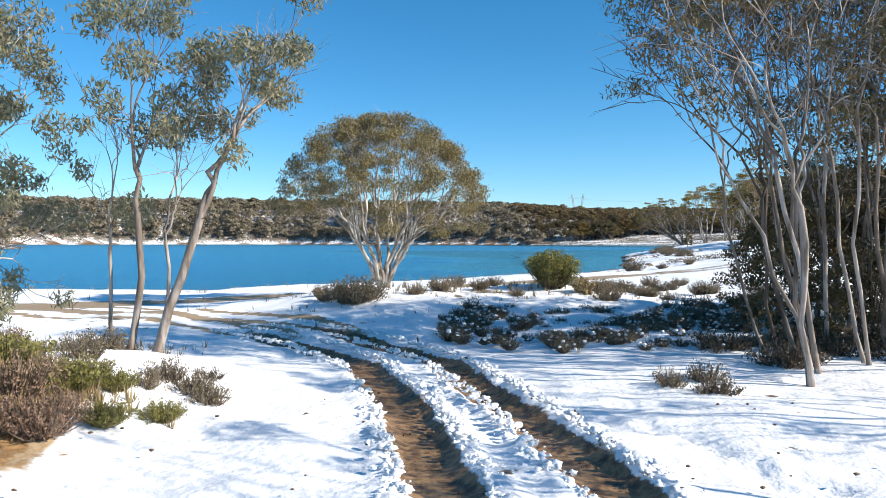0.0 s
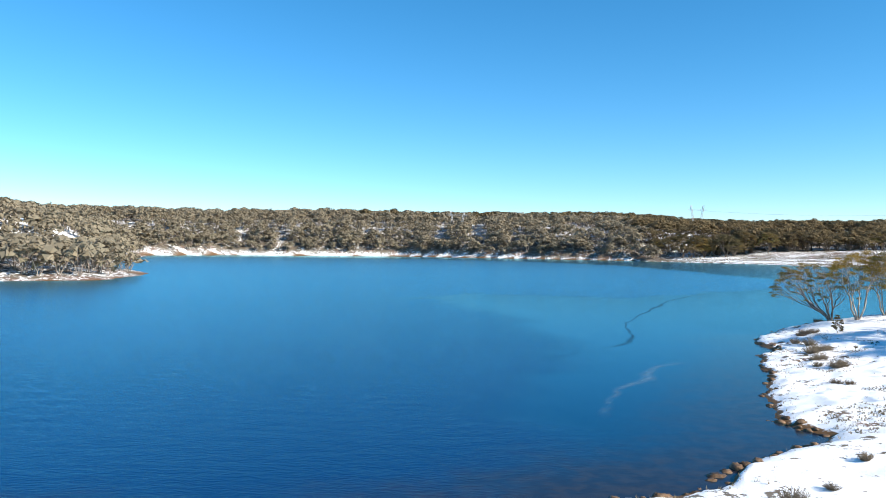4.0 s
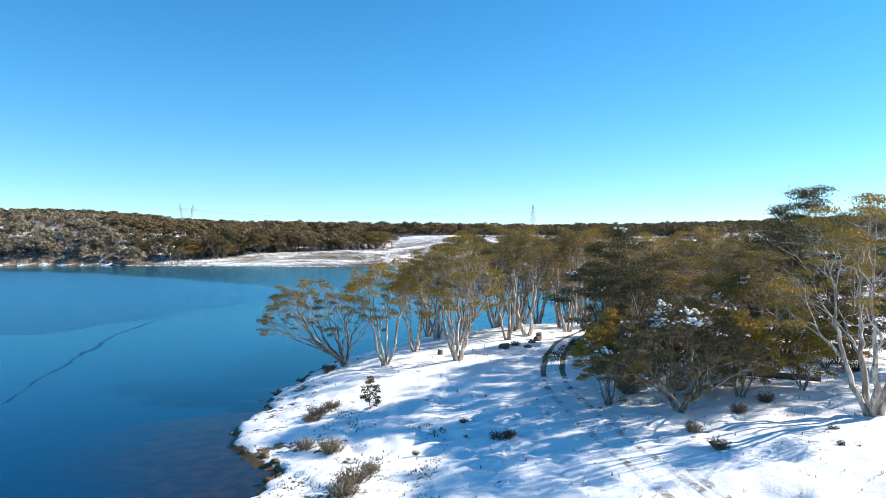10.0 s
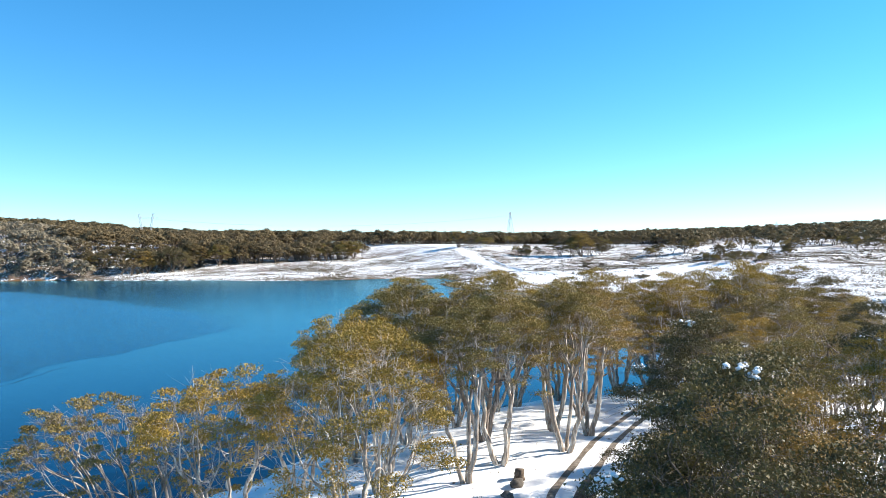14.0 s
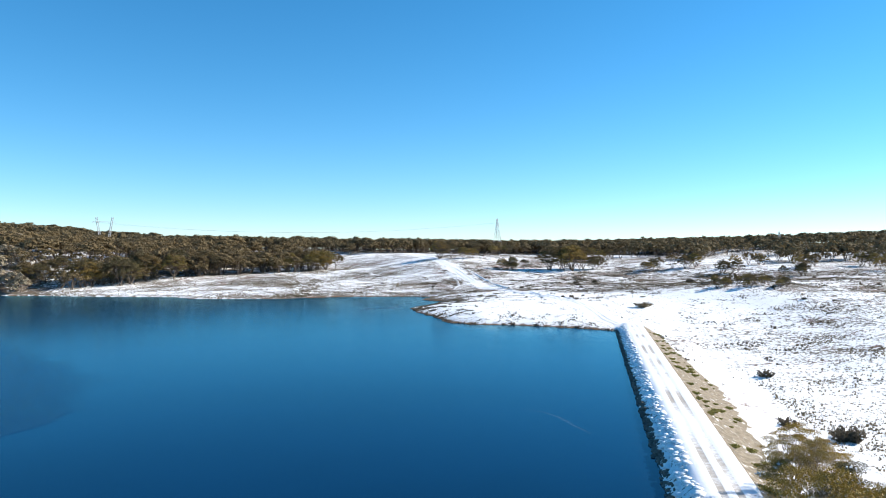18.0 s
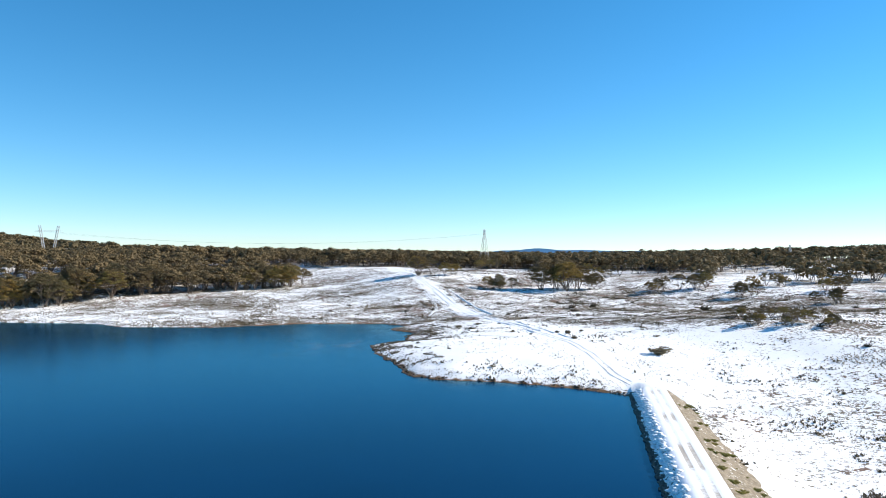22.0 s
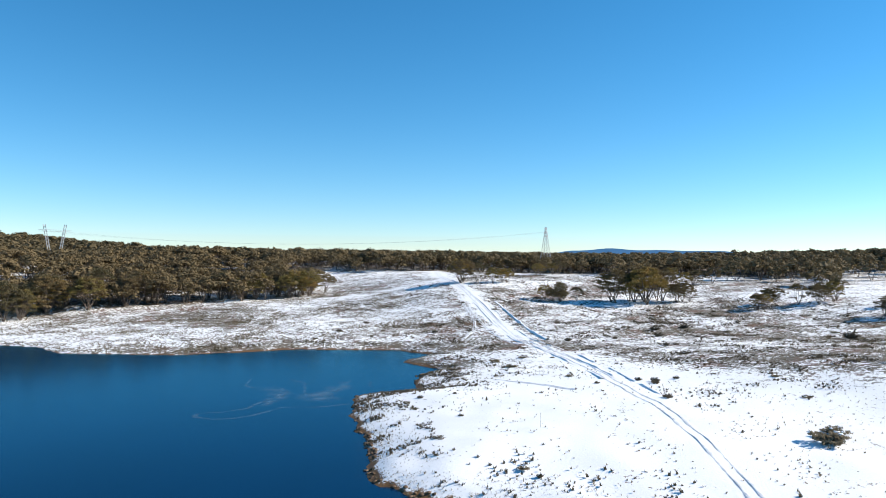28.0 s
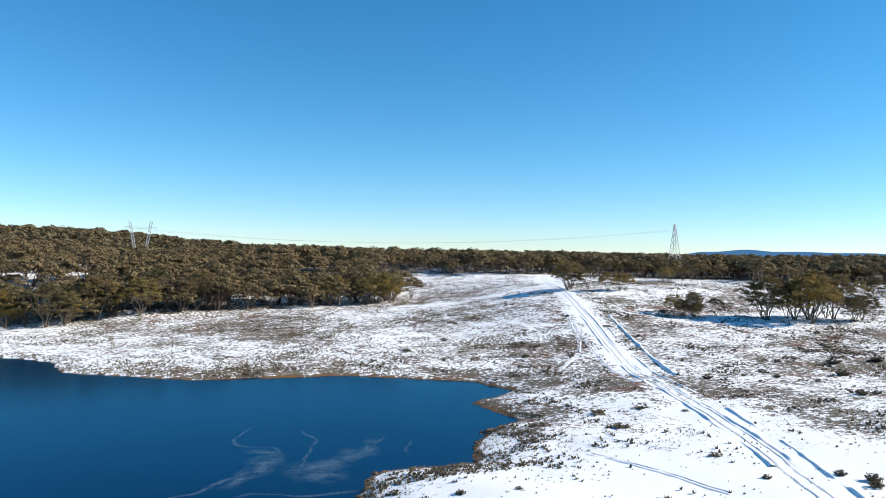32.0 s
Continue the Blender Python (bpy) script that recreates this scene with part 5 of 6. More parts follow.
# a few more on the grassy slope below the near end of the dam
for k, x, y, turn, scale, z in (("broad", 156.0, 181.0, 20, 0.80, 0.9), ("dense", 149.5, 176.0, 110, 0.78, 1.0), ("broad", 163.5, 182.0, 200, 0.74, -1.2), ("dark", 144.0, 169.0, 40, 0.80, 0.8), ("dense", 152.0, 169.0, 300, 0.80, -1.8)):
    again(first[k], x, y, turn, scale).location.z = z


# ---- far trees ----
def far_shape(seed, cards, stems):
    """One far gum of height 1: pads of leaf on an uneven dome over a few bent stems."""
    rng = np.random.RandomState(seed)
    wood, leaves = Soup(), []
    pads = 16 if cards < 120 else 30
    wide = rng.uniform(0.40, 0.58)
    tips = crown_tips(rng, seed, pads, 1.0, wide, rng.uniform(0.42, 0.58), (rng.normal(0, 0.06), rng.normal(0, 0.06)), 0.85)
    tips[:, 2] -= 0.07
    n_ = cards // pads
    for c in tips:
        r = wide * rng.uniform(0.24, 0.44) * (1.0 if pads > 20 else 1.3)
        d = rng.normal(size=(n_, 3))
        d[:, 2] = np.abs(d[:, 2]) - 0.3
        d /= np.linalg.norm(d, axis=1)[:, None]
        at = c + d * np.array([r, r, 0.42 * r]) * rng.uniform(0.6, 1.1, (n_, 1))
        nor = d * 0.75 + np.array([0, 0, 0.45]) + rng.normal(0, 0.24, (n_, 3))
        u = np.cross(nor, rng.normal(size=(n_, 3)))
        u /= np.linalg.norm(u, axis=1)[:, None]
        v = np.cross(nor, u)
        v /= np.linalg.norm(v, axis=1)[:, None]
        sz = math.sqrt(1.7 / n_) * r * rng.uniform(0.5, 1.3, (n_, 1))
        leaves.append(np.stack([at - u * sz, at + u * sz * 0.6 - v * sz, at + u * sz * 0.5 + v * sz], 1).reshape(-1, 3))
    for c in tips[:: max(1, pads // (5 * stems))]:
        b = np.array([c[0] * 0.08, c[1] * 0.08, -0.03])
        wood.tube(np.array([b, b * 0.55 + c * 0.45 + np.array([0, 0, 0.06]) + rng.normal(0, 0.02, 3), c]), [0.014, 0.010, 0.004], 3)
    return np.concatenate(wood.v), np.concatenate(wood.f4), np.concatenate(leaves)


far_shapes = {}


def far_wood(name, label, seed, spots, cards, stems=1, bark="bark_mid", leaf_mat="far_leaf"):
    """Many far gums in one sheet of stems and one of crowns, from a dozen shapes."""
    rng = np.random.RandomState(seed)
    if (cards, stems) not in far_shapes:
        far_shapes[cards, stems] = [far_shape(500 + i, cards, stems) for i in range(14)]
    shapes = far_shapes[cards, stems]
    p = np.array(spots)
    z = land(p[:, 0], p[:, 1])
    wv, wf, lv, count = [], [], [], 0
    for (x, y, h), zz in zip(spots, z):
        v, f, lf = shapes[rng.randint(14)]
        a = rng.uniform(0, 6.283)
        turn = np.array([[math.cos(a), math.sin(a), 0], [-math.sin(a), math.cos(a), 0], [0, 0, 1]]) * h
        wide = np.array([1.0, 1.0, 1.0]) * rng.uniform(0.85, 1.2)
        wide[2] = 1.0
        at = np.array([x, y, zz])
        wv.append(v @ turn * wide + at)
        wf.append(f + count)
        count += len(v)
        lv.append(lf @ turn * wide + at)
    ob = tagged(new(name), label, "trees", kind="stuff")
    part("stems", mesh_of("stems", np.concatenate(wv), np.concatenate(wf), M[bark]), ob)
    lv = np.concatenate(lv)
    part("crowns", mesh_of("crowns", lv, np.arange(len(lv)).reshape(-1, 3), M[leaf_mat]), ob)
    return ob


def scatter(seed, count, box, test, lo=7.0, hi=11.0, gap=5.0, edge=5.0):
    """Scattered spots on land, no two closer than the gap."""
    rng = np.random.RandomState(seed)
    x, y = rng.uniform(box[0], box[2], count), rng.uniform(box[1], box[3], count)
    d = shore(x, y)
    ok = (d > edge) & test(x, y, d, rng.uniform(0, 1, count))
    h = rng.uniform(lo, hi, count)
    cells, out = {}, []
    for a, b, c in zip(x[ok], y[ok], h[ok]):
        key = (int(a // gap), int(b // gap))
        if key not in cells:
            cells[key] = 1
            out.append((a, b, c))
    return out


def dense(x, y, size, seed):
    return smooth(-0.28, -0.16, grain(x, y, size, seed) + 0.35 * grain(x, y, size / 3, seed + 5))


north = scatter(1, 9000, (-640, 620, 120, 960), lambda x, y, d, r: (d > 7) & (r < forest(x, y) * dense(x, y, 30, 41)), 9, 17, 12)
far_wood("far_forest", "grey-olive gum forest on the hills across the lake", 5, north, 240, 1, "bark_mid", "far_grey")
west_wood = scatter(21, 4200, (-640, 200, -140, 640), lambda x, y, d, r: r < 0.95, 8, 13, 8, 2.0)
far_wood("spit_forest", "grey gums crowded on a low spit and the hill behind it", 22, west_wood, 110, 1, "bark_mid", "far_grey")
ridge_wood = scatter(11, 2600, (-640, 960, 385, 1260), lambda x, y, d, r: r < 0.85, 11, 16.5, 11)
far_wood("ridge_forest", "gum forest along the skyline ridge", 12, ridge_wood, 96, 1)
inner = scatter(13, 5000, (110, 700, 385, 960), lambda x, y, d, r: (d > np.where(x < 175, 24, 40)) & ((np.abs(x - 205) > 17) | (y < 880) | (y > 1000)) & (r < forest(x, y) * dense(x, y, 24, 48)), 12.5, 19, 14)
far_wood("cove_forest", "olive gum wood above the snowy cove", 14, inner, 900, 2, "bark_dark")
north_near = scatter(2, 3000, (-560, 640, 110, 860), lambda x, y, d, r: (d > 5) & (d < 34) & (r < 0.8), 6, 10, 7)
far_wood("far_shore_trees", "pale bare gums along the far shore", 6, north_near, 90, 1, "bark_mid", "far_grey")
east_wood = scatter(4, 6500, (385, 640, 860, 1010), lambda x, y, d, r: r < forest(x, y) * dense(x, y, 30, 47), 11, 18, 13)
far_wood("east_forest", "flat-topped gum forest behind the snowy field", 8, east_wood, 600, 1, "bark_dark")
east_back = scatter(15, 3600, (385, 420, 1150, 1260), lambda x, y, d, r: (r < 0.85 * forest(x, y)) & ((y > 1000) | (x > 640)), 11, 17, 12)
far_wood("east_ridge_forest", "dark gum forest on the rise behind the field", 16, east_back, 150, 1, "bark_dark")
# ---- clumps of trees in the open field ----
# Dark bark puts the shade under the crowns into the stems.
mid_kinds = [forked_gum(71 + i, 9.5 + 0.8 * i, 4.9 + 0.3 * i, 5, 0.16, 60, 5200, 0.36, 0.34, clump=1.0, flat=0.45, leaf_mat=("leaf_olive", "far_leaf", "leaf_dark")[i], bark="bark_dark", shell=0.75, sides=4, bare=14, twigs=1) for i in range(3)]
rng = np.random.RandomState(9)
# The six clumps under 4 high are scrub, built from shrunken gum copies.
clusters = [(132, 752, 12, 13, 5), (152, 742, 12, 13.5, 5), (168, 744, 10, 13, 4), (190, 742, 12, 14, 6), (214, 748, 14, 14.5, 7), (240, 760, 12, 14, 5), (268, 768, 12, 13, 4), (312, 768, 10, 12.5, 4), (340, 764, 15, 14, 7), (356, 758, 7, 13, 3), (455, 696, 10, 12, 4), (470, 684, 8, 9, 3), (474, 622, 10, 7.5, 5), (503, 602, 8, 15, 4), (520, 592, 10, 16.5, 5), (534, 584, 6, 9, 4), (399, 364, 6, 3.4, 6), (406, 350, 7, 3.8, 7), (413, 336, 7, 3.2, 6), (418, 384, 6, 3.4, 5), (424, 368, 7, 3.8, 6), (429, 354, 6, 3.4, 4), (473, 620, 9, 6, 4), (552, 540, 11, 8, 6), (576, 526, 12, 9, 6), (562, 473, 12, 7, 5), (600, 480, 14, 8, 5), (590, 430, 12, 7, 4), (540, 400, 14, 6, 5), (580, 360, 16, 7, 6), (620, 400, 18, 8, 6), (560, 330, 14, 6, 5), (545, 735, 14, 9, 5), (600, 640, 20, 8, 6)]
base = []
for cx, cy, r, hh, count in clusters:
    for k in range(count):
        x, y = cx + rng.uniform(-r, r), cy + rng.uniform(-r, r) * 0.6
        i, s, turn = rng.randint(3), hh / 8.0 * rng.uniform(0.75, 1.15), rng.uniform(0, 360)
        if len(base) < 3:
            base.append(tree("field_gum", "spreading olive gum in a clump on the snowy field", x, y, mid_kinds[len(base)], turn, s, "field gums"))
        else:
            again(base[i], x, y, turn, s)


# ---- shrubs ----
def shrub_meshes(seed, wide, high, count, size, mat, stems=24, spiky=0.0, snow=0, neat=0.55):
    rng = np.random.RandomState(seed)
    wood, leaves = Soup(), Soup()
    tips = []
    for k in range(stems):
        az, rr = rng.uniform(0, 6.283), math.sqrt(rng.uniform())
        e = np.array([math.cos(az) * rr * wide, math.sin(az) * rr * wide, high * (0.45 + 0.55 * math.sqrt(1 - rr * rr)) * rng.uniform(neat, 1.1)])
        b = np.array([e[0] * 0.25, e[1] * 0.25, -0.05])
        wood.tube(bend(b, (b + e) / 2 + np.array([e[0], e[1], 0]) * 0.15, e, 4), np.linspace(0.011, 0.003, 4) * (0.5 + high), 3)
        tips.append((b, e))
    pick = rng.randint(0, stems, count)
    t = rng.uniform(0.2, 1.05, (count, 1))
    b, e = np.array([p[0] for p in tips])[pick], np.array([p[1] for p in tips])[pick]
    pts = b + (e - b) * t + rng.normal(0, 0.055, (count, 3)) * np.array([wide, wide, high * 0.7])
    pts[:, 2] = np.maximum(pts[:, 2], 0.02)
    leaves.cards(pts, size, size * 0.55, rng, -spiky, True)
    out = [("branchwork", wood.mesh("branchwork", M["bark_dark"])), ("foliage", leaves.mesh("foliage", M[mat]))]
    if snow:
        cap = Soup()
        for k in range(snow):
            p = tips[rng.randint(stems)][1]
            cap.lump(p + np.array([0, 0, 0.01]), np.array([0.13, 0.10, 0.05]) * wide * rng.uniform(0.5, 1.3), rng, 0.5, 4, 7)
        out.append(("snow_cap", cap.mesh("snow_cap", M["snow"], True)))
    return out


def shrub(label, x, y, meshes, turn=0, scale=1.0, group="", name="shrub"):
    ob = thing(name, label, "shrub", group, x, y, turn, scale, 0.04)
    for n_, me in meshes:
        p = part(n_, me, ob)
        if n_ in ("snow_cap", "branchwork", "foliage"):
            tagged(p, kind="stuff")
    return ob


round_bush = shrub("rounded bright green bush on the shore mound", 3.35, 24.4, shrub_meshes(101, 1.0, 1.15, 9000, 0.085, "green", 160, neat=0.92), name="bush")
shrub("brown tussocky bush beside the green one", 4.25, 23.4, shrub_meshes(102, 0.4, 0.6, 900, 0.12, "straw", 20, 1.0), name="bush")
grey = shrub_meshes(103, 0.95, 0.8, 4600, 0.075, "heath", 150, 1.2)
shrub("grey-brown heath bush at the foot of the broad gum", -2.9, 21.5, grey, 0, 1.0, "heath bushes")
heath_low = shrub_meshes(104, 0.5, 0.40, 1000, 0.055, "heath_dark", 90, 1.4)
heath_brown = shrub_meshes(105, 0.55, 0.55, 1300, 0.06, "heath", 110, 1.4)
green_low = shrub_meshes(106, 0.65, 0.55, 4200, 0.055, "green", 130, 1.3)
rusty = shrub_meshes(107, 0.72, 0.62, 3600, 0.05, "red", 190, 1.4)
near_sets = [
    (heath_low, "low dark heath shrub with snow lying on it", "low heath shrubs"),
    (heath_brown, "brown heath shrub poking out of thin snow", "brown heath shrubs"),
    (green_low, "low olive-green shrub on the sandy bank", "green bank shrubs"),
    (rusty, "rusty brown twiggy shrub on the sandy bank", "rusty bank shrubs"),
]
made = {}


def plant(kind, x, y, scale=1.0):
    meshes, label, group = near_sets[kind]
    turn = (x * 97 + y * 61) % 360
    if kind in made:
        again(made[kind], x, y, turn, scale, 0.04)
    else:
        made[kind] = shrub(label, x, y, meshes, turn, scale, group)


for x, y, k, s in [(-4.6, 7.3, 3, 0.85), (-5.1, 6.9, 3, 0.8), (-5.2, 7.9, 3, 0.95), (-4.9, 8.5, 2, 0.9), (-5.7, 8.7, 2, 1.0), (-4.25, 7.9, 2, 0.6), (-3.85, 8.4, 2, 0.55), (-3.6, 9.4, 1, 0.7), (-3.9, 9.7, 1, 0.75), (-4.4, 9.3, 1, 0.6), (-6.6, 8.3, 3, 1.05), (-6.9, 10.0, 2, 1.15), (-7.6, 9.2, 2, 1.1), (-4.6, 8.9, 2, 0.6), (-4.35, 9.9, 1, 0.75), (-5.3, 9.7, 1, 0.75), (-5.6, 10.9, 1, 0.9), (-6.3, 11.6, 1, 0.9), (-7.2, 12.4, 1, 0.9), (-8.6, 14.0, 1, 1.0), (-9.6, 15.4, 3, 0.9), (-11.0, 16.2, 3, 1.1), (-4.0, 10.6, 0, 0.7), (-6.0, 12.6, 0, 0.8), (-6.9, 13.6, 0, 0.9), (-4.9, 9.1, 1, 0.6),
                   (-3.9, 22.3, 1, 1.0), (-1.2, 22.5, 1, 0.9), (-0.4, 23.4, 1, 1.1), (0.9, 24.0, 1, 0.9), (2.0, 23.0, 1, 0.7), (-4.2, 23.6, 1, 0.8), (0.2, 25.6, 1, 0.9), (1.6, 26.2, 1, 0.8), (5.2, 25.4, 1, 0.9), (6.4, 26.5, 1, 1.0), (3.2, 10.3, 0, 0.95), (2.75, 10.9, 1, 0.7), (3.4, 11.2, 1, 0.8)]:
    plant(k, x, y, s * 0.8)
rng = np.random.RandomState(17)
def carpet(name, label, spots, kinds_of):
    """Small shrubs grown together, joined by material."""
    gathered = {}
    for i, (x, y, sc) in enumerate(spots):
        for n_, me in kinds_of[i % len(kinds_of)]:
            co = np.empty(len(me.vertices) * 3, np.float32)
            me.vertices.foreach_get("co", co)
            li = np.empty(len(me.loops), np.int32)
            me.loops.foreach_get("vertex_index", li)
            size = len(me.polygons[0].vertices)
            if n_ == "snow_cap":
                continue
            a = (x * 97 + y * 61) % 6.283
            v = co.reshape(-1, 3) * sc
            v = np.column_stack([v[:, 0] * math.cos(a) - v[:, 1] * math.sin(a) + x, v[:, 0] * math.sin(a) + v[:, 1] * math.cos(a) + y, v[:, 2] + height(x, y) - 0.02])
            vs, fs, mat, count = gathered.setdefault((n_, me.materials[0].name), ([], [], me.materials[0], [0]))
            vs.append(v)
            fs.append(li.reshape(-1, size) + count[0])
            count[0] += len(v)
    ob = tagged(new(name), label, "shrub", kind="stuff")
    for (n_, _), (vs, fs, mat, _) in gathered.items():
        part(n_, mesh_of(n_, np.concatenate(vs), np.concatenate(fs), mat), ob)
    return ob


carpet_spots = []
for k in range(190):
    x, y = rng.uniform(-0.6, 8.5), rng.uniform(14.2, 21.5)
    if y > 20.5 - 0.2 * x or x + 0.5 * (y - 14) > 0.4:
        carpet_spots.append((x, y, rng.uniform(0.25, 0.65)))
carpet("heath_carpet", "low dark heath grown together and half under snow", carpet_spots, [heath_low, heath_brown, heath_brown])
caught = Soup()
for x, y, sc in carpet_spots:
    for q in range(5):
        px_, py_ = x + rng.normal(0, 0.28 * sc), y + rng.normal(0, 0.28 * sc)
        r = rng.uniform(0.012, 0.045)
        caught.lump((px_, py_, height(px_, py_) + sc * rng.uniform(0.05, 0.42)), (r * 1.3, r, r * 0.8), rng, 0.5, 4, 6)
tagged(new("caught_snow", caught.mesh("caught_snow", M["snow"], True)), "scraps of snow caught in the low heath", "snow", kind="stuff")
for k in range(26):
    plant(0 if rng.uniform() < 0.4 else 1, rng.uniform(4, 12), rng.uniform(22, 34), rng.uniform(0.6, 1.1))
for k in range(14):
    plant(0, rng.uniform(4.6, 9), rng.uniform(11.5, 15), rng.uniform(0.8, 1.4))
# along the promontory
for x, y, k, s in [(38.8, 120.2, 0, 2.2), (37.6, 118.9, 0, 1.8), (40.2, 121.2, 0, 1.8), (36.1, 111.2, 1, 2.0), (35.0, 113.0, 1, 1.7), (34.4, 104.0, 1, 2.0), (33.2, 102.6, 1, 1.9), (36.0, 105.0, 1, 1.4), (44.9, 104.0, 0, 1.8), (45.8, 104.4, 0, 1.2), (31.9, 92.0, 1, 1.7), (33.0, 92.8, 1, 1.5), (30.6, 93.5, 1, 1.2), (28.3, 82.6, 0, 1.4), (29.4, 82.2, 0, 1.2), (32.6, 98.0, 1, 1.6), (31.5, 97.0, 1, 1.3), (13.3, 49.2, 1, 1.6), (16, 51.5, 0, 1.0), (20, 57, 1, 1.0), (57.8, 105.5, 1, 1.7), (53.0, 95.5, 1, 1.2), (51.5, 92.5, 1, 1.3), (58.5, 96.5, 1, 1.2), (62.0, 97.0, 1, 1.3), (60.5, 101.5, 0, 1.6), (66.5, 106.0, 0, 1.8), (84, 109, 0, 2.4), (80.0, 101.0, 0, 2.4), (58.5, 131.0, 1, 1.2), (48.0, 140.6, 0, 1.8), (47.2, 139.0, 0, 1.5), (66.0, 130.8, 1, 1.2), (71.0, 126.5, 0, 1.9), (72.5, 128.0, 0, 1.5)]:
    plant(k, x, y, s)
rng = np.random.RandomState(23)
for k in range(22):
    x, y = rng.uniform(28, 62), rng.uniform(68, 112)
    rd, _ = to_line(np.array([x]), np.array([y]), SHORE_ROAD)
    if shore(np.array([x]), np.array([y]))[0] > 1.5 and rd[0] > 2.5:
        plant(0 if k % 3 else 1, x, y, rng.uniform(0.4, 0.8))
# bushes out on the field beyond the dam
field_bush = shrub_meshes(111, 1.5, 1.2, 1100, 0.30, "heath_dark", 40, 0.3, 4)
field_scrub = shrub_meshes(112, 1.9, 0.8, 1100, 0.30, "heath", 44, 0.5, 5)
fields = []
spots = [(264.9, 253.5, 0, 1.6), (333.2, 326.4, 0, 1.3), (337.3, 360.0, 1, 2.4), (343, 363, 1, 1.6), (470.5, 521, 0, 1.6), (483, 447, 0, 2.2), (278.6, 376, 0, 0.7), (327.4, 391, 1, 1.1), (353, 422.5, 0, 0.9), (214, 205, 0, 2.2), (216, 218, 0, 1.5), (438.8, 506.6, 0, 1.6), (453.8, 523.7, 0, 1.8), (345.6, 494.4, 1, 1.3), (340.6, 476.6, 1, 1.2), (355.6, 425.4, 0, 1.0), (288, 420, 0, 0.8), (274, 405, 1, 1.3), (282, 455, 1, 1.0), (298, 478, 1, 1.0), (322, 512, 1, 1.1), (278, 380, 1, 1.0), (300, 444, 0, 0.7), (284, 436, 1, 0.9), (291, 447, 0, 1.0), (296, 462, 1, 0.8), (289, 468, 0, 0.8), (306, 487, 1, 0.9)]
rng = np.random.RandomState(29)
for k in range(70):
    spots.append((rng.uniform(330, 520), rng.uniform(290, 640), int(rng.uniform() < 0.5), rng.uniform(0.4, 1.2)))
for x, y, k, s in spots:
    fd, _ = to_line(np.array([x]), np.array([y]), FIELD_ROAD)
    if fd[0] < 4 or shore(np.array([x]), np.array([y]))[0] < 1:
        continue
    s = s * (0.65 if 268 < x < 330 else 1.0)
    label = ("dark rounded bush standing in the snow", "low brown scrub patch in the snow")[k]
    if len(fields) < 2 and k == len(fields):
        fields.append(shrub(label, x, y, (field_bush, field_scrub)[k], 0, s, "field bushes"))
    elif len(fields) == 2:
        again(fields[k], x, y, (x * 31 + y * 17) % 360, s, 0.08)


# ---- tufts of grass and heath too many to count ----
def tufts(name, label, seed, count, box, density, lo, hi, mat, blades=7, broad=0.06):
    rng = np.random.RandomState(seed)
    x, y = rng.uniform(box[0], box[2], count), rng.uniform(box[1], box[3], count)
    d = shore(x, y)
    keep = (d > 0.25) & (rng.uniform(0, 1, count) < density(x, y, d))
    x, y, d = x[keep], y[keep], d[keep]
    z = land(x, y, d)
    s = rng.uniform(lo, hi, len(x))
    n_ = len(x)
    az = rng.uniform(0, 6.283, (n_, blades))
    out = rng.uniform(0.1, 0.7, (n_, blades))
    tip = np.stack([x[:, None] + np.cos(az) * out * s[:, None], y[:, None] + np.sin(az) * out * s[:, None], z[:, None] + s[:, None] * rng.uniform(0.3, 1.0, (n_, blades)) * (1.0 if broad < 0.1 else 0.62)], -1)
    half = broad * s[:, None]
    fx, fy = -np.sin(az) * half, np.cos(az) * half
    b0 = np.stack([x[:, None] + np.cos(az) * 0.1 * s[:, None] + fx, y[:, None] + np.sin(az) * 0.1 * s[:, None] + fy, np.broadcast_to(z[:, None] - 0.06, az.shape)], -1)
    b1 = np.stack([x[:, None] + np.cos(az) * 0.1 * s[:, None] - fx, y[:, None] + np.sin(az) * 0.1 * s[:, None] - fy, np.broadcast_to(z[:, None] - 0.06, az.shape)], -1)
    v = np.stack([b0, b1, tip], 2).reshape(-1, 3)
    me = mesh_of(name, v, np.arange(len(v)).reshape(-1, 3), M[mat])
    return tagged(new(name, me), label, "grass", kind="stuff")


def field_density(x, y, d):
    rd, _ = to_line(x, y, FIELD_ROAD)
    brown = 0
    for line in BROWN_BANDS:
        brown = np.maximum(brown, np.exp(-(to_line(x, y, line)[0] / 11) ** 2))
    return np.clip(0.16 + 0.6 * brown + 0.3 * grain(x, y, 38, 11) + 0.4 * grain(x, y, 9, 63) + 0.3 * (np.abs(d - 6) < 6) + 0.25 * smooth(380, 450, x), 0.004, 1) * smooth(3, 7, rd) * (1 - 0.85 * np.exp(-((x - 312) ** 2 + (y - 400) ** 2) / (2 * 34 ** 2)))


tufts("heath_tufts", "brown heath tufts scattered through thin snow on the field", 31, 130000, (250, 190, 560, 720), field_density, 0.3, 0.8, "heath", 5, 0.16)
tufts("scrub_clumps", "dark heath scrub in loose clumps through the snow of the field", 38, 150000, (255, 200, 580, 720), lambda x, y, d: field_density(x, y, d) * np.clip(2.2 * grain(x, y, 5, 64) + 0.8 * grain(x, y, 2.5, 65) - 0.2, 0, 1), 0.55, 1.3, "heath_dark", 8, 0.2)
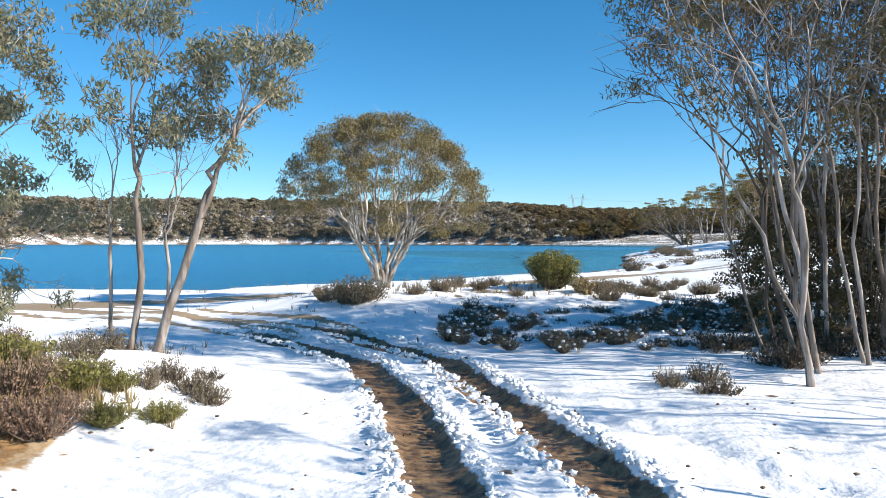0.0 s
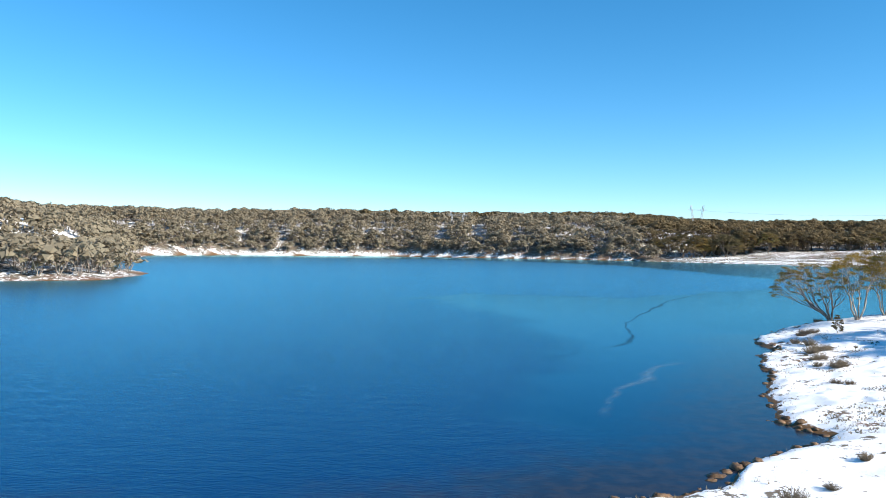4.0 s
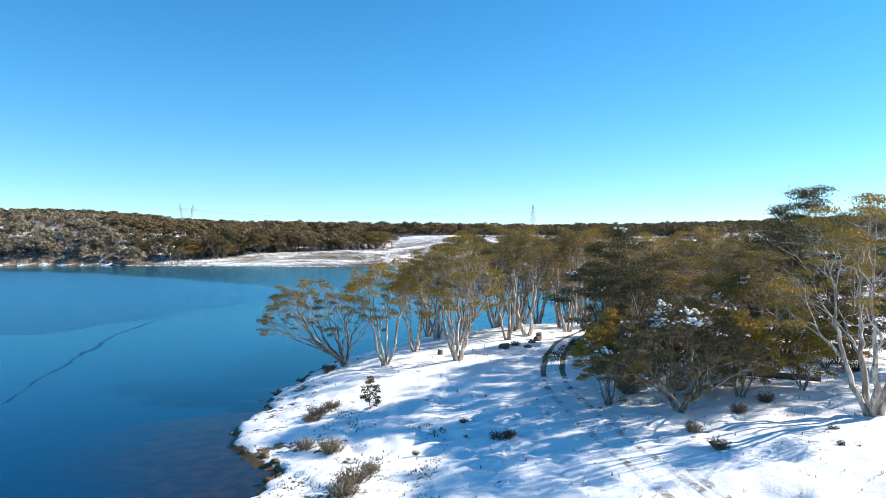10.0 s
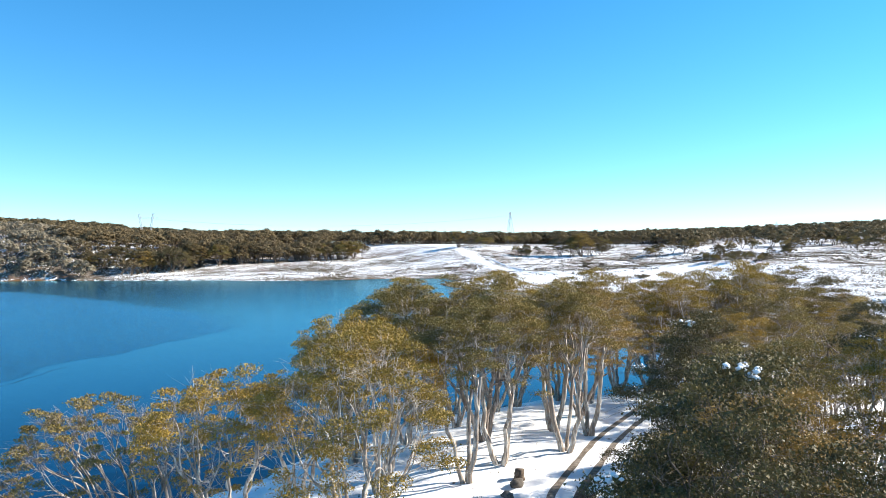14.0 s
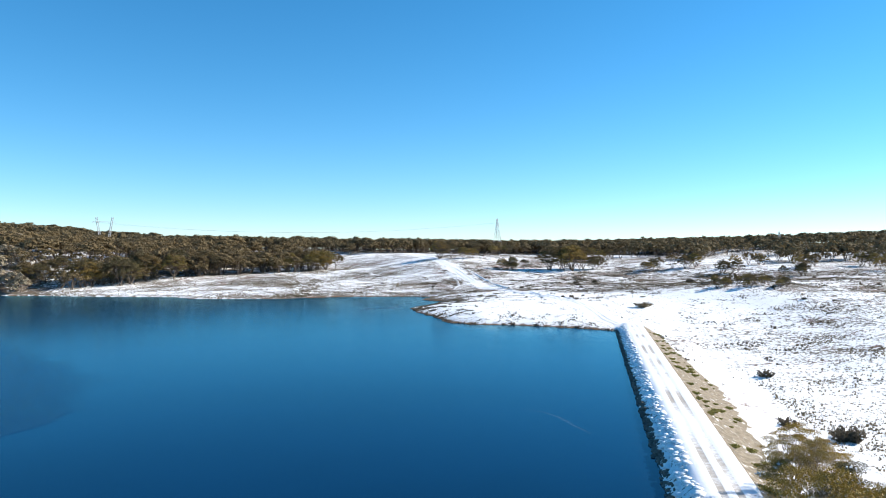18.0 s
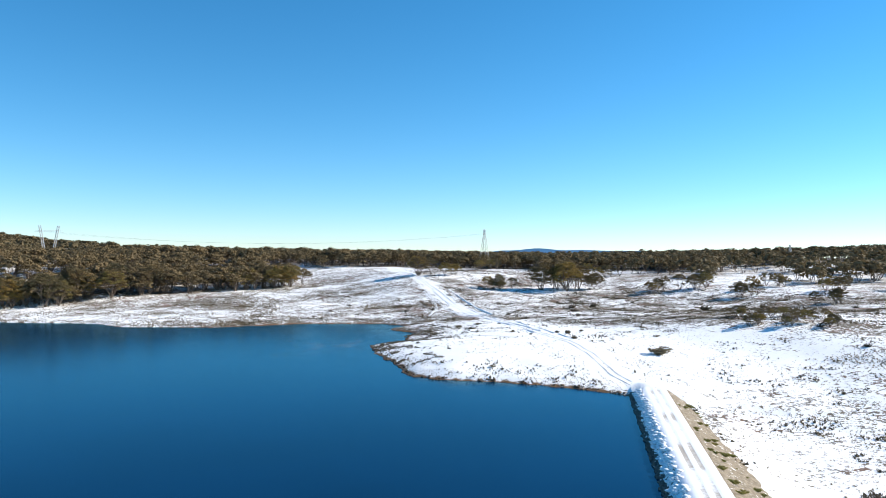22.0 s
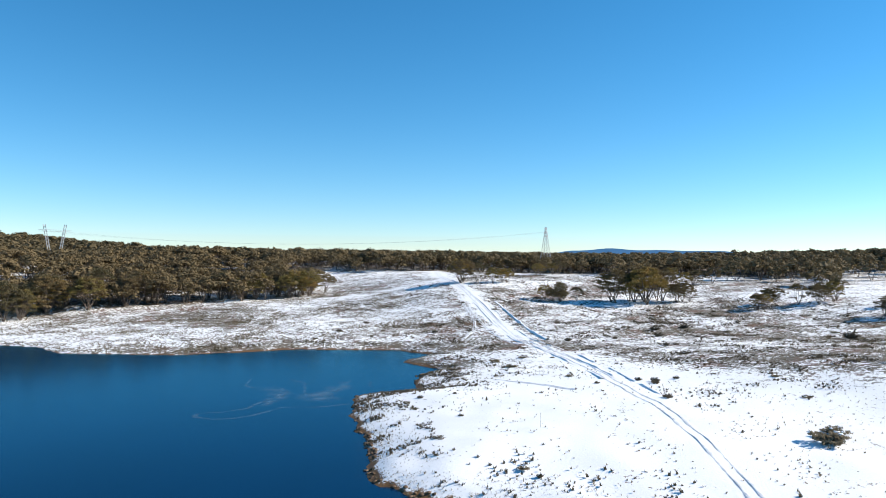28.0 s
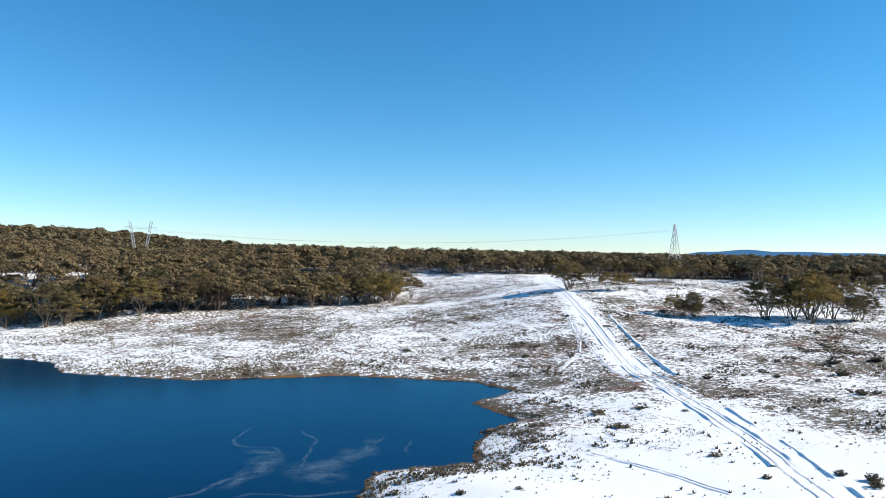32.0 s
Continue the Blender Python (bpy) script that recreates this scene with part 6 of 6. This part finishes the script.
tufts("field_sprigs", "single dark sprigs poking out of the clean snow", 40, 1500, (262, 330, 360, 480), lambda x, y, d: np.clip(0.35 + 0.5 * grain(x, y, 12, 67), 0.05, 1), 0.2, 0.6, "heath", 8, 0.22)
tufts("shore_scrub", "grey heath scrub on the snowy east bank", 39, 14000, (262, 405, 345, 520), lambda x, y, d: ((d > 1.0) & (d < 15)) * np.clip(2.6 * grain(x, y, 6, 66) - 0.05, 0, 1), 0.5, 1.15, "heath_dark", 9, 0.18)
tufts("cove_heath", "brown heath between the cove and the wood", 42, 60000, (120, 585, 400, 770), lambda x, y, d: np.clip(0.3 + 0.7 * grain(x, y, 18, 68) + 0.4 * grain(x, y, 5, 69) + 0.4 * (d < 8), 0, 1), 0.4, 1.1, "heath", 6, 0.2)
tufts("shore_grass", "brown grass and heath along the east shore", 32, 42000, (245, 330, 352, 600), lambda x, y, d: (d < 5) * 0.8 + 0.25 * (d < 11), 0.25, 0.6, "heath", 6)
tufts("bank_grass", "dry brown grass along the near shore", 33, 16000, (-40, 24, 70, 160), lambda x, y, d: (d < 2.2) * 0.8 + 0.05, 0.12, 0.34, "straw", 6)
tufts("heath_sprigs", "small dark sprigs poking through the snow", 34, 5200, (22, 60, 110, 140), lambda x, y, d: 0.25 + 0.5 * grain(x, y, 6, 61), 0.12, 0.32, "heath_dark", 6)
tufts("shore_sedge", "grey sedge in thin snow along the promontory shore", 43, 20000, (18, 60, 46, 125), lambda x, y, d: (d > 1) * (d < 10) * np.clip(2.4 * grain(x, y, 4.5, 70) + 1.0 * grain(x, y, 1.7, 71) - 0.15, 0, 1), 0.10, 0.28, "heath", 9, 0.1)
tufts("mound_grass", "grey grass on the shore mound and bank", 35, 7000, (-14, 6, 13, 34), lambda x, y, d: 0.9 * (y > 8.5) * np.exp(-(((x - 2) / 6) ** 2 + ((y - 24) / 3.2) ** 2)) + 0.8 * (x < -4.6) * np.exp(-(((x + 7) / 2.2) ** 2 + ((y - 10) / 4.5) ** 2)) + 0.5 * (x > 1.5) * np.exp(-(((x - 4) / 4) ** 2 + ((y - 17.5) / 3) ** 2)), 0.08, 0.24, "heath", 9)
tufts("bank_straw", "tufts of dry straw grass on the sandy bank", 37, 900, (-7.5, 6.2, -3.6, 10), lambda x, y, d: np.exp(-(((x + 5.3) / 0.8) ** 2 + ((y - 8.3) / 0.9) ** 2)), 0.1, 0.28, "straw", 12)
tufts("valley_heath", "heath tufts on the snowy slope below the dam", 36, 90000, (150, 90, 430, 330), lambda x, y, d: np.clip(0.30 + 0.6 * grain(x, y, 22, 62) + 0.4 * grain(x, y, 6, 63), 0.02, 1) * (d > 34), 0.35, 0.85, "heath", 6, 0.2)


# ---- snow clods thrown up along the ruts ----
rng = np.random.RandomState(37)
clods = Soup()
for k in range(3400):
    u = rng.uniform(0, 1)
    i = rng.randint(1, len(RUTS) - 3)
    (ax, ay), (bx, by) = RUTS[i], RUTS[i + 1]
    x, y = ax + (bx - ax) * u, ay + (by - ay) * u
    nx, ny = (by - ay), -(bx - ax)
    ll = math.hypot(nx, ny)
    off = rng.choice([-1, 1]) * 0.75 + rng.choice([-1, 1]) * rng.normal(0.42, 0.09)
    x, y = x + nx / ll * off, y + ny / ll * off
    r = 0.008 + 0.036 * rng.uniform() ** 2.2
    if abs(float(to_line(np.array([x]), np.array([y]), RUTS)[0][0]) - 0.75) < 0.3:
        continue
    clods.lump((x, y, height(x, y) + 0.035), (r * rng.uniform(0.7, 1.7), r * rng.uniform(0.7, 1.7), r * 0.8), rng, 0.55, 5, 7)
tagged(new("snow_clods", clods.mesh("snow_clods", M["snow"], False)), "crumbled snow clods along the muddy ruts", "snow", kind="stuff")
earth = Soup()
for k in range(90):
    i, u = rng.randint(1, 6), rng.uniform()
    (ax, ay), (bx, by) = RUTS[i], RUTS[i + 1]
    x, y = ax + (bx - ax) * u + rng.normal(0, 0.15) + rng.choice([-0.75, 0.75]), ay + (by - ay) * u
    r = rng.uniform(0.008, 0.022)
    earth.lump((x, y, height(x, y) - 0.02), (r, r, r * 0.7), rng, 0.4, 4, 5)
for k in range(46):
    x, y = rng.uniform(-4.5, 5), rng.uniform(5.2, 10)
    r = rng.uniform(0.008, 0.02)
    earth.lump((x, y, height(x, y) + 0.05), (r * 1.6, r, r * 0.7), rng, 0.4, 4, 5)
tagged(new("mud_clods", earth.mesh("mud_clods", M["shore_rock"])), "dark crumbs of mud and bark on the snow", "mud", kind="stuff")


# ---- rocks, stumps and logs ----
def boulder(seed, mat, size):
    s = Soup()
    s.lump((0, 0, size[2] * 0.4), size, np.random.RandomState(seed), 0.22, 7, 10)
    return s.mesh("boulder", M[mat], False)


rock_kinds = [boulder(200 + i, "rock", (0.6, 0.45, 0.35)) for i in range(3)]
wet_kinds = [boulder(210 + i, "shore_rock", (0.45, 0.35, 0.22)) for i in range(3)]
for i, (x, y, s) in enumerate([(64, 130, 1.3), (68.5, 131, 0.9), (66, 128.5, 0.8), (70.5, 132.5, 1.0)]):
    tagged(new("boulder", rock_kinds[i % 3]), "dark lichen-covered boulder on the snowy point", "rock", "boulders").matrix_world = spot(x, y, 70 * i, s)
rng = np.random.RandomState(41)
count = 0
while count < 130:
    i = rng.randint(0, len(WEST_SHORE) + len(POINT_SHORE) - 2)
    pts = WEST_SHORE + POINT_SHORE
    (ax, ay), (bx, by) = pts[i], pts[i + 1]
    if ax < -20 or ay < 40:
        continue
    u = rng.uniform()
    x, y = ax + (bx - ax) * u + rng.normal(0, 0.8), ay + (by - ay) * u + rng.normal(0, 0.8)
    d = float(shore(np.array([x]), np.array([y]))[0])
    if -0.6 < d < 0.7:
        ob = tagged(new("shore_stone", wet_kinds[count % 3]), "wet brown stone at the water's edge", "stone", "shore stones")
        ob.matrix_world = spot(x, y, rng.uniform(0, 360), rng.uniform(0.35, 1.0), 0.06)
        count += 1
for i, (x, y, s) in enumerate([(11.0, 55.2, 1.5), (11.8, 56.2, 1.2), (12.6, 57.0, 1.4), (13.2, 57.4, 1.0), (10.5, 54.4, 1.1)]):
    tagged(new("shore_stone", wet_kinds[i % 3]), "large brown stone at the water's edge", "stone", "shore stones").matrix_world = spot(x, y, 50 * i, s, 0.05)
rim = Soup()
for (ax, ay), (bx, by) in zip(EAST_SHORE, EAST_SHORE[1:11]):
    for k in range(int(math.hypot(bx - ax, by - ay) * 2.2)):
        u = rng.uniform()
        x, y = ax + (bx - ax) * u + rng.normal(0, 1.3), ay + (by - ay) * u + rng.normal(0, 1.3)
        if -0.5 < float(shore(np.array([x]), np.array([y]))[0]) < 1.3:
            r = rng.uniform(0.15, 0.55)
            rim.lump((x, y, max(height(x, y), 0.0)), (r * 1.3, r, r * 0.6), rng, 0.35, 4, 6)
tagged(new("shore_rocks", rim.mesh("shore_rocks", M["shore_rock"])), "dark brown rocks and clods along the east shore", "stone", kind="stuff")
stump_soup = Soup()
stump_soup.tube([(0, 0, -0.1), (0, 0, 0.15), (0.02, 0, 0.5), (0.03, 0.01, 0.62)], [0.42, 0.33, 0.3, 0.3], 10, True)
stump_mesh = stump_soup.mesh("stump", M["wood"])
for x, y, s in ((57.6, 133.0, 0.9), (71.5, 133.5, 1.1)):
    tagged(new("tree_stump", stump_mesh), "short dark sawn stump standing in the snow", "stump", "stumps").matrix_world = spot(x, y, 0, s)
log = thing("fallen_log", "fallen grey tree trunk half under snow", "log", x=69.5, y=101.6, turn=-58)
lg = Soup()
lg.tube([(-3.6, 0, 0.3), (-1.5, 0.15, 0.35), (1, 0, 0.3), (3.4, -0.1, 0.25)], [0.26, 0.30, 0.27, 0.2], 8, True)
part("trunk", lg.mesh("trunk", M["wood"], True), log)
lg = Soup()
lg.tube([(-1.4, 0.1, 0.4), (-1.9, 0.9, 0.7), (-2.6, 1.5, 0.7)], [0.13, 0.09, 0.04], 6, True)
part("branch", lg.mesh("branch", M["wood"], True), log)
lg = Soup()
for k in range(9):
    lg.lump((-3 + 0.7 * k, 0.05, 0.56), (0.42, 0.2, 0.07), rng, 0.3, 4, 6)
part("snow_cap", lg.mesh("snow_cap", M["snow"], True), log, "strip of snow along the log")
# the small dark tree on the open snow of the point
tree("young_gum", "small dark young gum standing alone in the snow", 42.0, 117.7, gum_meshes(301, 2.7, 0.75, 1, 0.05, 46, 1500, 0.16, 0.2, clump=0.2, leaf_mat="leaf_dark", bark="bark_dark"))
# branches of dead trees behind the point
for i, (x, y, hh) in enumerate(((92, 98, 11), (104, 116, 11.5), (97, 127, 10.5))):
    ob = thing("dead_tree", "bare grey dead tree among the gums", "tree", "dead trees", x, y, 60 * i)
    for n_, me in gum_meshes(310 + i, hh, 3.2, 3, 0.16, 40, 4, 0.1, 0.55, clump=0.7, bark="bark_dark")[:4]:
        tagged(part(n_, me, ob), kind="stuff" if n_ == "branchwork" else "")


# ---- pylons and their wires ----
def pylon_mesh(high, foot, arms):
    """Four tapering corner legs, their lattice, and crossarms, each a mesh of its own."""
    out, braces = [], Soup()
    levels = [0, 0.22, 0.42, 0.58, 0.72, 0.84, 0.93, 1.0]

    def half(t):
        return foot * (1 - t) ** 1.15 / 2 + 0.55

    def bar(s, a, b, r=0.10):
        s.tube([a, b], [r, r], 4)
    for sx in (-1, 1):
        for sy in (-1, 1):
            leg = Soup()
            leg.tube([(sx * half(t), sy * half(t), t * high) for t in levels], [0.17] * len(levels), 4)
            out.append(("leg", leg.mesh("leg", M["steel"])))
    for a, b in zip(levels, levels[1:]):
        for s in (-1, 1):
            for q in (-1, 1):
                bar(braces, (q * half(a), s * half(a), a * high), (-q * half(b), s * half(b), b * high))
                bar(braces, (s * half(a), q * half(a), a * high), (s * half(b), -q * half(b), b * high))
            bar(braces, (-half(b), s * half(b), b * high), (half(b), s * half(b), b * high))
    out.append(("lattice", braces.mesh("lattice", M["steel"])))
    for t, w in arms:
        z, arm = t * high, Soup()
        for s in (-1, 1):
            for e in (-w, w):
                bar(arm, (e, 0, z), (0, s * half(t), z + 0.9))
                bar(arm, (e, 0, z), (0, s * half(t), z - 0.3))
        out.append(("crossarm", arm.mesh("crossarm", M["steel"])))
    return out


def v_pylon_mesh(high):
    out = []
    for s in (-1, 1):
        for q in (-0.9, 0.9):
            for foot, head in ((1.6, 7.5), (3.4, 9.3)):
                leg = Soup()
                leg.tube([(s * foot, q, 0), (s * head, q * 0.6, high)], [0.19, 0.16], 4)
                out.append(("leg", leg.mesh("leg", M["steel"])))
        braces = Soup()
        for k in range(10):
            t, u = k / 10, (k + 1) / 10
            braces.tube([(s * (1.6 + 5.9 * t), 0.8, high * t), (s * (3.4 + 5.9 * u), 0.8, high * u)], [0.10, 0.10], 4)
            braces.tube([(s * (3.4 + 5.9 * t), -0.8, high * t), (s * (1.6 + 5.9 * u), -0.8, high * u)], [0.10, 0.10], 4)
        out.append(("lattice", braces.mesh("lattice", M["steel"])))
    cross = Soup()
    for z in (0.82, 0.86):
        cross.tube([(-13, 0, high * z), (13, 0, high * z)], [0.1, 0.1], 4)
    for k in range(12):
        cross.tube([(-12 + 2 * k, 0, high * 0.82), (-11 + 2 * k, 0, high * 0.86)], [0.1, 0.1], 4)
    out.append(("crossarm", cross.mesh("crossarm", M["steel"])))
    return out


def pylon(name, label, x, y, meshes, turn, scale=1.0):
    ob = thing(name, label, "pylon", "power pylons", x, y, turn, scale, 0.2)
    for n_, me in meshes:
        tagged(part(n_, me, ob), kind="stuff" if n_ == "lattice" else "")
    return ob


pylon("power_pylon", "grey steel lattice pylon standing behind the trees", 604, 810.6, pylon_mesh(42, 9.5, ((0.80, 4.2), (0.88, 3.6), (0.97, 3.0))), 25)
vees = v_pylon_mesh(34)
pylon("v_pylon", "grey V-shaped steel pylon above the forest", 208, 986, vees, 10).location.z = 34.3
pylon("v_pylon", "grey V-shaped steel pylon on the hill across the lake", -91, 860, vees, 0, 0.95).location.z = 21.5
pylon("power_pylon", "small far-off lattice pylon on the ridge", 900, 640, pylon_mesh(20, 5, ((0.85, 3), (0.95, 2))), 40)
for q in (-3.2, 0, 3.2):
    wire = Soup()
    a, b = np.array([604 + q, 810.6 - q, 66.0]), np.array([208 + q * 3, 986.0 + q, 62.0])
    t = np.linspace(0, 1, 24)[:, None]
    wire.tube(a * (1 - t) + b * t - np.array([0, 0, 1.0]) * 44 * t * (1 - t), np.full(24, 0.03), 3)
    tagged(new("power_line", wire.mesh("power_line", M["wire"])), "thin sagging power line between the pylons", "power line", "power lines")
# marker stake out on the snow
stake = thing("marker_stake", "thin grey marker stake standing in the open snow", "stake", x=294.9, y=397.8)
st = Soup()
st.tube([(0, 0, -0.3), (0, 0, 2.9)], [0.03, 0.025], 6, True)
part("post", st.mesh("post", M["stake"]), stake)
st = Soup()
st.box((-0.02, -0.09, 2.6), (0.02, 0.09, 2.85))
part("marker_plate", st.mesh("marker_plate", M["stake"]), stake)

# ---- far range ----
far = Soup()
k = 60
ang = np.linspace(radians(33), radians(62), k)
deg = np.degrees(ang)
hill = 40 + 50 * smooth(35.5, 39.0, deg) * smooth(54.0, 49.5, deg) + 14 * np.exp(-((np.degrees(ang) - 41.8) / 1.4) ** 2) + 5 * np.exp(-((np.degrees(ang) - 45.5) / 2.5) ** 2) + 3 * np.exp(-((np.degrees(ang) - 38.5) / 1.5) ** 2) + 1.5 * np.sin(ang * 90)
R0 = 4300.0
lowp = np.column_stack([116 + R0 * np.sin(ang), 176 + R0 * np.cos(ang), np.full(k, -5.0)])
topp = lowp * 1.0
topp[:, 2] = hill
back = lowp * 1.06
v = np.concatenate([lowp, topp, back])
i = np.arange(k - 1)
f = np.concatenate([np.stack([i, i + k, i + 1 + k, i + 1], -1), np.stack([i + k, i + 2 * k, i + 1 + 2 * k, i + 1 + k], -1)])
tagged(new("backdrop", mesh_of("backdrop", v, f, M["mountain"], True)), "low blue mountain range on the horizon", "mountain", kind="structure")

# ---- ice on the lake ----
def film_line(name, label, line, width, lift=0.012, seed=1, material="ice"):
    p = []
    for (ax, ay), (bx, by) in zip(line, line[1:]):
        n_ = max(3, int(math.hypot(bx - ax, by - ay) / 0.7))
        p += [(ax + (bx - ax) * q / n_, ay + (by - ay) * q / n_) for q in range(n_)]
    p = np.array(p)
    for _ in range(3):
        p[1:-1] = (p[:-2] + 2 * p[1:-1] + p[2:]) / 4
    p += 0.5 * np.column_stack([grain(p[:, 0], p[:, 1], 3, seed), grain(p[:, 0], p[:, 1], 3, seed + 3)])
    tan = np.gradient(p, axis=0)
    tan /= np.linalg.norm(tan, axis=1)[:, None] + 1e-9
    nor = np.column_stack([tan[:, 1], -tan[:, 0]])
    w = width * (0.55 + 0.35 * grain(p[:, 0], p[:, 1], 6, seed + 5))
    a, b = p - nor * w[:, None], p + nor * w[:, None]
    n_ = len(p)
    i = np.arange(n_ - 1)
    v = np.column_stack([np.concatenate([a, p, b]), np.full(3 * n_, lift)])
    f = np.concatenate([np.stack([i + k * n_, i + 1 + k * n_, i + 1 + (k + 1) * n_, i + (k + 1) * n_], -1) for k in (0, 1)])
    me = mesh_of(name, v, f[:, ::-1], M[material])
    ends = np.clip(np.minimum(np.arange(n_), n_ - 1 - np.arange(n_)) / 8, 0, 1)
    give(me, "film", np.concatenate([0 * ends, ends, 0 * ends]))
    return tagged(new(name, me), label, "ice", "ice streaks")


film_line("ice_crack", "long dark crack through the skim ice", [(54, 237), (44.4, 222.6), (33.7, 199.7), (24.8, 171.2), (17.1, 145.2), (15.1, 134.3), (15.5, 124.5), (13.7, 115.6), (9, 108)], 0.75, seed=2, material="crack")
film_line("ice_streak", "broad milky streak of broken ice near the shore", [(18, 99), (16.4, 98), (14.4, 95.8), (12.7, 92), (11.6, 86.5), (9.6, 83.6), (8.1, 81), (7, 75), (5, 68)], 1.25, seed=3)
film_line("ice_crack", "short dark crack in the near ice", [(6.3, 106.5), (4.9, 103), (3.2, 100.5), (-1, 98)], 0.5, seed=9, material="crack")
swirl = "milky swirl of ice off the east shore"
film_line("ice_streak", swirl, [(279, 463), (267, 463), (259, 467), (252, 462), (244, 458.5), (238, 461), (235, 465.5), (237, 469), (243.5, 467.5), (250, 469.5), (255.1, 476.5), (261, 477.5)], 1.3, seed=4)
film_line("ice_streak", swirl, [(254, 470), (258, 476), (263, 484), (266, 492), (260, 498)], 7.0, seed=5)
film_line("ice_streak", swirl, [(261, 477), (267.6, 490.2), (266.7, 496.8), (259, 500.3), (257.8, 506), (263.7, 519)], 0.9, seed=6)
film_line("ice_streak", swirl, [(276, 468), (271, 478), (277, 482), (284, 489), (290, 499)], 7.5, seed=8)
film_line("ice_streak", swirl, [(273.7, 512), (276, 501), (269.7, 481), (276, 477), (284, 488.5), (291, 499), (292, 504)], 0.9, seed=10)
film_line("ice_streak", swirl, [(297.5, 495.6), (293, 487.6), (293.6, 482.2)], 0.9, seed=11)
film_line("ice_streak", "short pale streak of ice by the dam", [(169, 243), (171, 238), (168, 226), (166, 221)], 0.9, seed=7)

# ---- stone facing of the dam, and growth on its slope ----
rng = np.random.RandomState(51)
facing = [boulder(230 + i, "rock", (0.55, 0.45, 0.36)) for i in range(5)]
for k in range(300):
    u, p = rng.uniform(60, DAM_LONG), rng.uniform(-0.2, 0.7)
    x, y = np.array(DAM_A) + DU * u + DN * p
    ob = part("stone", facing[k % 5], dam)
    s = rng.uniform(0.6, 1.25)
    ob.matrix_world = Matrix.LocRotScale((x, y, p * 0.8 - 0.1), Euler((rng.uniform(0, 6), rng.uniform(0, 6), 0)), (s, s, s))
rest = Soup()
for k in range(900):
    u, p = rng.uniform(-10, DAM_LONG + 2), rng.uniform(-0.2, 1.0)
    x, y = np.array(DAM_A) + DU * u + DN * p
    r = rng.uniform(0.2, 0.5)
    rest.lump((x, y, p * 0.8), (r, r, r * 0.7), rng, 0.25, 4, 6)
tagged(part("small_stones", rest.mesh("small_stones", M["rock"]), dam), kind="stuff")
drift = Soup()
for k in range(900):
    u, p = rng.uniform(-10, DAM_LONG), rng.uniform(0.75, 3.0)
    x, y = np.array(DAM_A) + DU * u + DN * p
    r = rng.uniform(0.25, 0.7)
    drift.lump((x, y, p * 0.82 + 0.22), (r, r, r * 0.35), rng, 0.3, 4, 7)
tagged(part("snow_drifts", drift.mesh("snow_drifts", M["snow"], True), dam, "snow lying between the facing stones"), kind="stuff")
slope_bush = shrub_meshes(241, 1.3, 0.5, 1300, 0.2, "green", 50, 0.5, neat=0.75)
firsts = []
for k in range(74):
    u, p = rng.uniform(40, 228), 10.6 + 9 * rng.uniform() ** 1.8
    x, y = np.array(DAM_A) + DU * u + DN * p
    z = np.interp(p, [9.5, 11.5, 14, 17, 21], [2.5, 1.6, 0.2, -1.5, -3.4])
    m = Matrix.LocRotScale((x, y, z - 0.1), Euler((0, 0, rng.uniform(0, 6))), None)
    s = rng.uniform(0.35, 1.0)
    if not firsts:
        ob = tagged(new("slope_bush"), "low green-brown bush on the dry dam slope", "shrub", "dam slope bushes")
        for n_, me in slope_bush:
            part(n_, me, ob)
        ob.matrix_world = m
        firsts.append(ob)
    else:
        ob = copy_thing(firsts[0], m)
    ob.scale = (s, s, s)
